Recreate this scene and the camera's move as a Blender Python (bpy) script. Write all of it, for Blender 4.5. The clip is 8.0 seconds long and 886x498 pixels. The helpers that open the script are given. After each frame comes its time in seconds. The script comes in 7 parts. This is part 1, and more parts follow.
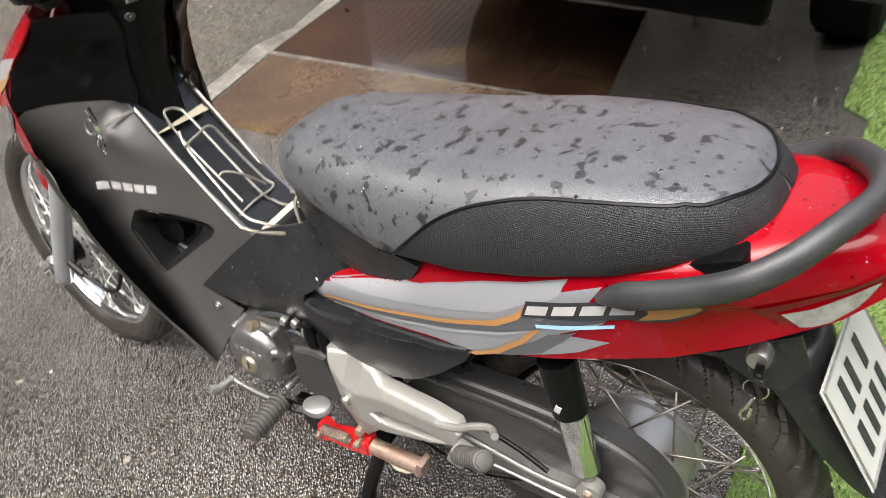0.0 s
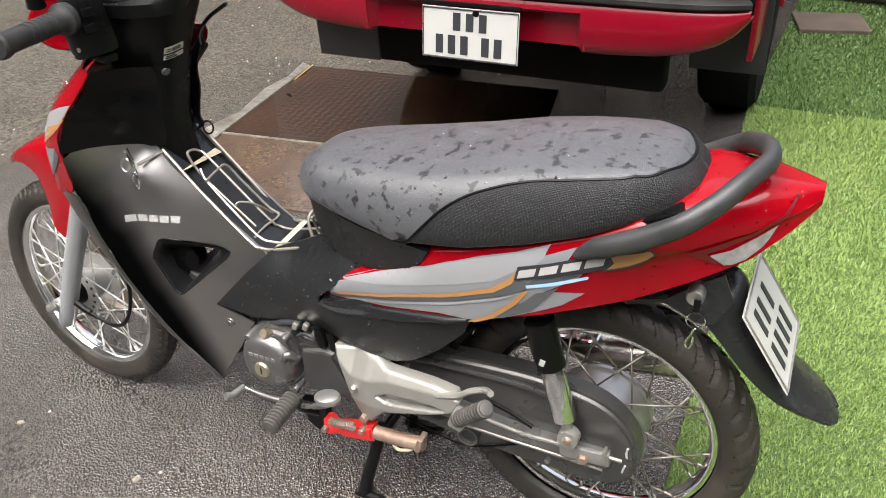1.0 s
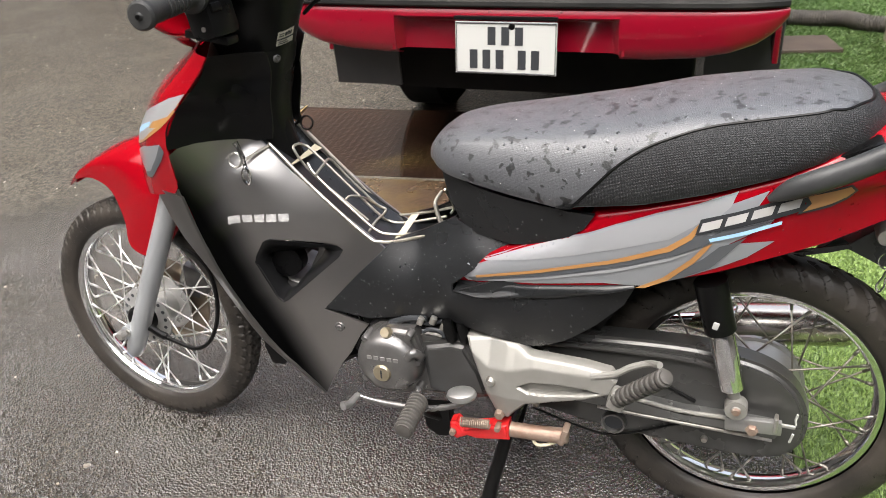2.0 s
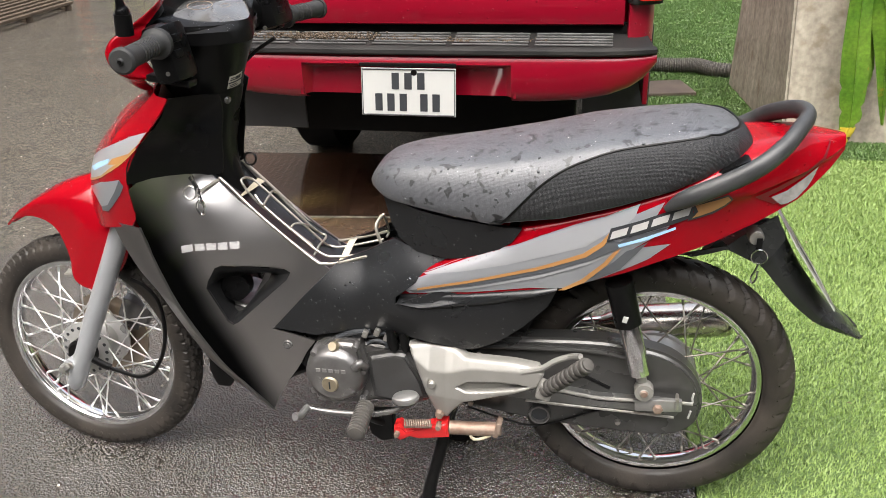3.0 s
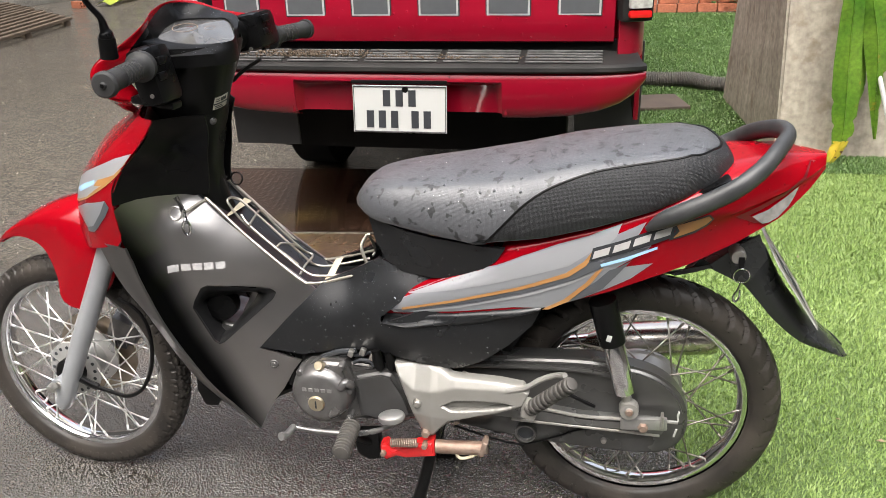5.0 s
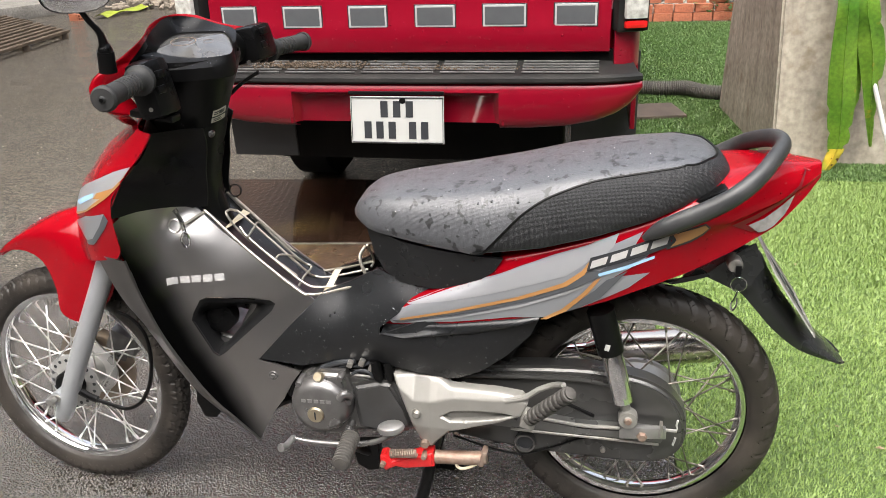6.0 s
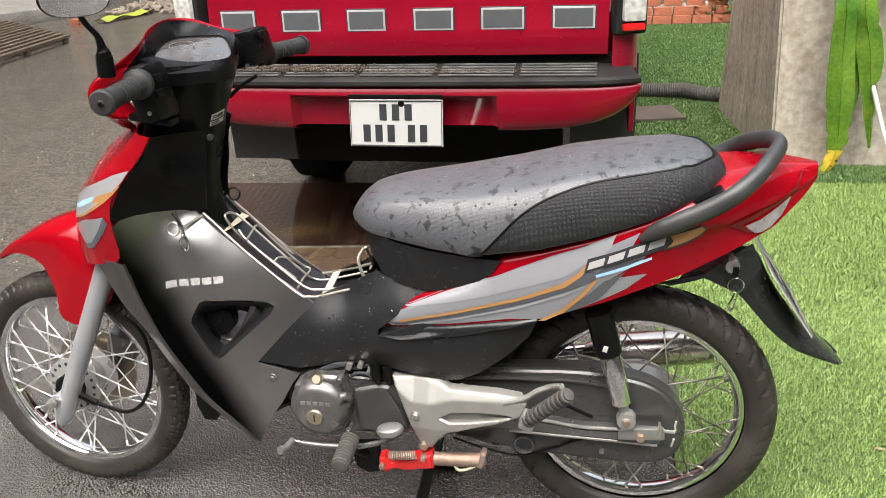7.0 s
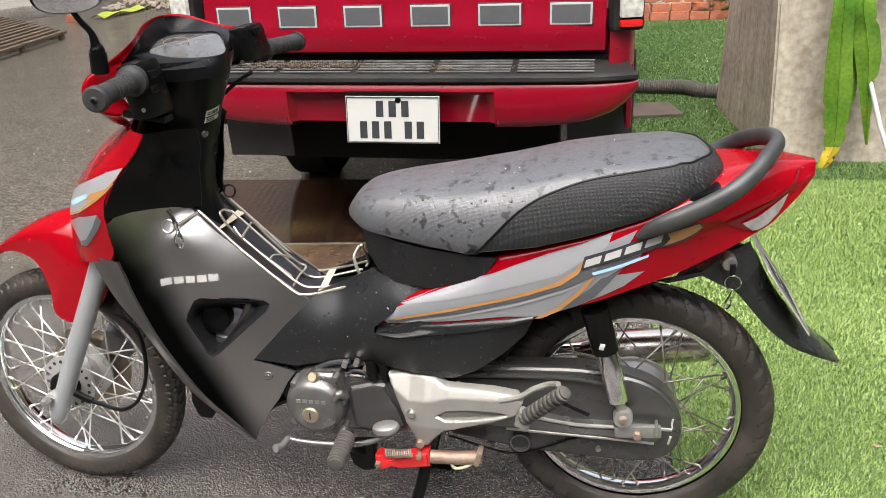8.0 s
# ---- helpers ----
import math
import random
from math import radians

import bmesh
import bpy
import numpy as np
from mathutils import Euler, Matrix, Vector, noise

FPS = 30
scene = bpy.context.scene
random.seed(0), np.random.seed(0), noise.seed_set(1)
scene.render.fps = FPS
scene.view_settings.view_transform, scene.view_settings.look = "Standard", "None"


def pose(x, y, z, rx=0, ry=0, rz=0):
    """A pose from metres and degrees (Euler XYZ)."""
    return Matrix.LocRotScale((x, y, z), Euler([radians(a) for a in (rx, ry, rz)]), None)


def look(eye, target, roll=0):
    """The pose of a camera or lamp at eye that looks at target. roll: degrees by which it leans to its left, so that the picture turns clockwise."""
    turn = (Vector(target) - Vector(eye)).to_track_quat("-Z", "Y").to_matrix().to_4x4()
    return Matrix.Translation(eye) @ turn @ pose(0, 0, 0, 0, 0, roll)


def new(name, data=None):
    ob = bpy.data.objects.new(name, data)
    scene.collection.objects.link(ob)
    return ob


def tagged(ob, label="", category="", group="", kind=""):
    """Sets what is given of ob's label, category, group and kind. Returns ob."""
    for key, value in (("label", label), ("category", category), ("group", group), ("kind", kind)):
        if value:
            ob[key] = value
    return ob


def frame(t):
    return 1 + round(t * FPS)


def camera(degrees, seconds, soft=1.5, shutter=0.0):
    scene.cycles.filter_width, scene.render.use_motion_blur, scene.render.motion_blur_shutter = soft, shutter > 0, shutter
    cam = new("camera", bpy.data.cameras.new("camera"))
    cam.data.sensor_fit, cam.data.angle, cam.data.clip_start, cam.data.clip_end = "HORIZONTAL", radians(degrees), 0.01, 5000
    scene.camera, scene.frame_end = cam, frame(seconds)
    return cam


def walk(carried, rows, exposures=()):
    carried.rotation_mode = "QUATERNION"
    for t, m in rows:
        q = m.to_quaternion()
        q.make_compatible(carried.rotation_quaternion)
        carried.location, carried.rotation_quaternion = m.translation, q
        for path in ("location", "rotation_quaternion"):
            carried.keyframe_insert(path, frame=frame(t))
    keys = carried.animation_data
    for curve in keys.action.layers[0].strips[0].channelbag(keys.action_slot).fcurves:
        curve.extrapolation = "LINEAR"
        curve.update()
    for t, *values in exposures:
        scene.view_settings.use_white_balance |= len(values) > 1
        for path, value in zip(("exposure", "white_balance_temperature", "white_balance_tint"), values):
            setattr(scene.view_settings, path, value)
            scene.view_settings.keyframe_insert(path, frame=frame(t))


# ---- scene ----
from mathutils.bvhtree import BVHTree

EXPOSURE = 1.66

cam = camera(56.83, 8.0, soft=0.65, shutter=0.4)
# seconds, eye, yaw, pitch, roll
PATH = [
    (0.0, 0.8344, -0.8045, 1.3515, 34.22, -37.94, -4.28),
    (0.5, 0.8480, -0.9817, 1.3689, 28.60, -32.70, -4.27),
    (1.0, 0.8673, -1.1467, 1.3810, 26.18, -31.45, -2.33),
    (1.5, 0.7300, -1.2371, 1.2943, 24.84, -29.03, -2.02),
    (1.7, 0.6242, -1.2424, 1.2281, 23.64, -28.35, -2.81),
    (2.8, 0.4736, -1.5052, 1.2679, 12.03, -24.60, -1.92),
    (3.0, 0.4684, -1.5089, 1.2714, 11.02, -24.43, -1.46),
    (3.5, 0.4650, -1.5193, 1.2760, 11.05, -24.46, -0.90),
    (4.0, 0.4801, -1.5167, 1.2838, 11.42, -24.41, -1.06),
    (4.5, 0.4934, -1.5160, 1.2850, 11.22, -23.97, -1.39),
    (5.0, 0.4995, -1.5022, 1.2860, 11.05, -23.59, -1.68),
    (6.5, 0.5020, -1.5099, 1.2917, 10.91, -22.75, -2.13),
    (7.0, 0.5069, -1.5110, 1.2902, 10.95, -22.71, -2.24),
    (7.5, 0.5091, -1.5068, 1.2892, 10.89, -22.84, -2.30),
    (8.0, 0.5087, -1.5033, 1.2890, 10.79, -22.96, -2.19),
]
walk(cam, [(t, pose(x, y, z, 0, 0, yaw) @ pose(0, 0, 0, 90 + pitch) @ pose(0, 0, 0, 0, 0, roll)) for t, x, y, z, yaw, pitch, roll in PATH],
     exposures=[(0.0, EXPOSURE), (8.0, EXPOSURE)])

# ---- light: overcast sky after rain, soft and nearly white ----
world = bpy.data.worlds.new("world")
scene.world = world
world.use_nodes = True
wn = world.node_tree.nodes
sky = wn.new("ShaderNodeTexSky")
sky.sky_type, sky.sun_disc = "NISHITA", False
sky.sun_elevation, sky.sun_rotation = radians(62), radians(-150)
sky.air_density, sky.dust_density, sky.ozone_density = 1.0, 6.0, 0.4
wn["Background"].inputs["Strength"].default_value = 0.15
cloud = wn.new("ShaderNodeHueSaturation")
cloud.inputs["Saturation"].default_value = 0.45
world.node_tree.links.new(sky.outputs[0], cloud.inputs["Color"])
world.node_tree.links.new(cloud.outputs[0], wn["Background"].inputs["Color"])
sun = new("sun", bpy.data.lights.new("sun", "SUN"))
sun.data.energy, sun.data.angle, sun.data.color = 1.6, radians(50), (1.0, 0.975, 0.945)
sun.matrix_world = look((1.5, -2.6, 5.6), (0, 0, 0))


# ---- materials ----
def material(name, base, rough=0.5, metal=0.0, coat=0.0, dark=None, scale=20.0, amount=0.5, fine=0.0, bump=0.0, bump_scale=300.0,
             spots=0.0, rough_var=0.0, spec=0.5, patch=None):
    """A surface: two colours mixed by coarse and fine noise, rough_var varies its gloss, bump its relief, spots lays rain drops on it."""
    m = bpy.data.materials.new(name)
    m.use_nodes = True
    n, k = m.node_tree.nodes, m.node_tree.links
    b = n["Principled BSDF"]
    b.inputs["Roughness"].default_value, b.inputs["Metallic"].default_value = rough, metal
    b.inputs["Coat Weight"].default_value, b.inputs["Coat Roughness"].default_value = coat, 0.03
    b.inputs["Specular IOR Level"].default_value = spec
    at = n.new("ShaderNodeTexCoord")
    coarse = n.new("ShaderNodeTexNoise")
    coarse.inputs["Scale"].default_value, coarse.inputs["Detail"].default_value = scale, 6
    k.new(at.outputs["Object"], coarse.inputs["Vector"])
    mix = n.new("ShaderNodeMix")
    mix.data_type = "RGBA"
    dark = dark or tuple(c * 0.6 for c in base)
    mix.inputs["A"].default_value, mix.inputs["B"].default_value = (*base, 1), (*dark, 1)
    ramp = n.new("ShaderNodeMapRange")
    ramp.inputs["From Min"].default_value, ramp.inputs["From Max"].default_value = 0.35, 0.75
    ramp.inputs["To Max"].default_value = amount
    k.new(coarse.outputs["Fac"], ramp.inputs["Value"])
    k.new(ramp.outputs[0], mix.inputs["Factor"])
    colour = mix.outputs["Result"]
    if fine:
        grain = n.new("ShaderNodeTexNoise")
        grain.inputs["Scale"].default_value, grain.inputs["Detail"].default_value = bump_scale, 3
        k.new(at.outputs["Object"], grain.inputs["Vector"])
        more = n.new("ShaderNodeMix")
        more.data_type, more.blend_type = "RGBA", "MULTIPLY"
        tone = n.new("ShaderNodeMapRange")
        tone.inputs["From Min"].default_value, tone.inputs["From Max"].default_value = 0.3, 0.7
        tone.inputs["To Min"].default_value, tone.inputs["To Max"].default_value = 1 - fine, 1 + fine
        k.new(grain.outputs["Fac"], tone.inputs["Value"])
        more.inputs["Factor"].default_value = 1
        k.new(colour, more.inputs["A"])
        k.new(tone.outputs[0], more.inputs["B"])
        colour = more.outputs["Result"]
    if patch:
        size_, lo, hi, tint = patch
        wetness = n.new("ShaderNodeTexNoise")
        wetness.inputs["Scale"].default_value, wetness.inputs["Detail"].default_value = size_, 5
        k.new(at.outputs["Object"], wetness.inputs["Vector"])
        mask = n.new("ShaderNodeMapRange")
        mask.inputs["From Min"].default_value, mask.inputs["From Max"].default_value = lo, hi
        k.new(wetness.outputs["Fac"], mask.inputs["Value"])
        over = n.new("ShaderNodeMix")
        over.data_type = "RGBA"
        over.inputs["B"].default_value = (*tint, 1)
        k.new(mask.outputs[0], over.inputs["Factor"])
        k.new(colour, over.inputs["A"])
        colour = over.outputs["Result"]
    k.new(colour, b.inputs["Base Color"])
    if rough_var:
        gloss = n.new("ShaderNodeMapRange")
        gloss.inputs["From Min"].default_value, gloss.inputs["From Max"].default_value = 0.35, 0.65
        gloss.inputs["To Min"].default_value, gloss.inputs["To Max"].default_value = max(0.02, rough - rough_var), min(1, rough + rough_var)
        k.new(coarse.outputs["Fac"], gloss.inputs["Value"])
        k.new(gloss.outputs[0], b.inputs["Roughness"])
    height = None
    if bump:
        relief = n.new("ShaderNodeTexNoise")
        relief.inputs["Scale"].default_value, relief.inputs["Detail"].default_value = bump_scale, 4
        k.new(at.outputs["Object"], relief.inputs["Vector"])
        bp = n.new("ShaderNodeBump")
        bp.inputs["Strength"].default_value, bp.inputs["Distance"].default_value = bump, 0.002
        k.new(relief.outputs["Fac"], bp.inputs["Height"])
        height = bp
    if spots:
        cells = n.new("ShaderNodeTexVoronoi")
        cells.inputs["Scale"].default_value = spots
        k.new(at.outputs["Object"], cells.inputs["Vector"])
        size = n.new("ShaderNodeSeparateColor")
        k.new(cells.outputs["Color"], size.inputs[0])
        drop = n.new("ShaderNodeMath")
        drop.operation = "MULTIPLY_ADD"
        drop.inputs[1].default_value, drop.inputs[2].default_value = 0.42, -0.16
        k.new(size.outputs[0], drop.inputs[0])
        dome = n.new("ShaderNodeMath")
        dome.operation, dome.use_clamp = "SUBTRACT", True
        k.new(drop.outputs[0], dome.inputs[0])
        k.new(cells.outputs["Distance"], dome.inputs[1])
        wet = n.new("ShaderNodeBump")
        wet.inputs["Strength"].default_value, wet.inputs["Distance"].default_value = 1.0, 0.02
        k.new(dome.outputs[0], wet.inputs["Height"])
        if height:
            k.new(height.outputs[0], wet.inputs["Normal"])
        height = wet
    if height:
        k.new(height.outputs[0], b.inputs["Normal"])
    return m


RED = material("red_paint", (0.232, 0.0010, 0.0055), 0.22, 0.0, 0.42, (0.192, 0.0009, 0.0045), 6, 0.5, spots=105, spec=0.06)
TRUCK_RED = material("truck_paint", (0.21, 0.003, 0.014), 0.3, 0.1, 0.5, (0.165, 0.0022, 0.010), 4, 0.6, spots=60, spec=0.12)
BLACK = material("black_plastic", (0.0026, 0.0026, 0.0028), 0.34, 0, 0, (0.005, 0.0048, 0.0045), 9, 0.8, bump=0.08, bump_scale=900, rough_var=0.08, spec=0.17)
DARK_GREY = material("dark_grey_plastic", (0.0095, 0.010, 0.0108), 0.31, 0, 0, (0.0065, 0.0067, 0.007), 7, 0.7, bump=0.10, bump_scale=700, rough_var=0.06, spots=95, spec=0.45)
SHIELD_GREY = material("grey_metallic_plastic", (0.24, 0.232, 0.228), 0.33, 1.0, 0.0, (0.19, 0.185, 0.185), 5, 0.7, bump=0.05, bump_scale=900, rough_var=0.05)


def darken_rim(m):
    """Puts the darkening towards the shield's rim into the grey's base colour."""
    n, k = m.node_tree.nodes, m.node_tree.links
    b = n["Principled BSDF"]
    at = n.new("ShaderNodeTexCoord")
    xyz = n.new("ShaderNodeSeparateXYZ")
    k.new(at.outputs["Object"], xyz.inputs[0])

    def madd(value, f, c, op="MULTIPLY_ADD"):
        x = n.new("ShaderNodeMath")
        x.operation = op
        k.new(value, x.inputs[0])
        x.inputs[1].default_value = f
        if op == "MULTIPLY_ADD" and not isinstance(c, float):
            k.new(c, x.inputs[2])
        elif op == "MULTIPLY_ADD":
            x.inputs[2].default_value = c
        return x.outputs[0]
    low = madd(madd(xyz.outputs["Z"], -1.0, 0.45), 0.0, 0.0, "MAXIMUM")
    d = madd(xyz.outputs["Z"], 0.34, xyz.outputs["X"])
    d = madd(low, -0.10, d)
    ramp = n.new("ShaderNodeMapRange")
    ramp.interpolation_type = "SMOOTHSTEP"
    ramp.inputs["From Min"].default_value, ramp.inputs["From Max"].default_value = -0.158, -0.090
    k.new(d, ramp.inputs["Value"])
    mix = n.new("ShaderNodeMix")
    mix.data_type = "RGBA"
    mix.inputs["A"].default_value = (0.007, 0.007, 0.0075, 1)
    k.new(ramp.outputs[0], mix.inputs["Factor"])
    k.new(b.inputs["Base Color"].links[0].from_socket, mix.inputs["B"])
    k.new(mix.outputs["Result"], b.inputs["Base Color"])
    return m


SHIELD_FADE = darken_rim(material("rim_darkened_grey_plastic", (0.37, 0.355, 0.345), 0.32, 1.0, 0.0, (0.32, 0.308, 0.30), 5, 0.7, bump=0.05, bump_scale=900, rough_var=0.05))
EDGE_GREY = material("dark_edge_plastic", (0.012, 0.012, 0.0125), 0.3, 0, 0, (0.009, 0.009, 0.009), 6, 0.6, spec=0.4)
DIAL = material("dial_print", (0.12, 0.075, 0.035), 0.4, 0, 0.3, (0.10, 0.05, 0.03), 60, 0.8)
LABEL = material("label_film", (0.46, 0.43, 0.36), 0.5, 0, 0, (0.34, 0.31, 0.25), 60, 0.8)
SILVER = material("silver_decal", (0.30, 0.31, 0.325), 0.28, 0.45, 0.5, (0.26, 0.27, 0.285), 5, 0.6)
WHITE_SILVER = material("pale_silver_decal", (0.365, 0.372, 0.385), 0.28, 0.4, 0.5, (0.335, 0.342, 0.355), 5, 0.6)
STEEL_GREY = material("grey_decal", (0.075, 0.08, 0.088), 0.32, 0.2, 0.4, (0.095, 0.10, 0.105), 6, 0.6)
ORANGE = material("orange_decal", (0.36, 0.18, 0.06), 0.35, 0, 0.3, (0.29, 0.13, 0.04), 20, 0.5)
BLUE = material("pale_blue_decal", (0.3, 0.5, 0.72), 0.4, 0, 0.2, (0.25, 0.42, 0.62), 30, 0.5)
VINYL = material("seat_vinyl", (0.076, 0.078, 0.084), 0.36, 0, 0, (0.058, 0.060, 0.066), 9, 0.8, fine=0.25, bump=0.4, bump_scale=750, rough_var=0.06, spots=85, spec=0.8, patch=(55, 0.590, 0.615, (0.012, 0.012, 0.013)))
WEATHERED = material("weathered_black_plastic", (0.017, 0.018, 0.018), 0.30, 0, 0, (0.009, 0.0095, 0.0095), 22, 0.9, bump=0.35, bump_scale=55, rough_var=0.10, spec=0.5)
FABRIC = material("seat_side_fabric", (0.019, 0.0197, 0.021), 0.5, 0, 0, (0.0135, 0.0135, 0.015), 15, 0.6, fine=0.4, bump=0.7, bump_scale=650, spec=0.35)
RUBBER = material("tyre_rubber", (0.018, 0.016, 0.0142), 0.48, 0, 0, (0.046, 0.038, 0.031), 14, 0.9, bump=0.3, bump_scale=180, rough_var=0.12, spec=0.3)
PEG_RUBBER = material("worn_peg_rubber", (0.044, 0.041, 0.037), 0.6, 0, 0, (0.075, 0.068, 0.060), 40, 0.8, bump=0.2, bump_scale=400)
GRIP_RUBBER = material("grip_rubber", (0.020, 0.020, 0.020), 0.6, 0, 0, (0.036, 0.035, 0.033), 40, 0.7, bump=0.2, bump_scale=400, spec=0.3)
WIRE = material("rack_wire_steel", (0.48, 0.45, 0.39), 0.36, 0.85, 0, (0.32, 0.28, 0.22), 40, 0.6)
CHROME = material("chrome", (0.82, 0.82, 0.82), 0.09, 1, 0, (0.55, 0.53, 0.5), 30, 0.35, rough_var=0.05)
SPOKE_DULL = material("dull_spoke_steel", (0.30, 0.28, 0.25), 0.4, 0.9, 0, (0.16, 0.13, 0.11), 40, 0.8)
MUFFLER = material("muffler_chrome", (0.80, 0.77, 0.72), 0.2, 1, 0, (0.42, 0.32, 0.24), 6, 0.5, rough_var=0.08)
SPOKE = material("spoke_steel", (0.80, 0.79, 0.77), 0.34, 0.85, 0, (0.62, 0.60, 0.56), 40, 0.6)
ALLOY = material("cast_alloy", (0.36, 0.355, 0.345), 0.38, 0.75, 0, (0.22, 0.21, 0.20), 12, 0.8, bump=0.2, bump_scale=500, rough_var=0.1)
ENGINE = material("engine_alloy", (0.195, 0.189, 0.184), 0.36, 0.75, 0, (0.085, 0.080, 0.076), 18, 0.8, bump=0.15, bump_scale=420, rough_var=0.12)
HUB_ALLOY = material("pale_hub_alloy", (0.50, 0.495, 0.48), 0.36, 0.6, 0, (0.33, 0.32, 0.30), 14, 0.8, bump=0.2, bump_scale=500, rough_var=0.1)
SILVER_PAINT = material("silver_painted_steel", (0.265, 0.256, 0.235), 0.44, 0.4, 0, (0.20, 0.19, 0.172), 14, 0.7, bump=0.1, bump_scale=600, rough_var=0.1)
FORK_GREY = material("fork_silver_paint", (0.40, 0.41, 0.42), 0.3, 0.45, 0, (0.30, 0.31, 0.32), 9, 0.6, bump=0.05, bump_scale=500)
CASE_BLACK = material("chain_case_black", (0.088, 0.088, 0.086), 0.27, 0.6, 0, (0.06, 0.057, 0.053), 9, 0.9, bump=0.1, bump_scale=300, rough_var=0.1)
RUST = material("rusty_steel", (0.27, 0.21, 0.17), 0.55, 0.5, 0, (0.17, 0.085, 0.05), 40, 0.9, bump=0.4, bump_scale=300)
STAND_RED = material("red_stand_paint", (0.6, 0.012, 0.015), 0.4, 0, 0.2, (0.25, 0.02, 0.015), 50, 0.6, bump=0.2, bump_scale=300)
BRASS = material("brass_plug", (0.46, 0.40, 0.29), 0.42, 0.9, 0, (0.34, 0.28, 0.19), 50, 0.6)
BOLT = material("bolt_steel", (0.5, 0.49, 0.46), 0.35, 0.9, 0, (0.32, 0.28, 0.24), 60, 0.7)
WHITE = material("white_plate", (0.39, 0.39, 0.37), 0.4, 0, 0.2, (0.40, 0.40, 0.375), 20, 0.5)
INK = material("dark_lettering_and_holes", (0.02, 0.022, 0.025), 0.5)
PALE = material("pale_lettering", (0.45, 0.44, 0.43), 0.4, 0.2, 0, (0.36, 0.35, 0.34), 60, 0.6)
CLEAR_LENS = material("ribbed_clear_lens", (0.55, 0.54, 0.50), 0.15, 0.0, 0.6, (0.20, 0.19, 0.17), 45, 0.9, bump=0.5, bump_scale=120)
LENS = material("clear_lens", (0.24, 0.225, 0.215), 0.10, 0.35, 1.0, (0.42, 0.40, 0.38), 70, 0.9, bump=0.25, bump_scale=160)
RED_LENS = material("red_lens", (0.55, 0.01, 0.01), 0.15, 0, 0.7, (0.4, 0.006, 0.006), 60, 0.6)
METER = material("meter_face", (0.075, 0.072, 0.068), 0.10, 0, 0.35, (0.035, 0.035, 0.035), 30, 0.9, spots=150)
CONCRETE = material("planter_concrete", (0.325, 0.287, 0.228), 0.85, 0, 0, (0.185, 0.162, 0.130), 6.0, 0.9, fine=0.22, bump=0.8, bump_scale=30, patch=(9, 0.58, 0.74, (0.17, 0.133, 0.092)))
for node in [n_ for n_ in CONCRETE.node_tree.nodes if n_.type == "TEX_NOISE"][:1]:
    streak = CONCRETE.node_tree.nodes.new("ShaderNodeMapping")
    streak.inputs["Scale"].default_value = (2.2, 2.2, 0.35)
    CONCRETE.node_tree.links.new(node.inputs["Vector"].links[0].from_socket, streak.inputs["Vector"])
    CONCRETE.node_tree.links.new(streak.outputs[0], node.inputs["Vector"])
LEAF = material("broad_leaf", (0.042, 0.112, 0.009), 0.30, 0, 0.25, (0.14, 0.23, 0.025), 4.5, 1.0, fine=0.25, bump=0.2, bump_scale=60, patch=(14, 0.66, 0.72, (0.20, 0.17, 0.02)))
LEAF_YELLOW = material("yellowed_leaf", (0.46, 0.33, 0.03), 0.45, 0, 0, (0.10, 0.18, 0.016), 11, 1.0, patch=(45, 0.60, 0.64, (0.06, 0.025, 0.01)))
BRICK = material("orange_brick", (0.33, 0.105, 0.05), 0.8, 0, 0, (0.21, 0.065, 0.03), 12, 0.9, fine=0.2, bump=0.6, bump_scale=60)
DIRT = material("wet_gravel", (0.09, 0.065, 0.045), 0.7, 0, 0, (0.05, 0.035, 0.025), 60, 0.9, fine=0.4, bump=0.6, bump_scale=120)
ROPE = material("dark_hose", (0.05, 0.045, 0.04), 0.7, 0, 0, (0.09, 0.08, 0.065), 18, 0.9, bump=0.6, bump_scale=90)
STONE = material("kerb_stone", (0.20, 0.185, 0.16), 0.8, 0, 0, (0.12, 0.108, 0.092), 5, 0.9, fine=0.25, bump=0.8, bump_scale=40)
MIRROR = material("mirror_glass", (0.9, 0.9, 0.9), 0.03, 1)


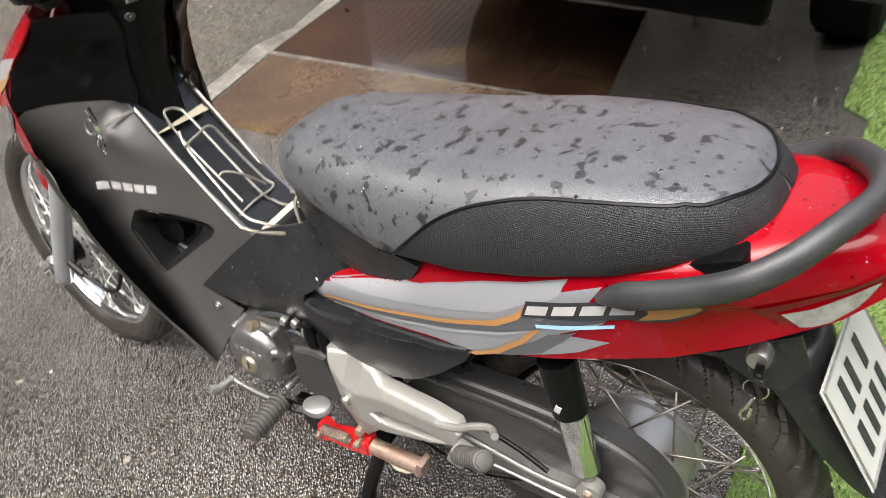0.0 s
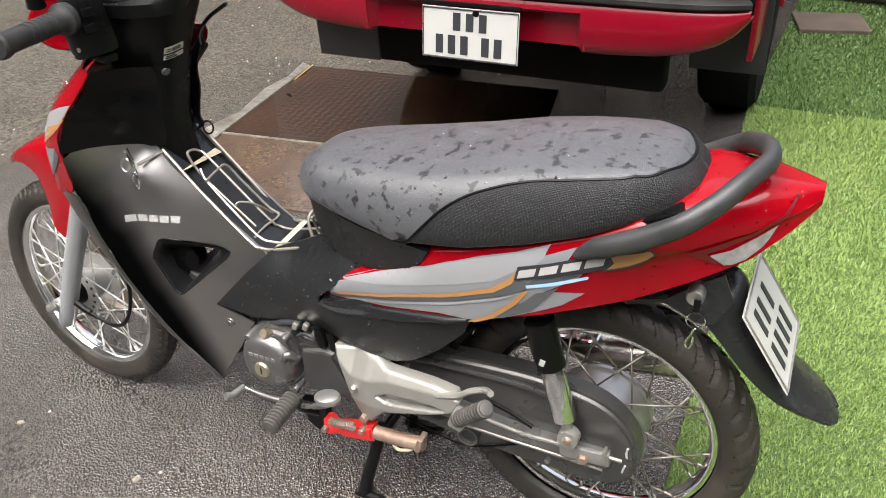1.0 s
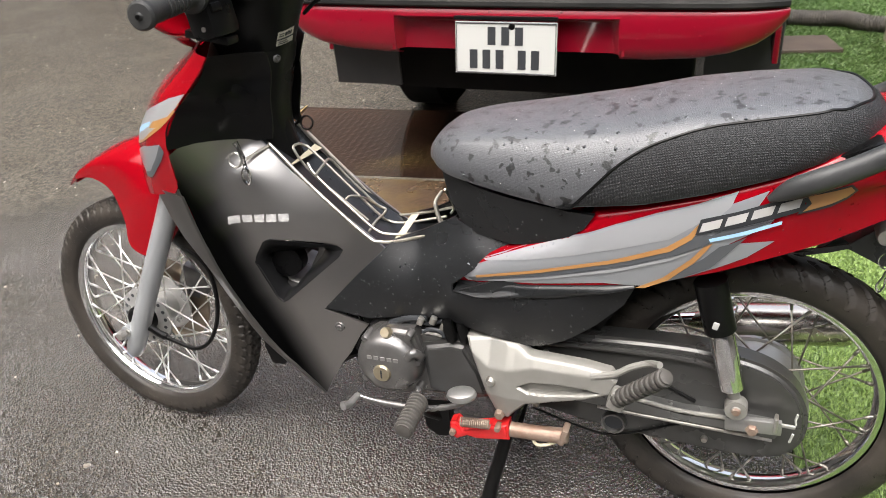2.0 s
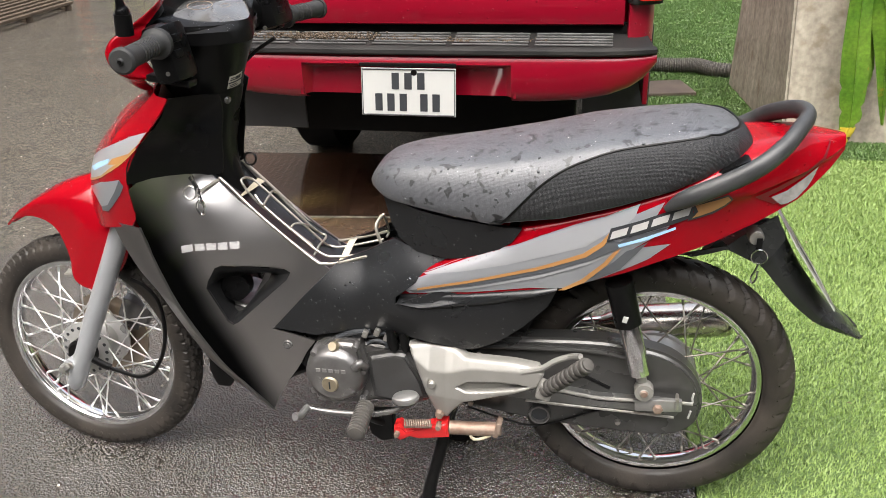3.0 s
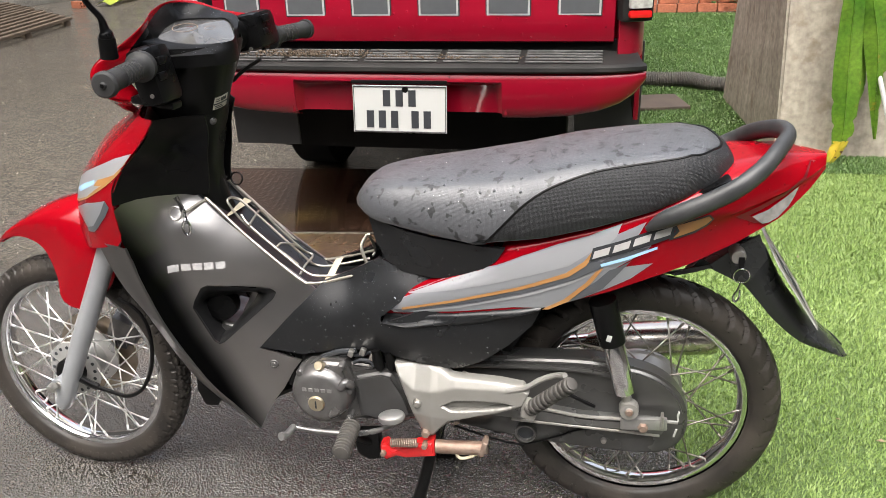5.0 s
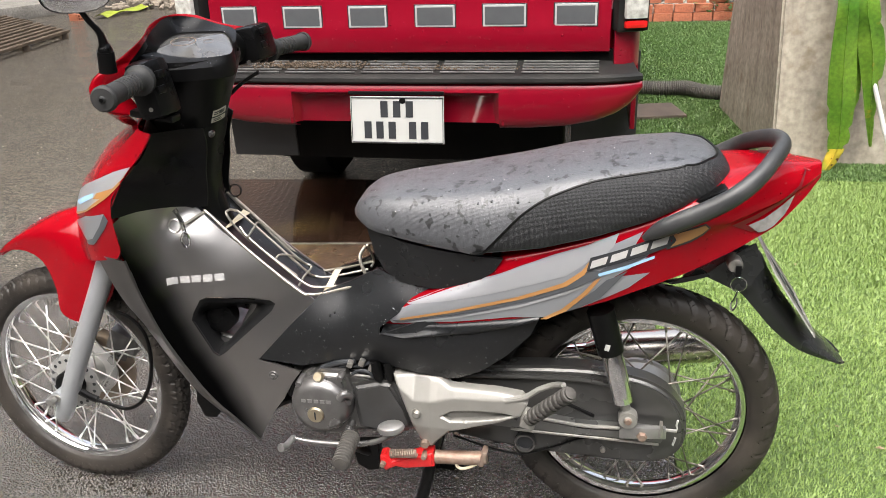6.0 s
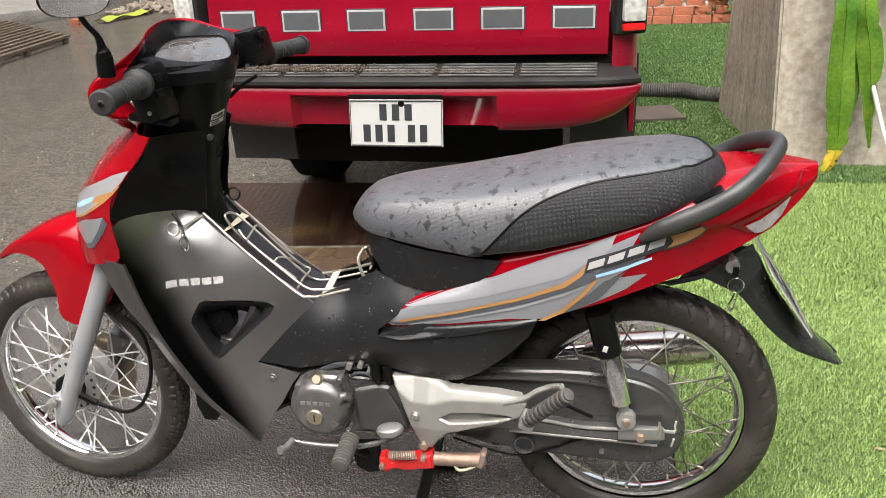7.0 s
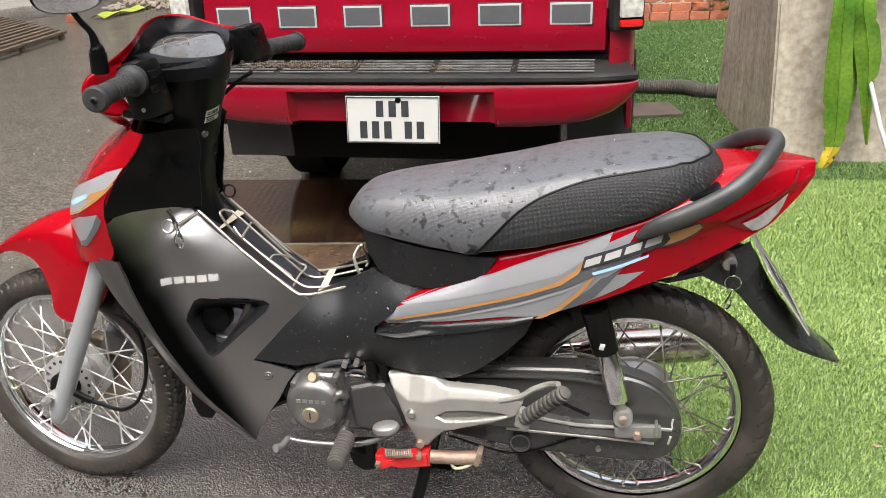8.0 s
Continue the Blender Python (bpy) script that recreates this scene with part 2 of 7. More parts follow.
def woven(m, pitch, depth, amount):
    """Lays a fine grid of embossed dots, pitch metres apart, over a material."""
    n, k = m.node_tree.nodes, m.node_tree.links
    b = n["Principled BSDF"]
    at = n.new("ShaderNodeTexCoord")
    waves = []
    for way in ("X", "Z"):
        w = n.new("ShaderNodeTexWave")
        w.bands_direction = way
        w.inputs["Scale"].default_value, w.inputs["Distortion"].default_value = 0.314 / pitch, 0.0
        k.new(at.outputs["Object"], w.inputs["Vector"])
        waves.append(w.outputs["Fac"])
    dots = n.new("ShaderNodeMath")
    dots.operation = "MULTIPLY"
    k.new(waves[0], dots.inputs[0]), k.new(waves[1], dots.inputs[1])
    tone = n.new("ShaderNodeMapRange")
    tone.inputs["To Min"].default_value, tone.inputs["To Max"].default_value = 1 - amount, 1 + amount
    k.new(dots.outputs[0], tone.inputs["Value"])
    mul = n.new("ShaderNodeMix")
    mul.data_type, mul.blend_type = "RGBA", "MULTIPLY"
    mul.inputs["Factor"].default_value = 1
    k.new(b.inputs["Base Color"].links[0].from_socket, mul.inputs["A"])
    k.new(tone.outputs[0], mul.inputs["B"])
    k.new(mul.outputs["Result"], b.inputs["Base Color"])
    relief = n.new("ShaderNodeBump")
    relief.inputs["Strength"].default_value, relief.inputs["Distance"].default_value = 0.7, depth
    k.new(dots.outputs[0], relief.inputs["Height"])
    k.new(b.inputs["Normal"].links[0].from_socket, relief.inputs["Normal"])
    k.new(relief.outputs[0], b.inputs["Normal"])


woven(FABRIC, 0.0022, 0.0008, 0.42)
woven(VINYL, 0.0022, 0.0002, 0.10)
WATER = material("rain_water", (0.95, 0.96, 1.0), 0.04)
WATER.node_tree.nodes["Principled BSDF"].inputs["Transmission Weight"].default_value = 0.90
WATER.node_tree.nodes["Principled BSDF"].inputs["IOR"].default_value = 1.33


# ---- mesh tools ----
def thing(name, label, category, at=(0, 0, 0), group="", kind=""):
    ob = new(name)
    ob.location = at
    ob.empty_display_size = 0.1
    return tagged(ob, label, category, group, kind)


def part(name, bm, mat, parent=None, label="", soft=True):
    """Links a bmesh, made in world places, as one mesh under a thing."""
    me = bpy.data.meshes.new(name)
    if parent is not None:
        at = parent.matrix_basis.copy()
        up = parent.parent
        while up is not None:
            at = up.matrix_basis @ at
            up = up.parent
        bm.transform(at.inverted())
    bm.normal_update()
    bm.to_mesh(me)
    bm.free()
    for f in me.polygons:
        f.use_smooth = soft
    me.materials.append(mat)
    if soft:
        me.set_sharp_from_angle(angle=radians(38))
    ob = new(name, me)
    if parent is not None:
        ob.parent = parent
    if label:
        ob["label"] = label
    return ob


def smooth_line(pts, n, closed=False):
    """A Catmull-Rom line through pts, in n even steps of its parameter."""
    p = [Vector(q) for q in pts]
    m = len(p)
    out = []
    spans = m if closed else m - 1
    for i in range(n):
        u = i / (n if closed else n - 1) * spans
        s = min(int(u), spans - 1)
        f = u - s
        if closed:
            a, b, c, d = (p[(s + j) % m] for j in (-1, 0, 1, 2))
        else:
            b, c = p[s], p[s + 1]
            a = p[s - 1] if s > 0 else b * 2 - c
            d = p[s + 2] if s + 2 < m else c * 2 - b
        out.append(0.5 * (2 * b + (c - a) * f + (2 * a - 5 * b + 4 * c - d) * f * f + (3 * b - a - 3 * c + d) * f ** 3))
    return out


def sheet(rows, close_u=False, close_v=False):
    """A mesh over rows of points."""
    bm = bmesh.new()
    v = [[bm.verts.new(p) for p in r] for r in rows]
    nu, nv = len(rows), len(rows[0])
    for i in range(nu if close_u else nu - 1):
        for j in range(nv if close_v else nv - 1):
            bm.faces.new((v[i][j], v[(i + 1) % nu][j], v[(i + 1) % nu][(j + 1) % nv], v[i][(j + 1) % nv]))
    bmesh.ops.recalc_face_normals(bm, faces=bm.faces)
    return bm


def loft(curves, nu, nv, close_v=False, caps=False):
    """A smooth skin over a row of curves that have the same number of points."""
    rows = [smooth_line(c, nv, close_v) for c in curves]
    cols = [smooth_line([r[j] for r in rows], nu) for j in range(len(rows[0]))]
    bm = sheet([[cols[j][i] for j in range(len(cols))] for i in range(nu)], close_v=close_v)
    if caps:
        bm.verts.ensure_lookup_table()
        m = len(cols)
        bm.faces.new([bm.verts[j] for j in range(m)])
        bm.faces.new([bm.verts[(nu - 1) * m + j] for j in range(m)])
        bmesh.ops.recalc_face_normals(bm, faces=bm.faces)
    return bm


def thicken(bm, t):
    """Gives a skin a thickness t against its normals."""
    bmesh.ops.recalc_face_normals(bm, faces=bm.faces)
    bmesh.ops.solidify(bm, geom=bm.faces[:], thickness=t)
    return bm


def mirrored(bm, far=1.0):
    """Adds the other side, across y = 0."""
    twin = bmesh.ops.duplicate(bm, geom=bm.verts[:] + bm.edges[:] + bm.faces[:])["geom"]
    verts = [g for g in twin if isinstance(g, bmesh.types.BMVert)]
    for v in verts:
        v.co.y = -v.co.y * far
    bmesh.ops.reverse_faces(bm, faces=[g for g in twin if isinstance(g, bmesh.types.BMFace)])
    return bm


def flipped(bm):
    """The other side alone."""
    for v in bm.verts:
        v.co.y = -v.co.y
    bmesh.ops.reverse_faces(bm, faces=bm.faces[:])
    return bm


def tube(pts, r, n=8, steps=0, closed=False, bm=None):
    """A round bar along a line; r is one radius or one for each point."""
    radii = list(r) if isinstance(r, (list, tuple)) else [r] * len(pts)
    if steps:
        q = smooth_line(pts, steps, closed)
        m = len(pts) if closed else len(pts) - 1
        radii = [float(np.interp(i / (steps if closed else steps - 1) * m, range(len(radii)), radii)) for i in range(steps)]
    else:
        q = [Vector(p) for p in pts]
    bm = bm or bmesh.new()
    rings, side = [], None
    for i, p in enumerate(q):
        a = q[i - 1] if (i > 0 or closed) else p
        b = q[(i + 1) % len(q)] if (i + 1 < len(q) or closed) else p
        way = (b - a).normalized()
        if side is None:
            side = way.cross(Vector((0, 0, 1)) if abs(way.z) < 0.9 else Vector((1, 0, 0))).normalized()
        side = (side - way * side.dot(way)).normalized()
        up = way.cross(side)
        rings.append([bm.verts.new(p + radii[i] * (math.cos(t) * side + math.sin(t) * up)) for t in (2 * math.pi * j / n for j in range(n))])
    for i in range(len(rings) if closed else len(rings) - 1):
        a, b = rings[i], rings[(i + 1) % len(rings)]
        for j in range(n):
            bm.faces.new((a[j], a[(j + 1) % n], b[(j + 1) % n], b[j]))
    if not closed:
        bm.faces.new(rings[0][::-1])
        bm.faces.new(rings[-1])
    bmesh.ops.recalc_face_normals(bm, faces=bm.faces)
    return bm


def lathe(profile, at, axis=(0, 1, 0), n=32, closed=False):
    """Turns a profile of (radius, along) about an axis through at."""
    w = Vector(axis).normalized()
    s = w.cross(Vector((0, 0, 1)) if abs(w.z) < 0.9 else Vector((1, 0, 0))).normalized()
    u = w.cross(s)
    rows = [[Vector(at) + w * h + max(r, 1e-5) * (math.cos(t) * s + math.sin(t) * u) for r, h in profile] for t in (2 * math.pi * j / n for j in range(n))]
    bm = sheet(rows, close_u=True, close_v=closed)
    bmesh.ops.remove_doubles(bm, verts=bm.verts, dist=2e-5)
    bmesh.ops.recalc_face_normals(bm, faces=bm.faces)
    return bm


def block(at, size, bevel=0.0, turn=(0, 0, 0), bm=None, seg=2):
    """A box with worn edges."""
    one = bmesh.new()
    bmesh.ops.create_cube(one, size=1)
    for v in one.verts:
        v.co = Vector(v.co) * Vector(size)
    if bevel:
        bmesh.ops.bevel(one, geom=one.edges[:], offset=bevel, segments=seg, affect="EDGES", profile=0.6)
    one.transform(pose(*at, *turn))
    if bm is None:
        return one
    me = bpy.data.meshes.new("tmp")
    one.to_mesh(me)
    one.free()
    bm.from_mesh(me)
    bpy.data.meshes.remove(me)
    return bm


def spread(ctrl):
    """A smooth height y over (x, z), through control points (x, y, z): a thin plate."""
    c = np.array(ctrl, float)
    p, v = c[:, [0, 2]], c[:, 1]

    def k(a, b):
        d = np.linalg.norm(a[:, None] - b[None], axis=-1) + 1e-9
        return d * d * np.log(d)
    m = len(p)
    one = np.c_[np.ones(m), p]
    a = np.block([[k(p, p) + 1e-6 * np.eye(m), one], [one.T, np.zeros((3, 3))]])
    w = np.linalg.solve(a, np.r_[v, 0, 0, 0])
    return lambda x, z: float(k(np.array([[x, z]]), p)[0] @ w[:m] + w[m:] @ (1, x, z))


def onto(bm, lift=0.0, missing=-0.1):
    """The height y of a built skin over (x, z), seen from the left side, and lift before it."""
    tree = BVHTree.FromBMesh(bm)

    def f(x, z):
        hit = tree.ray_cast(Vector((x, -2, z)), Vector((0, 1, 0)))
        if hit[0] is None:
            near = tree.find_nearest(Vector((x, -0.13, z)))
            return near[0].y - lift if near[0] is not None else missing
        return hit[0].y - lift
    return f


def panel(outline, height, thick=0.004, fine=0.03, holes=(), rounds=5, steps=0):
    """A skin inside an outline of (x, z), with holes, laid at height(x, z), with a thickness away from the viewer's side."""
    bm = bmesh.new()
    edges = []
    for loop in (outline, *holes):
        loop = [(p[0], p[1]) for p in smooth_line([(x, z, 0) for x, z in loop], steps, True)] if steps and loop is outline else loop
        vs = [bm.verts.new((x, 0, z)) for x, z in loop]
        edges += [bm.edges.new((vs[i], vs[(i + 1) % len(vs)])) for i in range(len(vs))]
    bmesh.ops.triangle_fill(bm, edges=edges, use_beauty=True)
    for _ in range(rounds):
        long = [e for e in bm.edges if e.calc_length() > fine]
        if not long:
            break
        bmesh.ops.subdivide_edges(bm, edges=long, cuts=1)
        bmesh.ops.triangulate(bm, faces=[f for f in bm.faces if len(f.verts) > 3])
    for v in bm.verts:
        v.co.y = height(v.co.x, v.co.z)
    bm.normal_update()
    flip = [f for f in bm.faces if f.normal.y > 0]
    bmesh.ops.reverse_faces(bm, faces=flip)
    if thick:
        rim = [e for e in bm.edges if e.is_boundary]
        back = {v: bm.verts.new(v.co + Vector((0, thick, 0))) for v in list(bm.verts)}
        for f in list(bm.faces):
            bm.faces.new([back[v] for v in reversed(f.verts)])
        for e in rim:
            a, b = e.verts
            bm.faces.new((b, a, back[a], back[b]))
        bmesh.ops.recalc_face_normals(bm, faces=bm.faces)
    return bm


def table(pairs):
    xs, ys = zip(*pairs)
    return lambda x: float(np.interp(x, xs, ys))


def stations(xs, section, n=40, m=24, far=1.0):
    """A skin over sections at xs: section(x) gives (y, z) from the lower left edge to the middle; the other side mirrors it."""
    rows = []
    for x in np.linspace(xs[0], xs[-1], n):
        half = [(x, y, z) for y, z in section(x)]
        whole = half + [(x, -y * far, z) for _, y, z in reversed(half[:-1])]
        rows.append(smooth_line(whole, m))
    return sheet(rows)


def rain(ob, count, r0, r1, seed, keep=None):
    """Rain drops standing on a part, more of them where it faces the sky: low domes, all in one mesh."""
    r = random.Random(seed)
    me, m = ob.data, ob.matrix_basis.copy()
    up = ob.parent
    while up is not None:
        m = up.matrix_basis @ m
        up = up.parent
    faces = [(f.center.copy(), f.normal.copy(), f.area, [me.vertices[i].co.copy() for i in f.vertices]) for f in me.polygons if f.normal.z > -0.25 and (keep is None or keep(m @ f.center, f.normal))]
    pick = r.choices(faces, [a * (0.25 + max(0.0, n.z)) for _, n, a, _ in faces], k=count)
    verts, polys = [], []
    for c, n, a, co in pick:
        u, v = sorted((r.random(), r.random()))
        j = r.randrange(1, len(co) - 1)
        p = co[0] * u + co[j] * (v - u) + co[j + 1] * (1 - v)
        size = r0 + (r1 - r0) * r.random() ** 3
        t = n.orthogonal().normalized()
        w = n.cross(t)
        base = len(verts)
        for rad, h in ((1.0, -0.1), (0.72, 0.38)):
            verts += [p + size * (rad * (math.cos(q) * t + math.sin(q) * w) + h * n) for q in (2 * math.pi * i / 6 for i in range(6))]
        verts.append(p + size * 0.56 * n)
        for i in range(6):
            q = (i + 1) % 6
            polys += [(base + i, base + q, base + 6 + q, base + 6 + i), (base + 6 + i, base + 6 + q, base + 12)]
    drops = bpy.data.meshes.new("rain_beading")
    drops.from_pydata(verts, [], polys)
    for f in drops.polygons:
        f.use_smooth = True
    drops.materials.append(WATER)
    o = new("rain_beading", drops)
    o.parent = ob
    o["kind"] = "stuff"
    return o


# ---- ground ----
def asphalt_material():
    """Wet asphalt: dark stones standing out of a film of water."""
    m = bpy.data.materials.new("wet_asphalt")
    m.use_nodes = True
    n, k = m.node_tree.nodes, m.node_tree.links
    b = n["Principled BSDF"]
    at = n.new("ShaderNodeTexCoord")

    def noise_at(scale, detail=4.0):
        x = n.new("ShaderNodeTexNoise")
        x.inputs["Scale"].default_value, x.inputs["Detail"].default_value = scale, detail
        k.new(at.outputs["Object"], x.inputs["Vector"])
        return x.outputs["Fac"]

    def ranged(value, a, c, lo, hi):
        x = n.new("ShaderNodeMapRange")
        for name, v in (("From Min", a), ("From Max", c), ("To Min", lo), ("To Max", hi)):
            x.inputs[name].default_value = v
        k.new(value, x.inputs["Value"])
        return x.outputs[0]

    def mixed(f, a, c):
        x = n.new("ShaderNodeMix")
        x.data_type = "RGBA"
        x.inputs["A"].default_value = (*a, 1) if isinstance(a, tuple) else (0, 0, 0, 1)
        x.inputs["B"].default_value = (*c, 1) if isinstance(c, tuple) else (0, 0, 0, 1)
        k.new(f, x.inputs["Factor"])
        if not isinstance(a, tuple):
            k.new(a, x.inputs["A"])
        if not isinstance(c, tuple):
            k.new(c, x.inputs["B"])
        return x.outputs["Result"]
    stones = n.new("ShaderNodeTexVoronoi")
    stones.inputs["Scale"].default_value = 170
    k.new(at.outputs["Object"], stones.inputs["Vector"])
    tone = n.new("ShaderNodeSeparateColor")
    k.new(stones.outputs["Color"], tone.inputs[0])
    base = mixed(ranged(tone.outputs[0], 0, 1, 0, 1), (0.009, 0.0075, 0.0058), (0.047, 0.0388, 0.0297))
    b.inputs["Coat Weight"].default_value, b.inputs["Coat Roughness"].default_value, b.inputs["Coat IOR"].default_value = 1.0, 0.07, 1.80
    b.inputs["Specular IOR Level"].default_value = 0.5
    base = mixed(ranged(noise_at(0.8, 8), 0.3, 0.75, 0.1, 0.6), base, (0.042, 0.032, 0.022))
    base = mixed(ranged(noise_at(34, 3), 0.62, 0.7, 0, 0.7), base, (0.055, 0.046, 0.036))
    chips = n.new("ShaderNodeTexVoronoi")
    chips.inputs["Scale"].default_value = 95
    k.new(at.outputs["Object"], chips.inputs["Vector"])
    chip_tone = n.new("ShaderNodeSeparateColor")
    k.new(chips.outputs["Color"], chip_tone.inputs[0])
    base = mixed(ranged(chip_tone.outputs[1], 0.72, 1.0, 0, 0.6), base, (0.082, 0.069, 0.053))
    base = mixed(ranged(noise_at(75, 2), 0.5, 0.66, 0, 0.8), base, (0.012, 0.011, 0.010))
    xyz = n.new("ShaderNodeSeparateXYZ")
    k.new(at.outputs["Object"], xyz.inputs[0])

    def math_(op, a, c):
        x = n.new("ShaderNodeMath")
        x.operation = op
        for i, v in enumerate((a, c)):
            if isinstance(v, float):
                x.inputs[i].default_value = v
            else:
                k.new(v, x.inputs[i])
        return x.outputs[0]
    away = math_("SUBTRACT", math_("MULTIPLY", xyz.outputs["Y"], 0.6), math_("MULTIPLY", xyz.outputs["X"], 0.8))
    away = math_("ADD", away, ranged(noise_at(1.4, 6), 0.3, 0.7, -0.7, 0.7))
    dry = ranged(away, 1.5, 2.8, 0.0, 1.0)
    # Strong chip contrast, which also stands in for glints on the far street.
    dusty = mixed(ranged(chip_tone.outputs[0], 0.15, 0.95, 0, 1), (0.050, 0.043, 0.033), (0.175, 0.150, 0.112))
    base = mixed(math_("MULTIPLY", dry, 0.68), base, dusty)
    wet = math_("SUBTRACT", 1.0, math_("MULTIPLY", dry, 0.62))
    k.new(math_("MULTIPLY", wet, ranged(noise_at(0.9, 5), 0.35, 0.60, 0.75, 1.0)), b.inputs["Coat Weight"])
    k.new(ranged(dry, 0.0, 1.0, 0.04, 0.24), b.inputs["Coat Roughness"])
    k.new(base, b.inputs["Base Color"])
    k.new(ranged(noise_at(2.3, 6), 0.35, 0.62, 0.08, 0.17), b.inputs["Roughness"])
    relief = n.new("ShaderNodeBump")
    k.new(ranged(noise_at(1.7, 5), 0.30, 0.70, 0.76, 0.46), relief.inputs["Strength"])
    relief.inputs["Distance"].default_value = 0.009
    k.new(ranged(stones.outputs["Distance"], 0, 0.7, 1, 0), relief.inputs["Height"])
    rough = n.new("ShaderNodeBump")
    rough.inputs["Strength"].default_value, rough.inputs["Distance"].default_value = 0.35, 0.010
    k.new(noise_at(85, 4), rough.inputs["Height"])
    k.new(relief.outputs[0], rough.inputs["Normal"])
    k.new(rough.outputs[0], b.inputs["Normal"])
    k.new(rough.outputs[0], b.inputs["Coat Normal"])
    return m


def wet_steel_material():
    """Rusty, worn steel plate under a film of rain."""
    m = material("rusty_wet_steel", (0.045, 0.023, 0.014), 0.12, 0.0, 0.6, (0.016, 0.009, 0.006), 2.6, 1.0, fine=0.3, bump=0.10, bump_scale=45, rough_var=0.07,
                 patch=(2.2, 0.56, 0.66, (0.085, 0.055, 0.020)))
    return m


ASPHALT, WET_STEEL = asphalt_material(), wet_steel_material()
TURF_BASE = material("turf_backing", (0.070, 0.110, 0.028), 0.9, 0, 0, (0.05, 0.085, 0.022), 3, 0.8, fine=0.4, bump=0.8, bump_scale=260)
BLADE = material("turf_blade", (0.143, 0.222, 0.050), 0.5, 0, 0, (0.208, 0.285, 0.082), 40, 0.8, fine=0.2, patch=(1.6, 0.5, 0.75, (0.235, 0.325, 0.095)))
# Darker green; the planter's shade along the mat's front is in it too.
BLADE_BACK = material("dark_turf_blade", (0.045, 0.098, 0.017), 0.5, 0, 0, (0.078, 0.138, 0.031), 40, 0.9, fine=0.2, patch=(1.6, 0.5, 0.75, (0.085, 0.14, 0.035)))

bm = bmesh.new()
ring = [(-400, -400), (400, -400), (400, 400), (-400, 400)]
bm.faces.new([bm.verts.new((x, y, 0)) for x, y in ring])
ground = tagged(part("ground", bm, ASPHALT), "dark wet asphalt with worn stones and rain film", "ground", kind="structure")


def slab(outline, z0, z1, bevel=0.0):
    """A flat plate over an outline of (x, y)."""
    bm = bmesh.new()
    low = [bm.verts.new((x, y, z0)) for x, y in outline]
    high = [bm.verts.new((x, y, z1)) for x, y in outline]
    bm.faces.new(low[::-1])
    top = bm.faces.new(high)
    for i in range(len(low)):
        j = (i + 1) % len(low)
        bm.faces.new((low[i], low[j], high[j], high[i]))
    if bevel:
        bmesh.ops.bevel(bm, geom=list(top.edges), offset=bevel, segments=2, affect="EDGES")
    bmesh.ops.recalc_face_normals(bm, faces=bm.faces)
    return bm


def checker_plate(corners, label, treads=True, mat=None):
    """A steel cover with raised treads in a herringbone."""
    a, b, c, d = (Vector((*p, 0)) for p in corners)
    plate = tagged(part("steel_cover", slab(corners, -0.002, 0.006, 0.002), mat or WET_STEEL, soft=False), label, "steel cover", "steel covers", "structure")
    if not treads:
        return plate
    bm = bmesh.new()
    nu, nv = int((b - a).length / 0.034), int((d - a).length / 0.034)
    for i in range(1, nu):
        for j in range(1, nv):
            u, v = i / nu, j / nv
            p = (a * (1 - u) + b * u) * (1 - v) + (d * (1 - u) + c * u) * v
            t = radians(45 if (i + j) % 2 else -45)
            x, y = Vector((math.cos(t), math.sin(t), 0)), Vector((-math.sin(t), math.cos(t), 0))
            q = [p + x * 0.013, p + y * 0.0035, p - x * 0.013, p - y * 0.0035]
            vs = [bm.verts.new((w.x, w.y, 0.0061)) for w in q]
            tip = [bm.verts.new((p.x + s * x.x * 0.007, p.y + s * x.y * 0.007, 0.0070)) for s in (1, -1)]
            bm.faces.new((vs[0], vs[1], tip[0])), bm.faces.new((vs[0], tip[0], vs[3]))
            bm.faces.new((vs[1], vs[2], tip[1])), bm.faces.new((vs[2], vs[3], tip[1]))
            bm.faces.new((vs[1], tip[1], tip[0])), bm.faces.new((vs[3], tip[0], tip[1]))
    part("tread_pattern", bm, WET_STEEL, plate)["kind"] = "stuff"
    return plate


far_cover = checker_plate([(-1.41, 1.40), (-0.07, 1.55), (-0.22, 2.36), (-1.52, 2.26)], "rusty brown checker plate lying wet in the asphalt")
checker_plate([(-1.30, 0.86), (0.01, 0.98), (-0.066, 1.535), (-1.405, 1.385)], "plain rust-stained steel cover beside another steel cover", False,
              material("rusty_dull_steel", (0.085, 0.055, 0.036), 0.30, 0.0, 0.25, (0.040, 0.026, 0.018), 3.2, 1.0, fine=0.35, bump=0.3, bump_scale=60, rough_var=0.10, patch=(2.4, 0.54, 0.64, (0.12, 0.078, 0.030))))
WORN = material("worn_concrete", (0.165, 0.153, 0.130), 0.6, 0, 0, (0.050, 0.042, 0.033), 9, 1.0, fine=0.4, bump=0.8, bump_scale=40)
bm = slab([(-1.60, 2.30), (-1.53, 2.27), (-1.42, 1.395), (-1.415, 1.38), (-1.315, 0.85), (-1.38, 0.84), (-1.44, 1.08), (-1.46, 1.22), (-1.52, 1.40), (-1.49, 1.62), (-1.56, 1.90), (-1.55, 2.1)], -0.002, 0.005, 0.002)
tagged(part("concrete_edging", bm, WORN, soft=False), "worn pale concrete strip along the steel covers", "edging", kind="structure")
bm = slab([(-1.41, 1.378), (-0.068, 1.53), (-0.0685, 1.545), (-1.411, 1.397)], -0.002, 0.0078, 0.001)
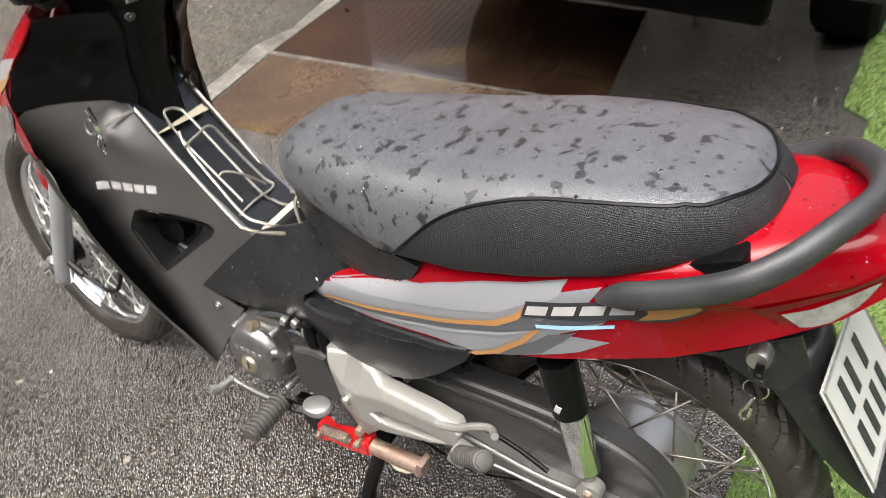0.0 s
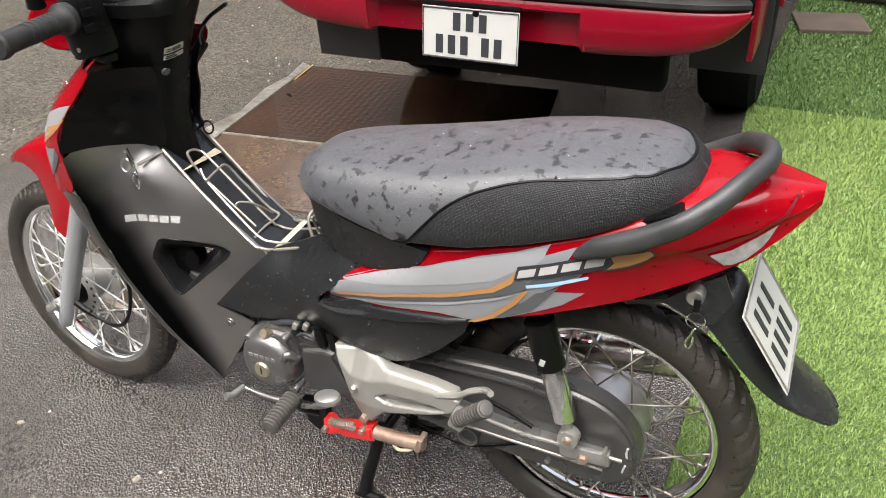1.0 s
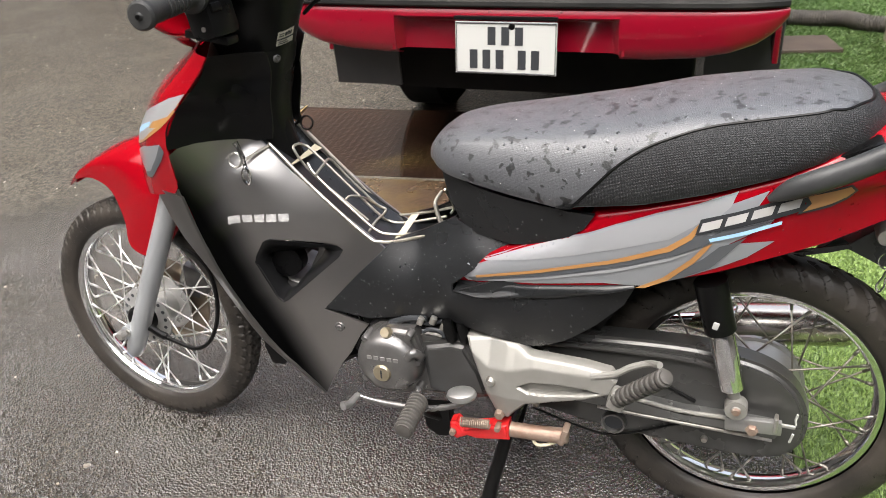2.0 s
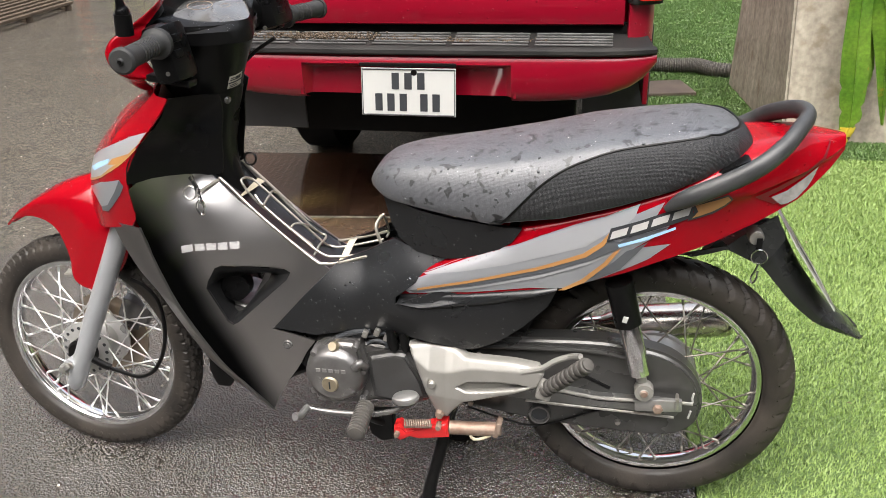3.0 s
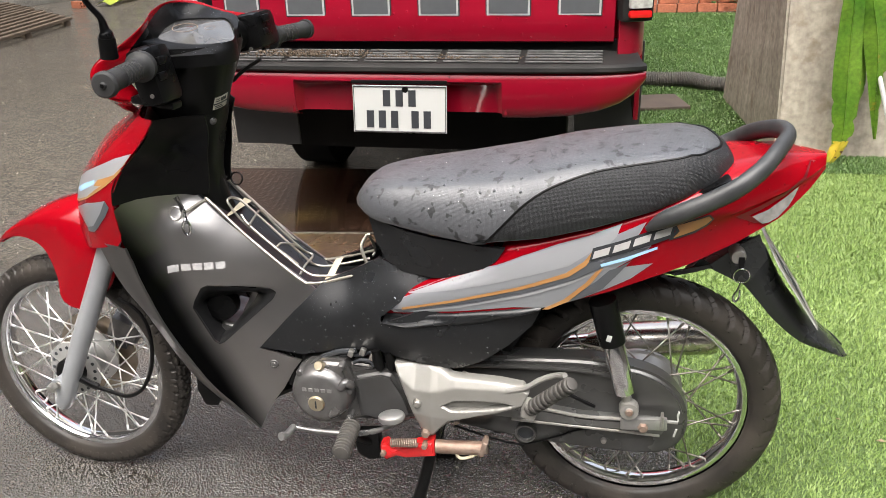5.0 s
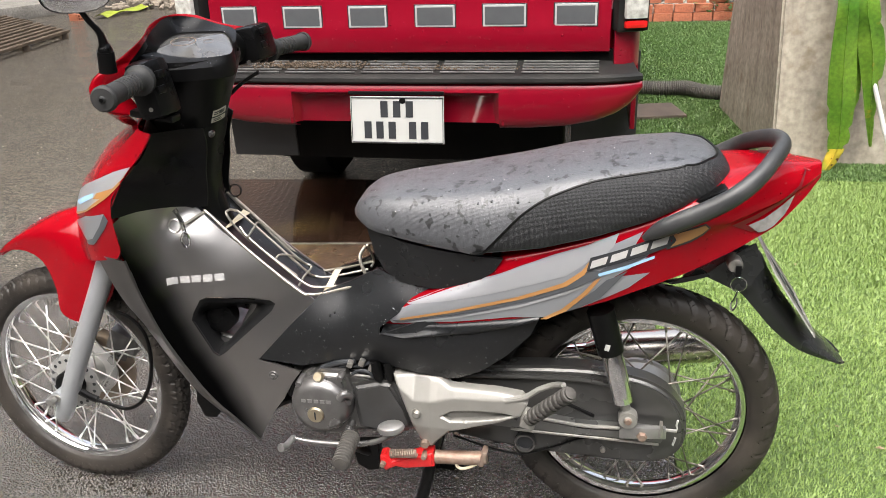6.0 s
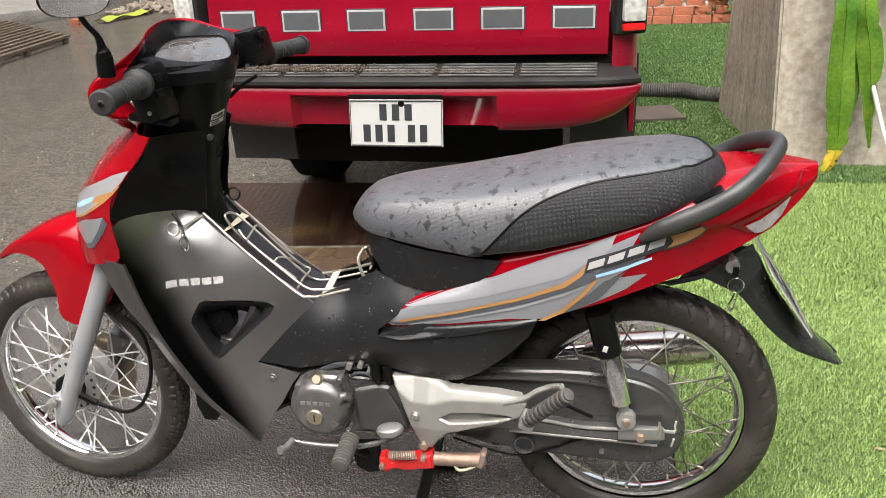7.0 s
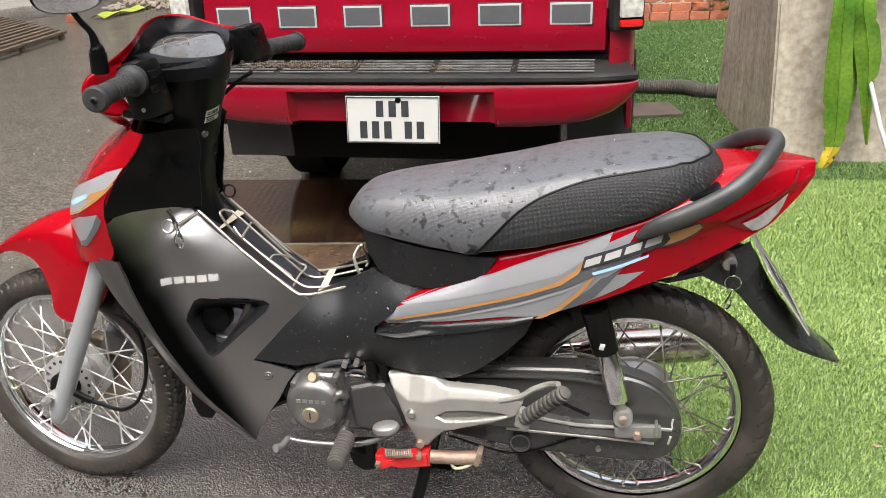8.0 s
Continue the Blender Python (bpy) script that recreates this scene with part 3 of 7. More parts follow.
# A thin black plate draws the hole; its inner dark is only colour.
part("lifting_hole", slab([(-1.412, 1.872), (-1.402, 1.882), (-1.372, 1.862), (-1.368, 1.850), (-1.382, 1.848)], 0.0055, 0.0068), material("hole_black", (0.004, 0.004, 0.004), 0.9, spec=0.05), far_cover, "lifting hole, drawn as a flat black patch", soft=False)
STRAW = material("dry_straw", (0.52, 0.36, 0.13), 0.5, 0, 0, (0.36, 0.23, 0.08), 40, 0.8)
tagged(part("straw", tube([(-1.478, 2.042, 0.011), (-1.492, 2.14, 0.0125), (-1.512, 2.261, 0.011)], [0.0028, 0.0031, 0.0026], 8, 8), STRAW), "yellow dry straw lying beside the checker plate", "straw")
tagged(part("cover_joint", bm, WORN, soft=False), "worn pale joint between the steel covers", "joint", kind="structure")


def turf(name, outline, z, label, blades, near, blade):
    """Artificial grass: a mat with many short blades."""
    mat = tagged(part(name, slab(outline, -0.002, z, 0.004), TURF_BASE, soft=False), label, "artificial grass", "turf mats", "structure")
    rng = random.Random(len(name) + blades)
    xs, ys = [p[0] for p in outline], [p[1] for p in outline]
    verts, faces = [], []
    count = 0
    while count < blades:
        x = rng.uniform(min(xs), min(max(xs), near[1]))
        y = near[2] + (near[3] - near[2]) * rng.random() ** near[4]
        y = min(max(ys), max(min(ys), y))
        inside = False
        for i in range(len(outline)):
            (x0, y0), (x1, y1) = outline[i - 1], outline[i]
            if (y0 > y) != (y1 > y) and x < (x1 - x0) * (y - y0) / (y1 - y0) + x0:
                inside = not inside
        count += 1
        if not inside:
            continue
        t, h, w = rng.uniform(0, 6.3), rng.uniform(0.006, 0.013), rng.uniform(0.0010, 0.0020)
        w *= 1 + max(0, y) * 0.35
        h *= 1 + max(0, y) * 0.1
        dx, dy, lean = math.cos(t) * w, math.sin(t) * w, rng.uniform(0.002, 0.011)
        lx, ly = lean * math.cos(t + 1.3), lean * math.sin(t + 1.3)
        k = len(verts)
        verts += [(x - dx, y - dy, z), (x + dx, y + dy, z), (x + lx, y + ly, z + h)]
        faces.append((k, k + 1, k + 2))
    me = bpy.data.meshes.new("blades")
    me.from_pydata(verts, [], faces)
    me.materials.append(blade)
    ob = new("blades", me)
    ob.parent = mat
    ob["kind"] = "stuff"
    return mat


turf("turf_mat_front", [(0.745, -0.9), (3.2, -0.9), (3.2, 2.47), (0.61, 2.45), (0.63, 1.86), (0.72, 1.80)], 0.006,
     "bright green artificial grass mat on the asphalt", 290000, (0, 2.6, -0.7, 2.47, 0.9), BLADE)
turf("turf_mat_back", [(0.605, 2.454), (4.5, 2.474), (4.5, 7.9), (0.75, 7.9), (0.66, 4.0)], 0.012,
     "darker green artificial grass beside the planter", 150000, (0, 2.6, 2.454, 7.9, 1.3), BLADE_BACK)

YARD = material("unseen_wall_render", (0.095, 0.088, 0.078), 0.9, 0, 0, (0.055, 0.052, 0.046), 0.8, 0.9, fine=0.15, bump=0.4, bump_scale=20)
# ---- unseen walls, added to close the yard and darken reflections ----
for name, at, size in (("wall_south", (-2, -7.0, 2.7), (24, 0.2, 5.4)), ("wall_north", (-3, 17.0, 4.5), (30, 0.2, 9.0)), ("wall_east", (8.0, 5, 3.0), (0.2, 21.5, 6.0)), ("wall_west", (-13.0, 4, 12.0), (0.2, 25.0, 24.0))):
    tagged(part(name, block(at, size, 0.01), YARD, soft=False), "unseen plain wall, added to hold back side light", "wall", kind="structure")

# ---- concrete planter with a hanging broad leaf ----
planter = thing("planter", "weathered grey concrete planter with sharp sloping corner", "planter", (2.0, 3.3, 0))
low, high = [(1.40, 2.73), (2.75, 2.76), (2.7, 4.05), (1.30, 3.98)], [(1.372, 2.79), (2.70, 2.82), (2.65, 3.98), (1.325, 3.92)]
rows = []
for z, f in ((0.0, 0.0), (0.28, 0.3), (0.56, 0.62), (0.86, 1.0)):
    rows.append([(a[0] + (b[0] - a[0]) * f, a[1] + (b[1] - a[1]) * f, z) for a, b in zip(low, high)])
inner = [(x + (0.07 if x < 2 else -0.07), y + (0.07 if y < 3.4 else -0.07), 0.86) for x, y in high]
rows += [inner, [(x, y, 0.8) for x, y, _ in inner]]
bm = sheet(rows, close_v=True)
bmesh.ops.bevel(bm, geom=[e for e in bm.edges if abs(e.verts[0].co.z - e.verts[1].co.z) > 0.1], offset=0.012, segments=2, affect="EDGES")
part("wall", bm, CONCRETE, planter, soft=False)
part("soil", slab([(x, y) for x, y, _ in inner], 0.74, 0.80), DIRT, planter, "dark wet soil", soft=False)


def leaf(name, spine, widths, mat, parent, seed=1, fold=0.22):
    """A long drooping leaf, folded along its midrib, with torn edges."""
    r = random.Random(seed)
    n = 44
    p = smooth_line(spine, n)
    rows = []
    cut = {-1: 1.0, 1: 1.0}
    for i, q in enumerate(p):
        w = float(np.interp(i / (n - 1), np.linspace(0, 1, len(widths)), widths))
        for side in cut:
            cut[side] = r.uniform(0.55, 0.85) if r.random() < 0.07 else min(1.0, cut[side] + 0.16)
        row = []
        for s in (-1, -0.8, -0.6, -0.4, -0.2, -0.06, 0, 0.06, 0.2, 0.4, 0.6, 0.8, 1):
            side = -1 if s < 0 else 1
            x = s * w * (cut[side] if abs(s) > 0.7 else 1.0)
            rib = -0.004 if abs(s) < 0.03 else 0.0
            ripple = 0.05 * w * math.sin(i * 0.55 + 2.3 * s) * abs(s) + 0.0012 * math.sin(s * 38)
            row.append((q.x + x, q.y - fold * w * (1 - abs(s)) + rib + ripple, q.z + 0.03 * s * w))
        rows.append(row)
    return part(name, thicken(sheet(rows), 0.0015), mat, parent)


plant = thing("banana_plant", "drooping torn green banana leaves with yellowed tips", "plant", (1.7, 2.9, 0.80))
leaf("leaf", [(1.60, 2.95, 0.86), (1.62, 2.72, 0.98), (1.625, 2.630, 0.819), (1.635, 2.630, 0.668), (1.647, 2.630, 0.499), (1.664, 2.630, 0.324), (1.675, 2.630, 0.185), (1.673, 2.630, 0.095)], [0.03, 0.05, 0.045, 0.052, 0.062, 0.062, 0.052, 0.035], LEAF, plant, 3)
leaf("leaf_tip", [(1.672, 2.622, 0.125), (1.650, 2.622, 0.059), (1.621, 2.622, 0.001), (1.579, 2.622, -0.059)], [0.036, 0.034, 0.022, 0.003], LEAF_YELLOW, plant, 4)
leaf("leaf", [(1.74, 2.98, 0.86), (1.745, 2.74, 1.0), (1.711, 2.660, 0.814), (1.749, 2.660, 0.662), (1.774, 2.660, 0.558), (1.792, 2.660, 0.426), (1.810, 2.660, 0.276), (1.835, 2.660, 0.128)], [0.03, 0.06, 0.058, 0.062, 0.06, 0.04, 0.022, 0.006], LEAF, plant, 8)
leaf("leaf", [(1.70, 2.98, 0.86), (1.70, 2.78, 0.96), (1.671, 2.690, 0.812), (1.693, 2.690, 0.658), (1.716, 2.690, 0.500), (1.734, 2.690, 0.379), (1.734, 2.690, 0.296)], [0.02, 0.035, 0.035, 0.03, 0.028, 0.025, 0.008], LEAF, plant, 5)
leaf("leaf", [(1.80, 3.1, 0.86), (1.86, 2.8, 1.05), (1.92, 2.66, 0.95), (1.98, 2.6, 0.78)], [0.03, 0.06, 0.06, 0.01], LEAF, plant, 6)

stick = thing("white_pole", "thin white painted pole leaning on the planter", "pole", (1.92, 2.45, 0.012))
part("pole", tube([(1.93, 2.44, 0.012), (1.85, 2.56, 0.24), (1.79, 2.70, 0.50), (1.775, 2.745, 0.62)], 0.011, 8), WHITE, stick)

hose = thing("hose", "thick dark ribbed hose lying across the grass", "hose", (1.1, 4.2, 0.012))
line = smooth_line([(0.66, 4.36, 0.058), (0.83, 4.33, 0.058), (0.98, 4.30, 0.062), (1.12, 4.28, 0.068), (1.24, 4.2, 0.058), (1.42, 4.16, 0.058)], 150)
part("hose_body", tube(line, [0.050 if i % 3 else 0.043 for i in range(150)], 14), ROPE, hose)
board = part("board", block((0.86, 3.78, 0.024), (0.36, 0.34, 0.022), 0.005, (0, 0, 12)), material("wet_board", (0.085, 0.062, 0.047), 0.6, 0, 0, (0.05, 0.037, 0.028), 9, 0.9, bump=0.4, bump_scale=60), soft=False)
tagged(board, "wet brown wooden board on the grass", "board")

# ---- brick edging and rubble beyond the grass ----
rng = random.Random(5)


def hollow_brick(at, turn, size=(0.20, 0.085, 0.085)):
    """A fired clay brick with four holes through its ends and grooved sides."""
    b = thing("brick", "orange hollow clay brick at the edge of the yard", "brick", at, "loose bricks")
    b.rotation_euler = [radians(a) for a in turn]
    me = bpy.data.meshes.get("brick_body")
    lx, ly, lz = (s / 2 for s in size)
    bm = bmesh.new()
    t = 0.012
    for y in (-ly + t / 2, 0, ly - t / 2):
        block((0, y, lz), (2 * lx, t, 2 * lz), 0.002, bm=bm, seg=1)
    for z in (t / 2, lz, 2 * lz - t / 2):
        block((0, 0, z), (2 * lx - 0.002, 2 * ly - 0.004, t), 0.002, bm=bm, seg=1)
    me = bpy.data.meshes.new("brick_body")
    bm.to_mesh(me)
    bm.free()
    me.materials.append(BRICK)
    ob = new("brick_body", me)
    ob.parent = b
    return b


for i in range(7):
    hollow_brick((0.78 + i * 0.215, 8.05 + i * 0.03, 0.0), (0, 0, rng.uniform(-6, 6)))
for i in range(5):
    hollow_brick((1.0 + i * 0.22, 8.13 + i * 0.03, 0.087), (0, 0, rng.uniform(-10, 10)))
for i in range(4):
    hollow_brick((1.1 + i * 0.24, 8.3, 0.174), (0, 0, rng.uniform(-12, 12)))
hollow_brick((-6.30, 8.66, 0.0), (0, 0, -25))

bm = bmesh.new()
for i in range(160):
    x, y = rng.uniform(0.7, 3.2), rng.uniform(8.3, 9.6)
    s = rng.uniform(0.03, 0.12)
    block((x, y, s * 0.4), (s, s * rng.uniform(0.5, 1), s * rng.uniform(0.5, 0.9)), s * 0.15, (rng.uniform(-30, 30), rng.uniform(-30, 30), rng.uniform(0, 90)), bm, 1)
tagged(part("rubble", bm, STONE, soft=False), "heap of broken stones and soil behind the bricks", "rubble", kind="stuff")
shrub = thing("low_shrub", "low dark green weeds growing behind the bricks", "weed", (1.75, 8.25, 0))
bm = bmesh.new()
for i in range(260):
    a, r, h = rng.uniform(0, 6.3), rng.uniform(0, 0.42), rng.uniform(0.0, 0.42)
    c = Vector((1.95 + r * math.cos(a), 8.25 + 0.4 * r * math.sin(a), h * (1.1 - r)))
    w, l, t = rng.uniform(0.012, 0.03), rng.uniform(0.04, 0.1), rng.uniform(0, 6.3)
    d = Vector((math.cos(t), math.sin(t), rng.uniform(-0.3, 0.7))).normalized()
    s = d.cross(Vector((0, 0, 1))).normalized() * w
    q = [bm.verts.new(v) for v in (c, c + d * l * 0.5 + s, c + d * l, c + d * l * 0.5 - s)]
    bm.faces.new(q)
part("foliage", bm, material("weed_leaf", (0.05, 0.12, 0.02), 0.6, 0, 0, (0.03, 0.07, 0.012), 20, 0.8), shrub)["kind"] = "stuff"

# ---- far kerb with timber grating ----
bm = block((-7.35, 8.62, 0.085), (2.6, 0.16, 0.19), 0.03, (0, 0, 72))
tagged(part("kerb", bm, STONE), "worn stone kerb across the street", "kerb", kind="structure")
bm = slab([(-14, 6.6), (-7.84, 7.40), (-7.03, 9.87), (-7.5, 11.6), (-14, 11.6)], -0.01, 0.175)
tagged(part("pavement_far", bm, STONE, soft=False), "pale dusty pavement behind the kerb", "pavement", kind="structure")
grate = thing("timber_grating", "rusty slatted drain grating lying on the street", "grating", (-6.3, 6.9, 0))
WOOD = material("rusty_grating", (0.085, 0.06, 0.038), 0.6, 0, 0, (0.030, 0.02, 0.013), 8, 0.9, bump=0.5, bump_scale=50)
for i in range(14):
    ex_, ey_ = -5.45 - 0.165 * i, 7.15 + 0.127 * i
    bm = block((ex_ + 0.12, ey_ - 0.92, 0.075), (0.07, 1.9, 0.03), 0.006, (0, 0, 7.5 + rng.uniform(-1.5, 1.5)))
    part("slat", bm, WOOD, grate, soft=False)
for f in (0.05, 0.9, 1.75):
    bm = block((-6.52 + 0.13 * f, 7.97 - f, 0.03), (2.75, 0.07, 0.06), 0.006, (0, 0, -37.6))
    part("cross_bar", bm, WOOD, grate, soft=False)
cloth = part("plastic_net", loft([[(-6.12 + 0.05 * u + 0.22 * v, 8.75 + 1.2 * u, 0.02 + 0.05 * math.sin(5 * u + 3 * v) ** 2) for v in (0, 0.5, 1)] for u in (0, 0.3, 0.6, 1)], 20, 8),
             material("yellow_green_plastic", (0.28, 0.32, 0.03), 0.5, 0, 0, (0.16, 0.19, 0.02), 6, 0.8, bump=0.4, bump_scale=40))
tagged(cloth, "crumpled yellow-green plastic net on the street", "net")
bm = bmesh.new()
for i in range(240):
    x, y = rng.uniform(-6.6, -3.6), rng.uniform(9.7, 11.2)
    s = rng.uniform(0.03, 0.13)
    block((x, y, s * 0.4), (s, s * rng.uniform(0.4, 1), s * rng.uniform(0.4, 0.9)), s * 0.12, (rng.uniform(-30, 30), rng.uniform(-30, 30), rng.uniform(0, 90)), bm, 1)
tagged(part("debris_heap", bm, material("pale_debris", (0.20, 0.165, 0.125), 0.8, 0, 0, (0.13, 0.10, 0.075), 3, 0.9, fine=0.3), soft=False), "heap of pale broken rubble on the street", "rubble", kind="stuff")

# ---- grit on the ground ----
rng = random.Random(21)
bm = bmesh.new()
spots_at = [(0.12, -0.16), (0.36, -0.10), (0.30, -0.24), (-0.02, -0.30), (0.55, -0.22), (-0.35, -0.28), (-0.75, -0.25), (-0.55, 0.45), (-0.9, 0.3), (0.05, 0.35)]
# Pebbles first; the many far bits also imitate sparkle on the street.
for i in range(560):
    x, y = spots_at[i] if i < len(spots_at) else (rng.uniform(-4.6, 0.72), rng.uniform(-0.5, 5.5)) if i > 160 else (rng.uniform(-2.6, 0.72), rng.uniform(-0.5, 3.5))
    r = rng.uniform(0.005, 0.010) if i < len(spots_at) else rng.uniform(0.0015, 0.005)
    block((x, y, r * 0.35), (2 * r, 1.5 * r, r), r * 0.3, (rng.uniform(-20, 20), rng.uniform(-20, 20), rng.uniform(0, 180)), bm, 1)
tagged(part("grit", bm, material("pale_grit", (0.20, 0.18, 0.15), 0.7, 0, 0, (0.16, 0.13, 0.1), 50, 0.9), soft=False), "scattered pale pebbles and grit on the asphalt", "grit", kind="stuff")
bm = bmesh.new()
for i in range(60):
    x, y = rng.uniform(0.8, 2.4), rng.uniform(-0.6, 2.6)
    r, t = rng.uniform(0.004, 0.014), rng.uniform(0, 6.3)
    c, s_ = math.cos(t) * r, math.sin(t) * r
    q = [(x - c, y - s_, 0.016), (x + s_ * 0.4, y - c * 0.4, 0.020), (x + c, y + s_, 0.016), (x - s_ * 0.4, y + c * 0.4, 0.018)]
    bm.faces.new([bm.verts.new(p) for p in q])
tagged(part("leaf_litter", bm, material("dry_litter", (0.16, 0.10, 0.05), 0.8, 0, 0, (0.3, 0.26, 0.18), 30, 0.9), soft=False), "small dry leaf scraps on the grass", "litter", kind="stuff")


# ---- pickup truck, seen from behind ----
truck = thing("pickup_truck", "dark red pickup truck, wet with rain, seen from behind", "pickup truck", (-0.18, 1.3, 0))
CX, CY = -0.175, 1.25
# Near-black for everything under the truck; some of its shade is in the colour.
UNDER_BLACK = material("underbody_black", (0.006, 0.006, 0.006), 0.8, 0, 0, (0.012, 0.011, 0.010), 6, 0.8, spec=0.08)
# Paler than the pad, so that the ribs stand out.
RIB_GREY = material("pale_rib", (0.13, 0.128, 0.125), 0.45, 0, 0, (0.035, 0.035, 0.033), 20, 0.8, spec=0.25)
STEP_BLACK = material("step_pad_black", (0.008, 0.008, 0.008), 0.6, 0, 0, (0.025, 0.024, 0.022), 8, 0.8, bump=0.15, bump_scale=300, spec=0.2)


def back(s):
    """How far the truck's rear face steps forward at the sideways place s."""
    a = max(0.0, abs(s) - 0.62)
    return 0.03 * s * s + 0.9 * a * a + (2.6 * a) ** 6 * 0.06


end_lift = lambda s: float(np.interp(abs(s), (0.45, 0.58, 0.68, 0.75, 0.79, 0.815, 0.832), (0.0, 0.008, 0.026, 0.052, 0.080, 0.108, 0.135)))


def band(zs, half, inset=0.0, n=60):
    """A bumper skin: rows of (z, outward)."""
    rows = []
    for z, out, w in zs:
        row = []
        for i in range(n):
            s = (2 * i / (n - 1) - 1) * w
            row.append((CX + s, CY + back(s) - out, z + end_lift(s) * max(0.0, (0.72 - z) / 0.165)))
        rows.append(row)
    return sheet(rows)


bm = band([(0.555, -0.06, 0.832), (0.566, -0.022, 0.832), (0.578, -0.008, 0.832), (0.60, 0.0, 0.832), (0.64, 0.005, 0.832), (0.66, 0.006, 0.832), (0.688, 0.004, 0.832), (0.705, 0.0, 0.832), (0.72, -0.012, 0.832)], 0.83, n=120)
drop = [f for f in bm.faces if f.calc_center_median().z < 0.686 and -0.385 < f.calc_center_median().x - CX < 0.36]
bmesh.ops.delete(bm, geom=drop, context="FACES")
bumper = part("bumper", thicken(bm, -0.004), TRUCK_RED, truck)
rain(bumper, 700, 0.0010, 0.0026, 2, lambda p, n: n.y < -0.2 or n.z > 0.4)
# recess round the number plate
rec = [(-0.400, 0.574), (-0.396, 0.64), (-0.387, 0.690), (-0.2, 0.692), (0.15, 0.692), (0.36, 0.690), (0.370, 0.64), (0.375, 0.574)]
rows = []
for f, d in ((1.0, 0.001), (0.985, 0.004), (0.93, 0.035), (0.90, 0.042)):
    rows.append([(CX - 0.03 + (x + 0.03) * f, CY + d + back(x) * 0.6, min(z, 0.694) - (0.02 * (1 - f) / 0.1 if z > 0.68 else 0)) for x, z in rec])
bm = sheet(rows)
bm.verts.ensure_lookup_table()
bm.faces.new([bm.verts[3 * len(rec) + i] for i in range(len(rec))])
bmesh.ops.recalc_face_normals(bm, faces=bm.faces)
part("plate_recess", thicken(bm, 0.003), TRUCK_RED, bumper)
# step pad with ribs
pad = part("step_pad", thicken(band([(0.719, 0.010, 0.832), (0.726, 0.016, 0.834), (0.738, 0.015, 0.834), (0.745, 0.006, 0.83), (0.747, -0.01, 0.82), (0.768, -0.16, 0.80)], 0.83), 0.004), STEP_BLACK, truck, "black ribbed step pad")
for i in range(5):
    for j in range(5):
        s0 = -0.56 + i * 0.28
        part("rib", block((CX + s0, CY + 0.022 + j * 0.026 + back(s0) * 0.5, 0.7535 + j * 0.0044), (0.258, 0.007, 0.006), 0.002), RIB_GREY, pad, soft=False)
# Black block that fills the slot in place of its shade.
part("gap_filler", block((CX, CY + 0.20, 0.768), (1.5, 0.06, 0.07)), UNDER_BLACK, truck)
# tailgate
gate = part("tailgate", thicken(sheet([[(CX + s, CY + 0.135 + 0.02 * s * s + d, z) for s in np.linspace(-0.722, 0.722, 24)] for z, d in ((0.80, 0.02), (0.806, 0.004), (0.83, 0.0), (0.89, -0.004), (0.90, 0.0), (1.0, 0.004), (1.1, 0.012), (1.25, 0.03), (1.26, 0.05))]), -0.005), TRUCK_RED, truck)
rain(gate, 1500, 0.0010, 0.0026, 1, lambda p, n: n.y < -0.2 or n.z > 0.4)
LETTER = material("grey_emblem", (0.10, 0.105, 0.11), 0.4, 0.3, 0, (0.08, 0.08, 0.085), 30, 0.5)
for i, w_ in enumerate((0.138, 0.150, 0.146, 0.148, 0.156, 0.150)):
    x = CX - 0.605 + i * 0.242
    y = CY + 0.129 + 0.02 * (x - CX) ** 2
    e = part("emblem", block((x, y, 0.927), (w_, 0.006, 0.080), 0.002), INK, gate, "dark-edged grey emblem block", soft=False)
    part("emblem_rim", block((x, y - 0.0025, 0.927), (w_ - 0.008, 0.004, 0.073), 0.0015), PALE, e, "pale emblem outline", soft=False)
    part("emblem_face", block((x, y - 0.0040, 0.927), (w_ - 0.022, 0.004, 0.060), 0.001), LETTER, e, soft=False)
# bed corners and tail lamps
for side in (-1, 1):
    rows = []
    for z in (0.745, 0.80, 0.9, 1.05, 1.25):
        rows.append([(CX + side * w, CY + y, z) for w, y in ((0.735, 0.16), (0.738, 0.135), (0.77, 0.14), (0.80, 0.16), (0.82, 0.20), (0.828, 0.30), (0.832, 0.6), (0.835, 1.6))])
    part("bed_side", thicken(sheet(rows), 0.004), TRUCK_RED, truck)
    lamp = part("tail_lamp", block((CX + side * 0.787, CY + 0.158, 1.065), (0.112, 0.07, 0.395), 0.016, (0, 0, side * 18)), STEP_BLACK, truck, "dark-framed tail lamp")
    for nm, z, h, mt, lb in (("clear_lens", 0.965, 0.105, CLEAR_LENS, "clear ribbed lens"), ("red_lens", 0.895, 0.026, RED_LENS, "red lens"), ("red_lens", 1.13, 0.20, RED_LENS, "red lens")):
        lens_ = part(nm, block((CX + side * 0.792 + side * 0.008, CY + 0.132, z), (0.078, 0.05, h), 0.010, (0, 0, side * 18)), mt, lamp, lb)
    # Unseen side panels, added to keep daylight from under the bed.
    part("bed_quarter", block((CX + side * 0.822, CY + 0.62, 0.62), (0.02, 0.50, 0.30), 0.006), TRUCK_RED, truck)
    part("sill", block((CX + side * 0.815, CY + 2.57, 0.55), (0.03, 1.86, 0.46), 0.01), TRUCK_RED, truck)
    part("door_skin", block((CX + side * 0.815, CY + 3.0, 0.95), (0.03, 2.7, 0.45), 0.01), TRUCK_RED, truck)
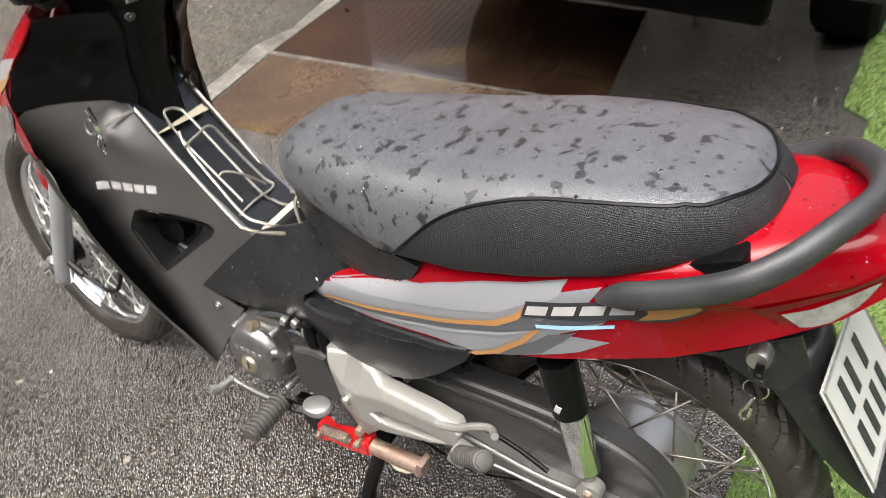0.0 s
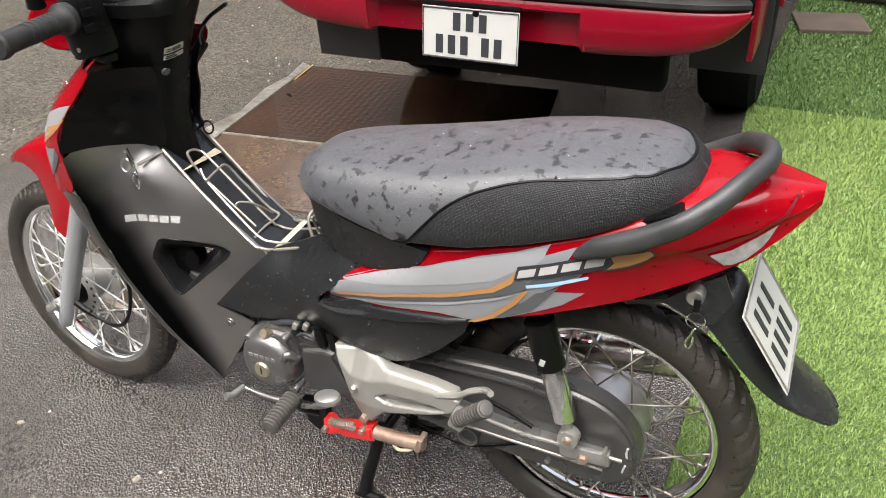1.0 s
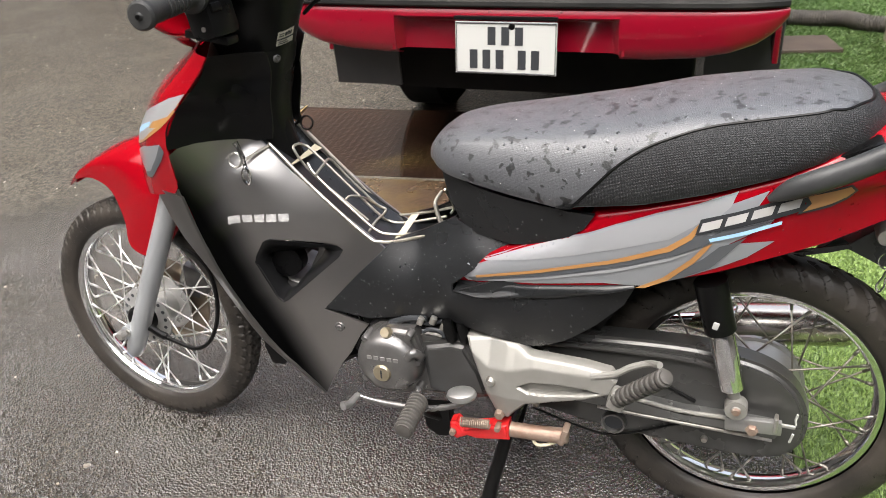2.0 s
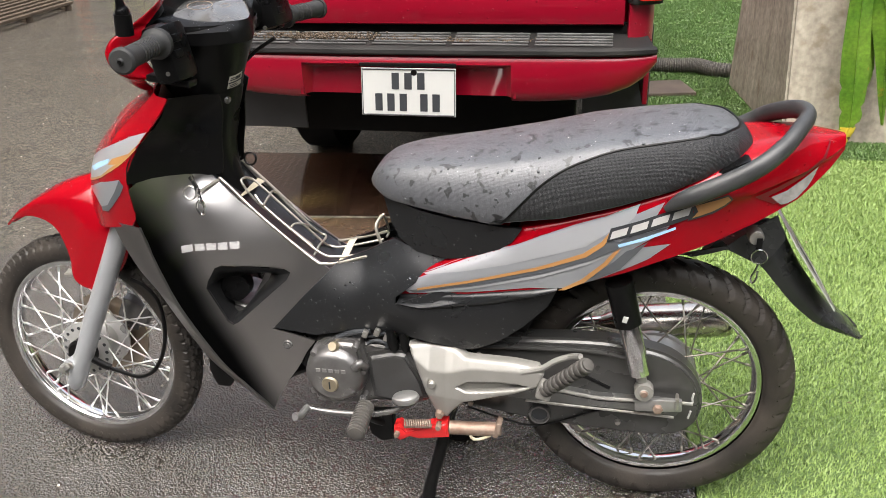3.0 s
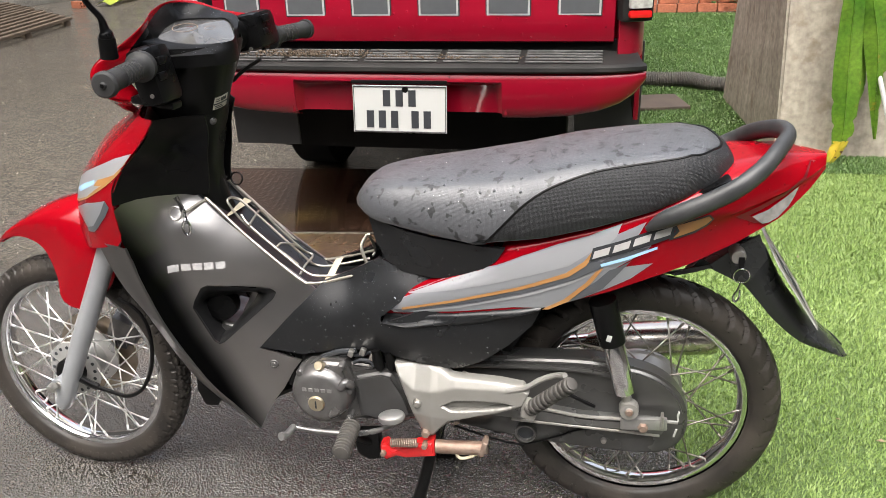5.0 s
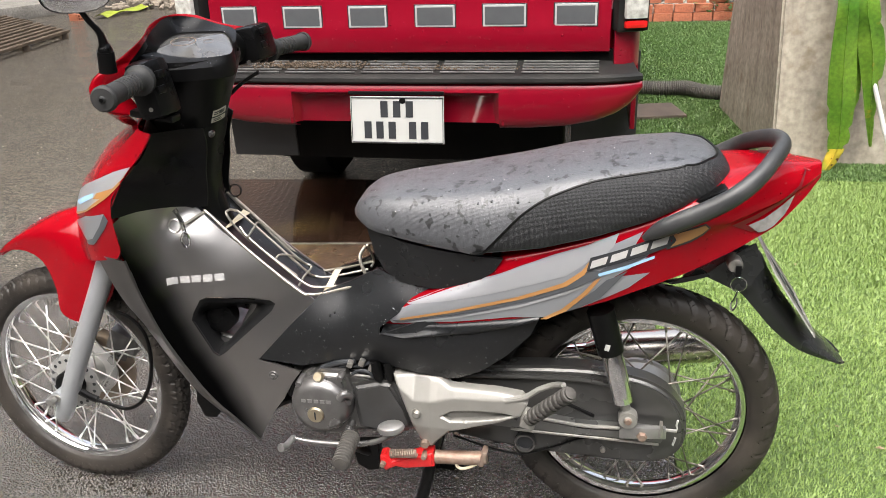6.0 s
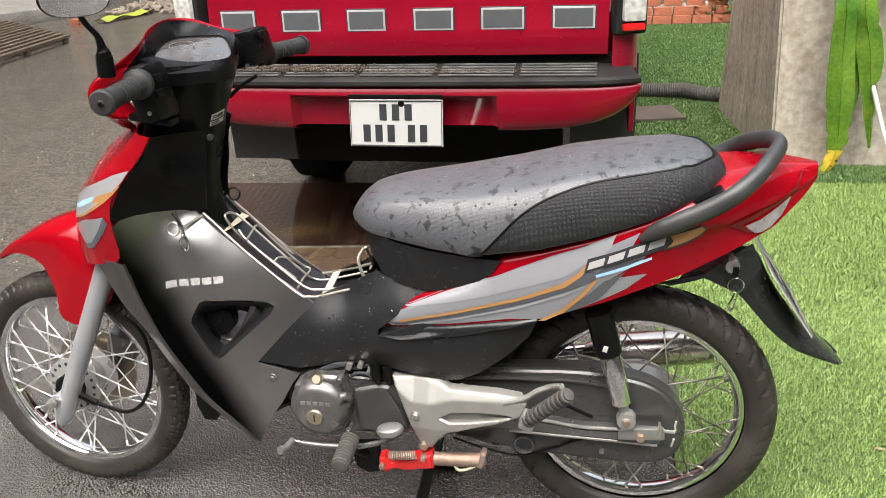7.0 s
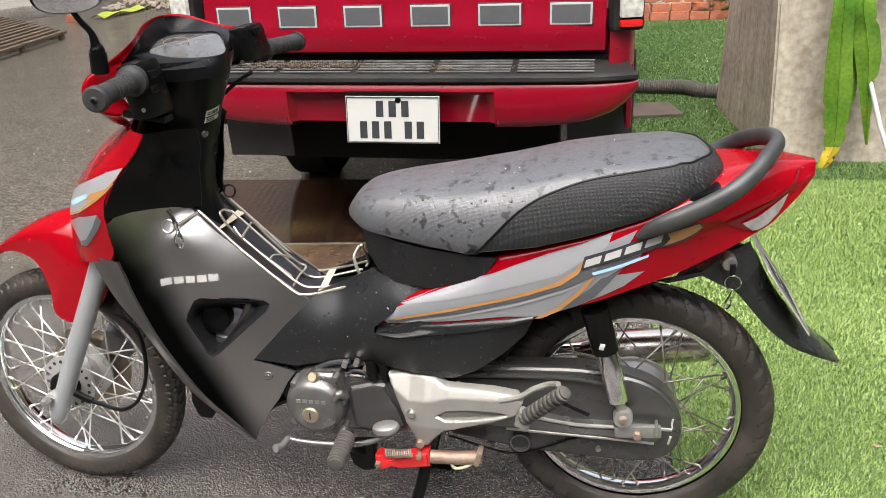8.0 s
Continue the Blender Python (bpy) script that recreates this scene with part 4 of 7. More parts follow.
part("bed", block((CX, CY + 1.25, 0.86), (1.6, 2.1, 0.16), 0.02), TRUCK_RED, truck)
# Floor block, plus unseen lower ones added to keep light out below.
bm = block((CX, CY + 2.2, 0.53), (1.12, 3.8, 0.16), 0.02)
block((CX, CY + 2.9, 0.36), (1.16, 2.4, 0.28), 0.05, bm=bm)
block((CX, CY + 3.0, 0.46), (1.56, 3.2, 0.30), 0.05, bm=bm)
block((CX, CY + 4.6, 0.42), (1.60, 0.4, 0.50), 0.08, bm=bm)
part("underbody", bm, UNDER_BLACK, truck, "black underbody")
# Unseen running gear, guessed in to fill the dark under the bed.
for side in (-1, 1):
    part("leaf_spring", tube([(CX + side * 0.5, CY + 0.45, 0.50), (CX + side * 0.5, CY + 0.85, 0.40), (CX + side * 0.5, CY + 1.25, 0.36), (CX + side * 0.5, CY + 1.7, 0.42)], 0.03, 8, 12), UNDER_BLACK, truck)
part("spare_wheel", lathe([(0.16, -0.10), (0.30, -0.11), (0.345, -0.07), (0.345, 0.07), (0.30, 0.11), (0.16, 0.10)], (CX - 0.05, CY + 0.78, 0.44), (0, 0, 1), 32, True), UNDER_BLACK, truck, "black spare wheel under the bed")
# Unseen black bar, added to hide lit ground behind the bumper.
part("shade_bar", block((CX, CY + 0.34, 0.45), (1.14, 0.10, 0.19), 0.02), UNDER_BLACK, truck)
part("differential", lathe([(0.0, -0.16), (0.10, -0.13), (0.15, 0.0), (0.10, 0.13), (0.0, 0.16)], (CX, CY + 1.25, 0.36), (0, 1, 0), 20), UNDER_BLACK, truck)
part("axle", tube([(CX - 0.7, CY + 1.25, 0.36), (CX + 0.7, CY + 1.25, 0.36)], 0.05, 10), UNDER_BLACK, truck)
part("cab", block((CX, CY + 3.0, 1.15), (1.6, 2.0, 0.9), 0.15), TRUCK_RED, truck)
for side in (-1, 1):
    for y in (1.25, 3.9):
        w = part("wheel", lathe([(0.2, -0.11), (0.33, -0.115), (0.36, -0.09), (0.36, 0.09), (0.33, 0.115), (0.2, 0.11)], (CX + side * 0.70, CY + y, 0.36), (1, 0, 0), 32), UNDER_BLACK, truck, "black tyre")
# mud flaps
FLAP = material("mud_flap_rubber", (0.010, 0.0105, 0.011), 0.55, 0, 0, (0.022, 0.021, 0.02), 7, 0.8, bump=0.15, bump_scale=80)
part("mud_flap", block((CX - 0.575, CY + 0.17, 0.485), (0.26, 0.012, 0.17), 0.005, (4, 0, 0)), FLAP, truck, "black rubber mud flap", soft=False)
part("mud_flap", block((0.545, 1.93, 0.52), (0.27, 0.012, 0.40), 0.005, (4, 0, 0)), FLAP, truck, "black rubber mud flap", soft=False)
# Unseen boards, added to stop side light reaching the ground below.
for side in (-1, 1):
    part("arch_light_block", block((CX + side * 0.80, CY + 1.25, 0.66), (0.02, 1.1, 0.2), 0.004), UNDER_BLACK, truck)
part("tow_eye", tube([(CX + 0.025, CY - 0.012, 0.668), (CX + 0.025, CY - 0.028, 0.664)], 0.011, 10), BLACK, truck)


def number_plate(at, w, h, turn, rows, parent, rim_mat, rim_r=0.0028):
    """A white plate with a rim and plain bars in place of its writing."""
    base = part("number_plate", block((0, 0, 0), (w, 0.002, h), 0.0008), WHITE, None, soft=False)
    base.parent = parent
    base["label"] = "white number plate with dark bars and a thin rim"
    rim = tube([(-w / 2 + 0.004, -0.002, -h / 2 + 0.004), (w / 2 - 0.004, -0.002, -h / 2 + 0.004), (w / 2 - 0.004, -0.002, h / 2 - 0.004), (-w / 2 + 0.004, -0.002, h / 2 - 0.004)], rim_r, 6, 0, True)
    items = [("rim", rim, rim_mat)]
    for z, bars, bh in rows:
        for x in bars:
            items.append(("bar", block((x, -0.0022, z), (0.026 * w / 0.33, 0.0012, bh), 0.0004), INK))
    for nm, b, mt in items:
        o = part(nm, b, mt, None, soft=False)
        o.parent = base
    inv = Matrix.Translation(parent.location).inverted()
    base.matrix_basis = inv @ pose(*at, *turn)
    return base


number_plate((CX + 0.004, CY - 0.030, 0.597), 0.333, 0.164, (-6, 0, 0), [(0.038, (-0.045, 0.0, 0.045), 0.056), (-0.035, (-0.105, -0.062, -0.018, 0.055, 0.098), 0.06)], truck, INK)
part("plate_lamp", block((CX + 0.0, CY - 0.012, 0.688), (0.34, 0.012, 0.012), 0.003), BLACK, truck)
bm = bmesh.new()
rng = random.Random(9)
for i in range(1250):
    x = rng.gauss(-0.52, 0.13) if i < 850 else rng.gauss(-0.06, 0.16)
    s = rng.uniform(0.0025, 0.0075) if i < 850 else rng.uniform(0.003, 0.008)
    block((x, CY + rng.uniform(0.045, 0.13), 0.757 + s * 0.4 + (rng.random() * 0.014 if i < 850 else 0)), (s, s, s * 0.8), s * 0.2, (rng.uniform(0, 90), rng.uniform(0, 90), 0), bm, 1)
tagged(part("dirt_clods", bm, material("brown_soil", (0.050, 0.034, 0.021), 0.8, 0, 0, (0.13, 0.105, 0.08), 90, 0.8, spec=0.2)), "wet brown soil clods spilled on the step pad", "dirt", kind="stuff")


# ---- motorcycle on its centre stand ----
bike = thing("motorcycle", "red and silver underbone motorcycle, wet, standing on its centre stand", "motorcycle")
REAR, FRONT = Vector((0.6145, 0.005, 0.296)), Vector((-0.677, 0.004, 0.2765))
RAKE = Vector((0.446, 0, 0.895))
STEER = Matrix.Translation(FRONT) @ Matrix.Rotation(radians(-4.8), 4, RAKE) @ Matrix.Translation(-FRONT)


def tyre(at, r, w, pitch, turn=None):
    """A tyre with slanting grooves cut into its crown."""
    n, prof = 480, []
    shape = [(0.2185, 0.62), (0.226, 0.86), (0.2216 + (r - 0.2216) * 0.33, 1.0), (0.2216 + (r - 0.2216) * 0.58, 1.0), (r - 0.0135, 0.84), (r - 0.0055, 0.60), (r - 0.0015, 0.33), (r, 0.0)]
    half = smooth_line([(a, -b * w, 0) for a, b in shape], 34)
    prof = half + [Vector((p.x, -p.y, 0)) for p in reversed(half[:-1])]
    rows = []
    for j in range(n):
        t, row = 2 * math.pi * j / n, []
        for i, p in enumerate(prof):
            s = abs(p.y) / w
            cut = 0.0
            if p.x > r - 0.036:
                f = (j / n * pitch + s * 1.15 + (0.5 if p.y > 0 else 0)) % 1
                cut = 0.006 if f < 0.26 and 0.12 < s else 0.0
                g = (j / n * pitch * 0.5 + s * 0.4) % 1
                cut = max(cut, 0.004 if g < 0.14 and s < 0.5 else 0.0)
                if turn != Matrix():
                    wave = 0.035 * (1 if (j / n * pitch * 2) % 1 < 0.5 else -1)
                    f = (j / n * pitch * 1.25 + 0.22 * math.sin(s * 9) + (0.5 if p.y > 0 else 0)) % 1
                    cut = 0.0055 if f < 0.22 or abs(s - 0.40 + wave) < 0.06 or abs(s - 0.74 + wave) < 0.055 else 0.0
            q = p.x - cut
            row.append((at.x + q * math.cos(t), at.y + p.y, at.z + q * math.sin(t)))
        rows.append(row)
    bm = sheet(rows, close_u=True)
    if turn:
        bm.transform(turn)
    return bm


def wheel(name, at, r, w, pitch, hub_r, hub_w, turn, label):
    """A chrome rim with tyre, hub and thirty-six crossed spokes."""
    rim = lathe([(0.2216, -0.0195), (0.216, -0.0215), (0.2075, -0.0195), (0.2035, -0.013), (0.2005, 0), (0.2035, 0.013), (0.2075, 0.0195), (0.216, 0.0215), (0.2216, 0.0195),
                 (0.2195, 0.0165), (0.212, 0.012), (0.212, -0.012), (0.2195, -0.0165)], at, n=96, closed=True)
    rim.transform(turn)
    rim = part(name, rim, CHROME, bike, label)
    part("tyre", tyre(at, r, w, pitch, turn), RUBBER, rim, "worn black road tyre with slanting grooves")
    hub = lathe([(0.012, -hub_w - 0.004), (hub_r - 0.012, -hub_w - 0.003), (hub_r, -hub_w), (hub_r, -hub_w + 0.005), (hub_r * 0.62, -hub_w + 0.012), (hub_r * 0.55, 0),
                 (hub_r * 0.62, hub_w - 0.012), (hub_r, hub_w - 0.005), (hub_r, hub_w), (hub_r - 0.012, hub_w + 0.003), (0.012, hub_w + 0.004)], at, n=40)
    hub.transform(turn)
    hub = part("hub", hub, HUB_ALLOY, rim, "pale cast alloy hub")
    for i in range(18):
        a = radians(20 * i)
        # Solid ink disc; the hole's inner dark is put into its colour.
        bm = lathe([(0, -0.0006), (0.0042, -0.0006), (0.0042, 0.001), (0, 0.001)], Vector(at) + Vector(((hub_r - 0.0125) * math.cos(a), -hub_w - 0.0032, (hub_r - 0.0125) * math.sin(a))), n=10)
        bm.transform(turn)
        part("flange_hole", bm, INK, hub)
    meshes = []
    for side in (-1, 1):
        for lead in (-1, 1):
            a = lead * radians(62)
            p0 = Vector(((hub_r - 0.005) * math.cos(a), side * (hub_w - 0.001 + 0.002 * lead), (hub_r - 0.005) * math.sin(a)))
            p1 = Vector((0.2035, side * 0.006, 0))
            bm = tube([p0, p1], 0.0019, 6)
            tube([p1 - (p1 - p0).normalized() * 0.014, p1], 0.003, 6, bm=bm)
            me = bpy.data.meshes.new("spoke")
            bm.to_mesh(me)
            bm.free()
            for f in me.polygons:
                f.use_smooth = True
            me.materials.append(SPOKE if turn != Matrix() else SPOKE_DULL)
            meshes.append(me)
    for i in range(36):
        ob = new("spoke", meshes[i % 4])
        ob.parent = rim
        ob.matrix_basis = turn @ Matrix.Translation(at) @ Matrix.Rotation(radians(10 * i + (3 if i % 4 < 2 else -3)), 4, "Y")
    return rim


front_wheel = wheel("front_wheel", FRONT, 0.2770, 0.032, 54, 0.068, 0.036, STEER, "chrome front rim with wire spokes")
rear_wheel = wheel("rear_wheel", REAR, 0.2845, 0.040, 42, 0.078, 0.045, Matrix(), "chrome rear rim with wire spokes")
part("axle_spindle", tube([FRONT + Vector((0, -0.11, 0)), FRONT + Vector((0, 0.11, 0))], 0.008, 12), BOLT, front_wheel)
bm = lathe([(0.045, 0.052), (0.105, 0.052), (0.105, 0.056), (0.045, 0.056)], FRONT, n=48, closed=True)
bm.transform(STEER)
disc = part("brake_disc", bm, material("brake_disc_steel", (0.38, 0.33, 0.27), 0.3, 0.9, 0, (0.28, 0.2, 0.13), 20, 0.8), front_wheel, "worn brown-tinted brake disc")
bm = block((-0.585, 0.058, 0.345), (0.075, 0.05, 0.06), 0.012, (0, 25, 0))
block((-0.60, 0.07, 0.31), (0.05, 0.04, 0.05), 0.01, (0, 25, 0), bm)
part("brake_caliper", bm, ENGINE, bike, "dirty cast brake caliper")

# fork legs
for s in (-1, 1):
    y = 0.083 * s
    bm = tube([(-0.684, y, 0.205), (-0.680, y, 0.215), (-0.668, y, 0.24), (-0.60, y, 0.385), (-0.515, y, 0.555), (-0.455, y, 0.68)], [0.014, 0.0195, 0.021, 0.0215, 0.0215, 0.0215], 18)
    tube([(-0.672, y - 0.018 * s, 0.270), (-0.672, y + 0.020 * s, 0.270)], 0.017, 14, bm=bm)
    bm.transform(STEER)
    part("fork_leg", bm, FORK_GREY, bike, "silver-grey painted fork leg")
part("axle_nut", lathe([(0.0, -0.128), (0.009, -0.128), (0.011, -0.124), (0.011, -0.112), (0.0, -0.112)], FRONT + Vector((-0.008, 0.0, 0.0)), n=6), BOLT, front_wheel)
bm = lathe([(0.0, -0.066), (0.028, -0.066), (0.034, -0.060), (0.034, -0.036), (0.0, -0.036)], FRONT, n=24)
bm.transform(STEER)
part("speedometer_drive", bm, BLACK, front_wheel, "black speedometer drive")
part("speedometer_cable", tube([(-0.614, -0.090, 0.286), (-0.591, -0.090, 0.273), (-0.555, -0.090, 0.262), (-0.515, -0.090, 0.254), (-0.476, -0.090, 0.276), (-0.446, -0.090, 0.328), (-0.432, -0.090, 0.387), (-0.435, -0.090, 0.450), (-0.459, -0.090, 0.487), (-0.490, -0.090, 0.503)], 0.0045, 8, 44), BLACK, bike)
part("cable_sleeve", tube([(-0.625, -0.090, 0.291), (-0.604, -0.090, 0.279), (-0.586, -0.090, 0.272)], 0.008, 8), BLACK, bike)

# front mudguard
edge = [(-0.842, -0.010, 0.567), (-0.778, -0.042, 0.602), (-0.718, -0.054, 0.612), (-0.667, -0.062, 0.592), (-0.640, -0.070, 0.535), (-0.632, -0.076, 0.478), (-0.578, -0.078, 0.463), (-0.525, -0.074, 0.50), (-0.50, -0.07, 0.53)]
crown = [(-0.846, 0, 0.572), (-0.772, 0, 0.628), (-0.692, 0, 0.674), (-0.622, 0, 0.700), (-0.57, 0, 0.710), (-0.53, 0, 0.70), (-0.50, 0, 0.69), (-0.47, 0, 0.66), (-0.45, 0, 0.63)]
rows = []
for e, c in zip(edge, crown):
    e, c = Vector(e), Vector(c)
    sh = e * 0.42 + c * 0.58
    sh.y = e.y * 1.02
    s2 = e * 0.16 + c * 0.84
    s2.y = e.y * 0.72
    half = [e, sh, s2, c]
    rows.append(half + [Vector((p.x, -p.y, p.z)) for p in reversed(half[:-1])])
bm = thicken(loft(rows, 44, 26), 0.003)
bm.transform(STEER)
guard = part("front_mudguard", bm, RED, bike, "glossy red front mudguard")
rain(guard, 500, 0.0006, 0.0015, 4)

# front cover
F = [(-0.375, -0.005, 0.930), (-0.430, -0.005, 0.893), (-0.487, -0.005, 0.852), (-0.535, -0.005, 0.800), (-0.574, -0.005, 0.752), (-0.590, -0.005, 0.705), (-0.588, -0.020, 0.665), (-0.560, -0.050, 0.622)]
B = [(-0.298, -0.160, 0.916), (-0.313, -0.178, 0.885), (-0.358, -0.190, 0.829), (-0.387, -0.192, 0.778), (-0.390, -0.191, 0.745), (-0.389, -0.189, 0.710), (-0.388, -0.187, 0.690), (-0.400, -0.183, 0.672)]
M1 = [(f[0] * 0.62 + b[0] * 0.38 - 0.012, (f[1] * 0.45 + b[1] * 0.55), f[2] * 0.62 + b[2] * 0.38) for f, b in zip(F, B)]
M2 = [(f[0] * 0.28 + b[0] * 0.72 - 0.012, (f[1] * 0.12 + b[1] * 0.88), f[2] * 0.28 + b[2] * 0.72) for f, b in zip(F, B)]
rows = [[f, m1, m2, b] for f, m1, m2, b in zip(F, M1, M2, B)]
cover_skin = loft(rows, 40, 18)
cover_at = onto(cover_skin, 0.0012)
cover = part("front_cover", mirrored(thicken(cover_skin.copy(), 0.003)), RED, bike, "glossy red front cover with silver decals")


rain(cover, 1500, 0.0005, 0.0013, 3, lambda p, n: p.y < 0.05)


def decal(name, outline, skin, mat, parent, label="", fine=0.012):
    return part(name, panel(outline, skin, 0.0, fine, rounds=6), mat, parent, label)


decal("decal", [(-0.563, 0.755), (-0.535, 0.772), (-0.480, 0.801), (-0.430, 0.824), (-0.375, 0.848), (-0.335, 0.860), (-0.355, 0.837), (-0.377, 0.819), (-0.401, 0.801), (-0.430, 0.784), (-0.460, 0.764), (-0.504, 0.745), (-0.545, 0.728), (-0.565, 0.738)], cover_at, WHITE_SILVER, cover, "pale silver wing decal")
decal("decal", [(-0.335, 0.860), (-0.333, 0.857), (-0.354, 0.833), (-0.375, 0.814), (-0.399, 0.796), (-0.427, 0.779), (-0.461, 0.760), (-0.504, 0.741), (-0.545, 0.724), (-0.545, 0.728), (-0.504, 0.745), (-0.460, 0.764), (-0.430, 0.784), (-0.401, 0.801), (-0.377, 0.819), (-0.355, 0.837)], onto(cover_skin, 0.0018), ORANGE, cover, "orange edge stripe")
decal("decal", [(-0.532, 0.717), (-0.463, 0.751), (-0.407, 0.766), (-0.427, 0.736), (-0.454, 0.706), (-0.479, 0.696), (-0.500, 0.711)], cover_at, SILVER, cover, "silver decal")
decal("decal", [(-0.407, 0.766), (-0.399, 0.754), (-0.413, 0.734), (-0.442, 0.704), (-0.455, 0.693), (-0.478, 0.688), (-0.479, 0.696), (-0.454, 0.706), (-0.427, 0.736)], onto(cover_skin, 0.0018), STEEL_GREY, cover, "grey decal")
decal("emblem", [(-0.433, 0.791), (-0.420, 0.804), (-0.377, 0.819), (-0.386, 0.805), (-0.415, 0.794)], onto(cover_skin, 0.0022), ORANGE, cover, "small orange emblem shape")
decal("emblem", [(-0.522, 0.758), (-0.475, 0.783), (-0.430, 0.802), (-0.433, 0.794), (-0.495, 0.762)], onto(cover_skin, 0.0022), BLUE, cover, "small pale blue emblem shape")
cover_skin.free()

# leg shield: one concave skin from the outer rim to the tunnel
RIM = [tuple(p) for p in smooth_line([(-0.298, -0.160, 0.916), (-0.324, -0.187, 0.861), (-0.355, -0.190, 0.832), (-0.377, -0.192, 0.805), (-0.387, -0.192, 0.778), (-0.390, -0.190, 0.737), (-0.388, -0.188, 0.696), (-0.384, -0.186, 0.669), (-0.367, -0.180, 0.587),
                                      (-0.345, -0.168, 0.499), (-0.316, -0.156, 0.424), (-0.287, -0.142, 0.357), (-0.253, -0.130, 0.302), (-0.190, -0.112, 0.217)], 53)]
IN = [(-0.176, -0.103, 0.247), (-0.154, -0.098, 0.286), (-0.130, -0.100, 0.318), (-0.105, -0.100, 0.363), (-0.084, -0.100, 0.391), (-0.136, -0.102, 0.406), (-0.175, -0.100, 0.413), (-0.109, -0.088, 0.483), (-0.048, -0.064, 0.540), (-0.131, -0.064, 0.602), (-0.220, -0.064, 0.677), (-0.285, -0.062, 0.739)]
KNEE = [(-0.300, -0.098, 0.860), (-0.325, -0.118, 0.810), (-0.345, -0.126, 0.760), (-0.355, -0.134, 0.700), (-0.350, -0.136, 0.640), (-0.334, -0.132, 0.570), (-0.312, -0.128, 0.500), (-0.285, -0.121, 0.430), (-0.258, -0.116, 0.370), (-0.226, -0.111, 0.310), (-0.200, -0.108, 0.265)]
FACE = [(-0.226, -0.094, 0.600), (-0.278, -0.116, 0.555), (-0.147, -0.076, 0.523), (-0.248, -0.109, 0.427), (-0.304, -0.071, 0.736), (-0.300, -0.098, 0.690), (-0.250, -0.083, 0.670), (-0.190, -0.102, 0.34), (-0.270, -0.072, 0.83), (-0.245, -0.074, 0.90), (-0.305, -0.115, 0.62)]
shield_at = spread(RIM[::4] + IN + KNEE + FACE)
hole = [(-0.278, 0.556), (-0.265, 0.561), (-0.146, 0.542), (-0.134, 0.534), (-0.142, 0.519), (-0.246, 0.428), (-0.257, 0.423), (-0.268, 0.431), (-0.301, 0.510), (-0.296, 0.526)]
arc = [(-0.302, 0.742), (-0.320, 0.747), (-0.342, 0.754), (-0.362, 0.758), (-0.380, 0.757)]
split = next(i for i, p in enumerate(RIM) if p[2] < 0.752)
bm = panel([(p[0], p[2]) for p in RIM[split:]] + [(p[0], p[2]) for p in IN] + arc, shield_at, 0.004, 0.009, [hole], 7)
shield_skin = bm.copy()
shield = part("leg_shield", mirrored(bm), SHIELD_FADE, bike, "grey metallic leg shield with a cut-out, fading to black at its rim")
bm = panel([(p[0], p[2]) for p in RIM[:split]] + arc[::-1] + [(-0.290, 0.738), (-0.262, 0.740), (-0.255, 0.790), (-0.246, 0.850), (-0.238, 0.905)], lambda x, z: shield_at(x, z) - 0.0012, 0.004, 0.014, rounds=6)
far = flipped(bm.copy())
part("neck_panel", bm, BLACK, shield, "black plastic neck of the shield")
part("neck_panel", far, BLACK, shield, "black plastic neck of the shield")
inner = [(-0.293, 0.511), (-0.282, 0.516), (-0.204, 0.516), (-0.189, 0.514), (-0.196, 0.500), (-0.257, 0.431), (-0.267, 0.426), (-0.275, 0.436), (-0.294, 0.493), (-0.297, 0.503)]
rows = []
for k_, dy in ((0.0, -0.0015), (0.35, 0.004), (1.0, 0.030), (1.0, 0.075)):
    rows.append([(a[0] + (b[0] - a[0]) * k_, shield_at(*a) + dy, a[1] + (b[1] - a[1]) * k_) for a, b in zip(hole, inner)])
part("vent_bezel", sheet(rows, close_v=True), EDGE_GREY, shield, "dark recessed bezel of the cut-out")
strip_in = smooth_line([p for p in RIM if p[2] < 0.672], 40)
strip_out = smooth_line([(-0.458, -0.165, 0.675), (-0.442, -0.160, 0.615), (-0.421, -0.155, 0.560), (-0.392, -0.150, 0.510), (-0.367, -0.142, 0.451), (-0.339, -0.135, 0.391), (-0.309, -0.127, 0.336), (-0.260, -0.118, 0.282), (-0.193, -0.106, 0.214)], 40)
rows = [[b, b * 0.6 + a * 0.4 + Vector((-0.004, -0.003, 0)), a + Vector((-0.003, -0.0035, 0)), a + Vector((0, -0.0028, 0)), a + Vector((0.0015, 0.002, 0))] for a, b in zip(strip_in, strip_out)]
part("shield_edge", mirrored(thicken(sheet(rows), 0.003)), SHIELD_GREY, shield, "grey outer edge of the shield")
skin_at = onto(shield_skin, 0.001)
for i in range(5):
    x, w = -0.3255 + 0.0222 * i, 0.0092
    decal("emblem_bar", [(x - w, 0.594), (x + w, 0.594), (x + w, 0.609), (x - w, 0.609)], skin_at, PALE, shield, "pale emblem bar", 0.006)
shield_skin.free()
part("shield_bolt", lathe([(0.0, -0.004), (0.005, -0.004), (0.006, -0.001), (0.0095, -0.001), (0.0105, 0.001), (0.0105, 0.004), (0, 0.004)], (-0.145, shield_at(-0.145, 0.378) - 0.002, 0.378), n=18), ENGINE, shield, "steel bolt with washer")
bm = lathe([(0.0, -0.006), (0.028, -0.006), (0.034, 0.0), (0.03, 0.03), (0, 0.034)], (-0.27, -0.04, 0.485), (0.2, -1, 0.1), 24)
part("horn", bm, BLACK, bike, "black round horn behind the cut-out")
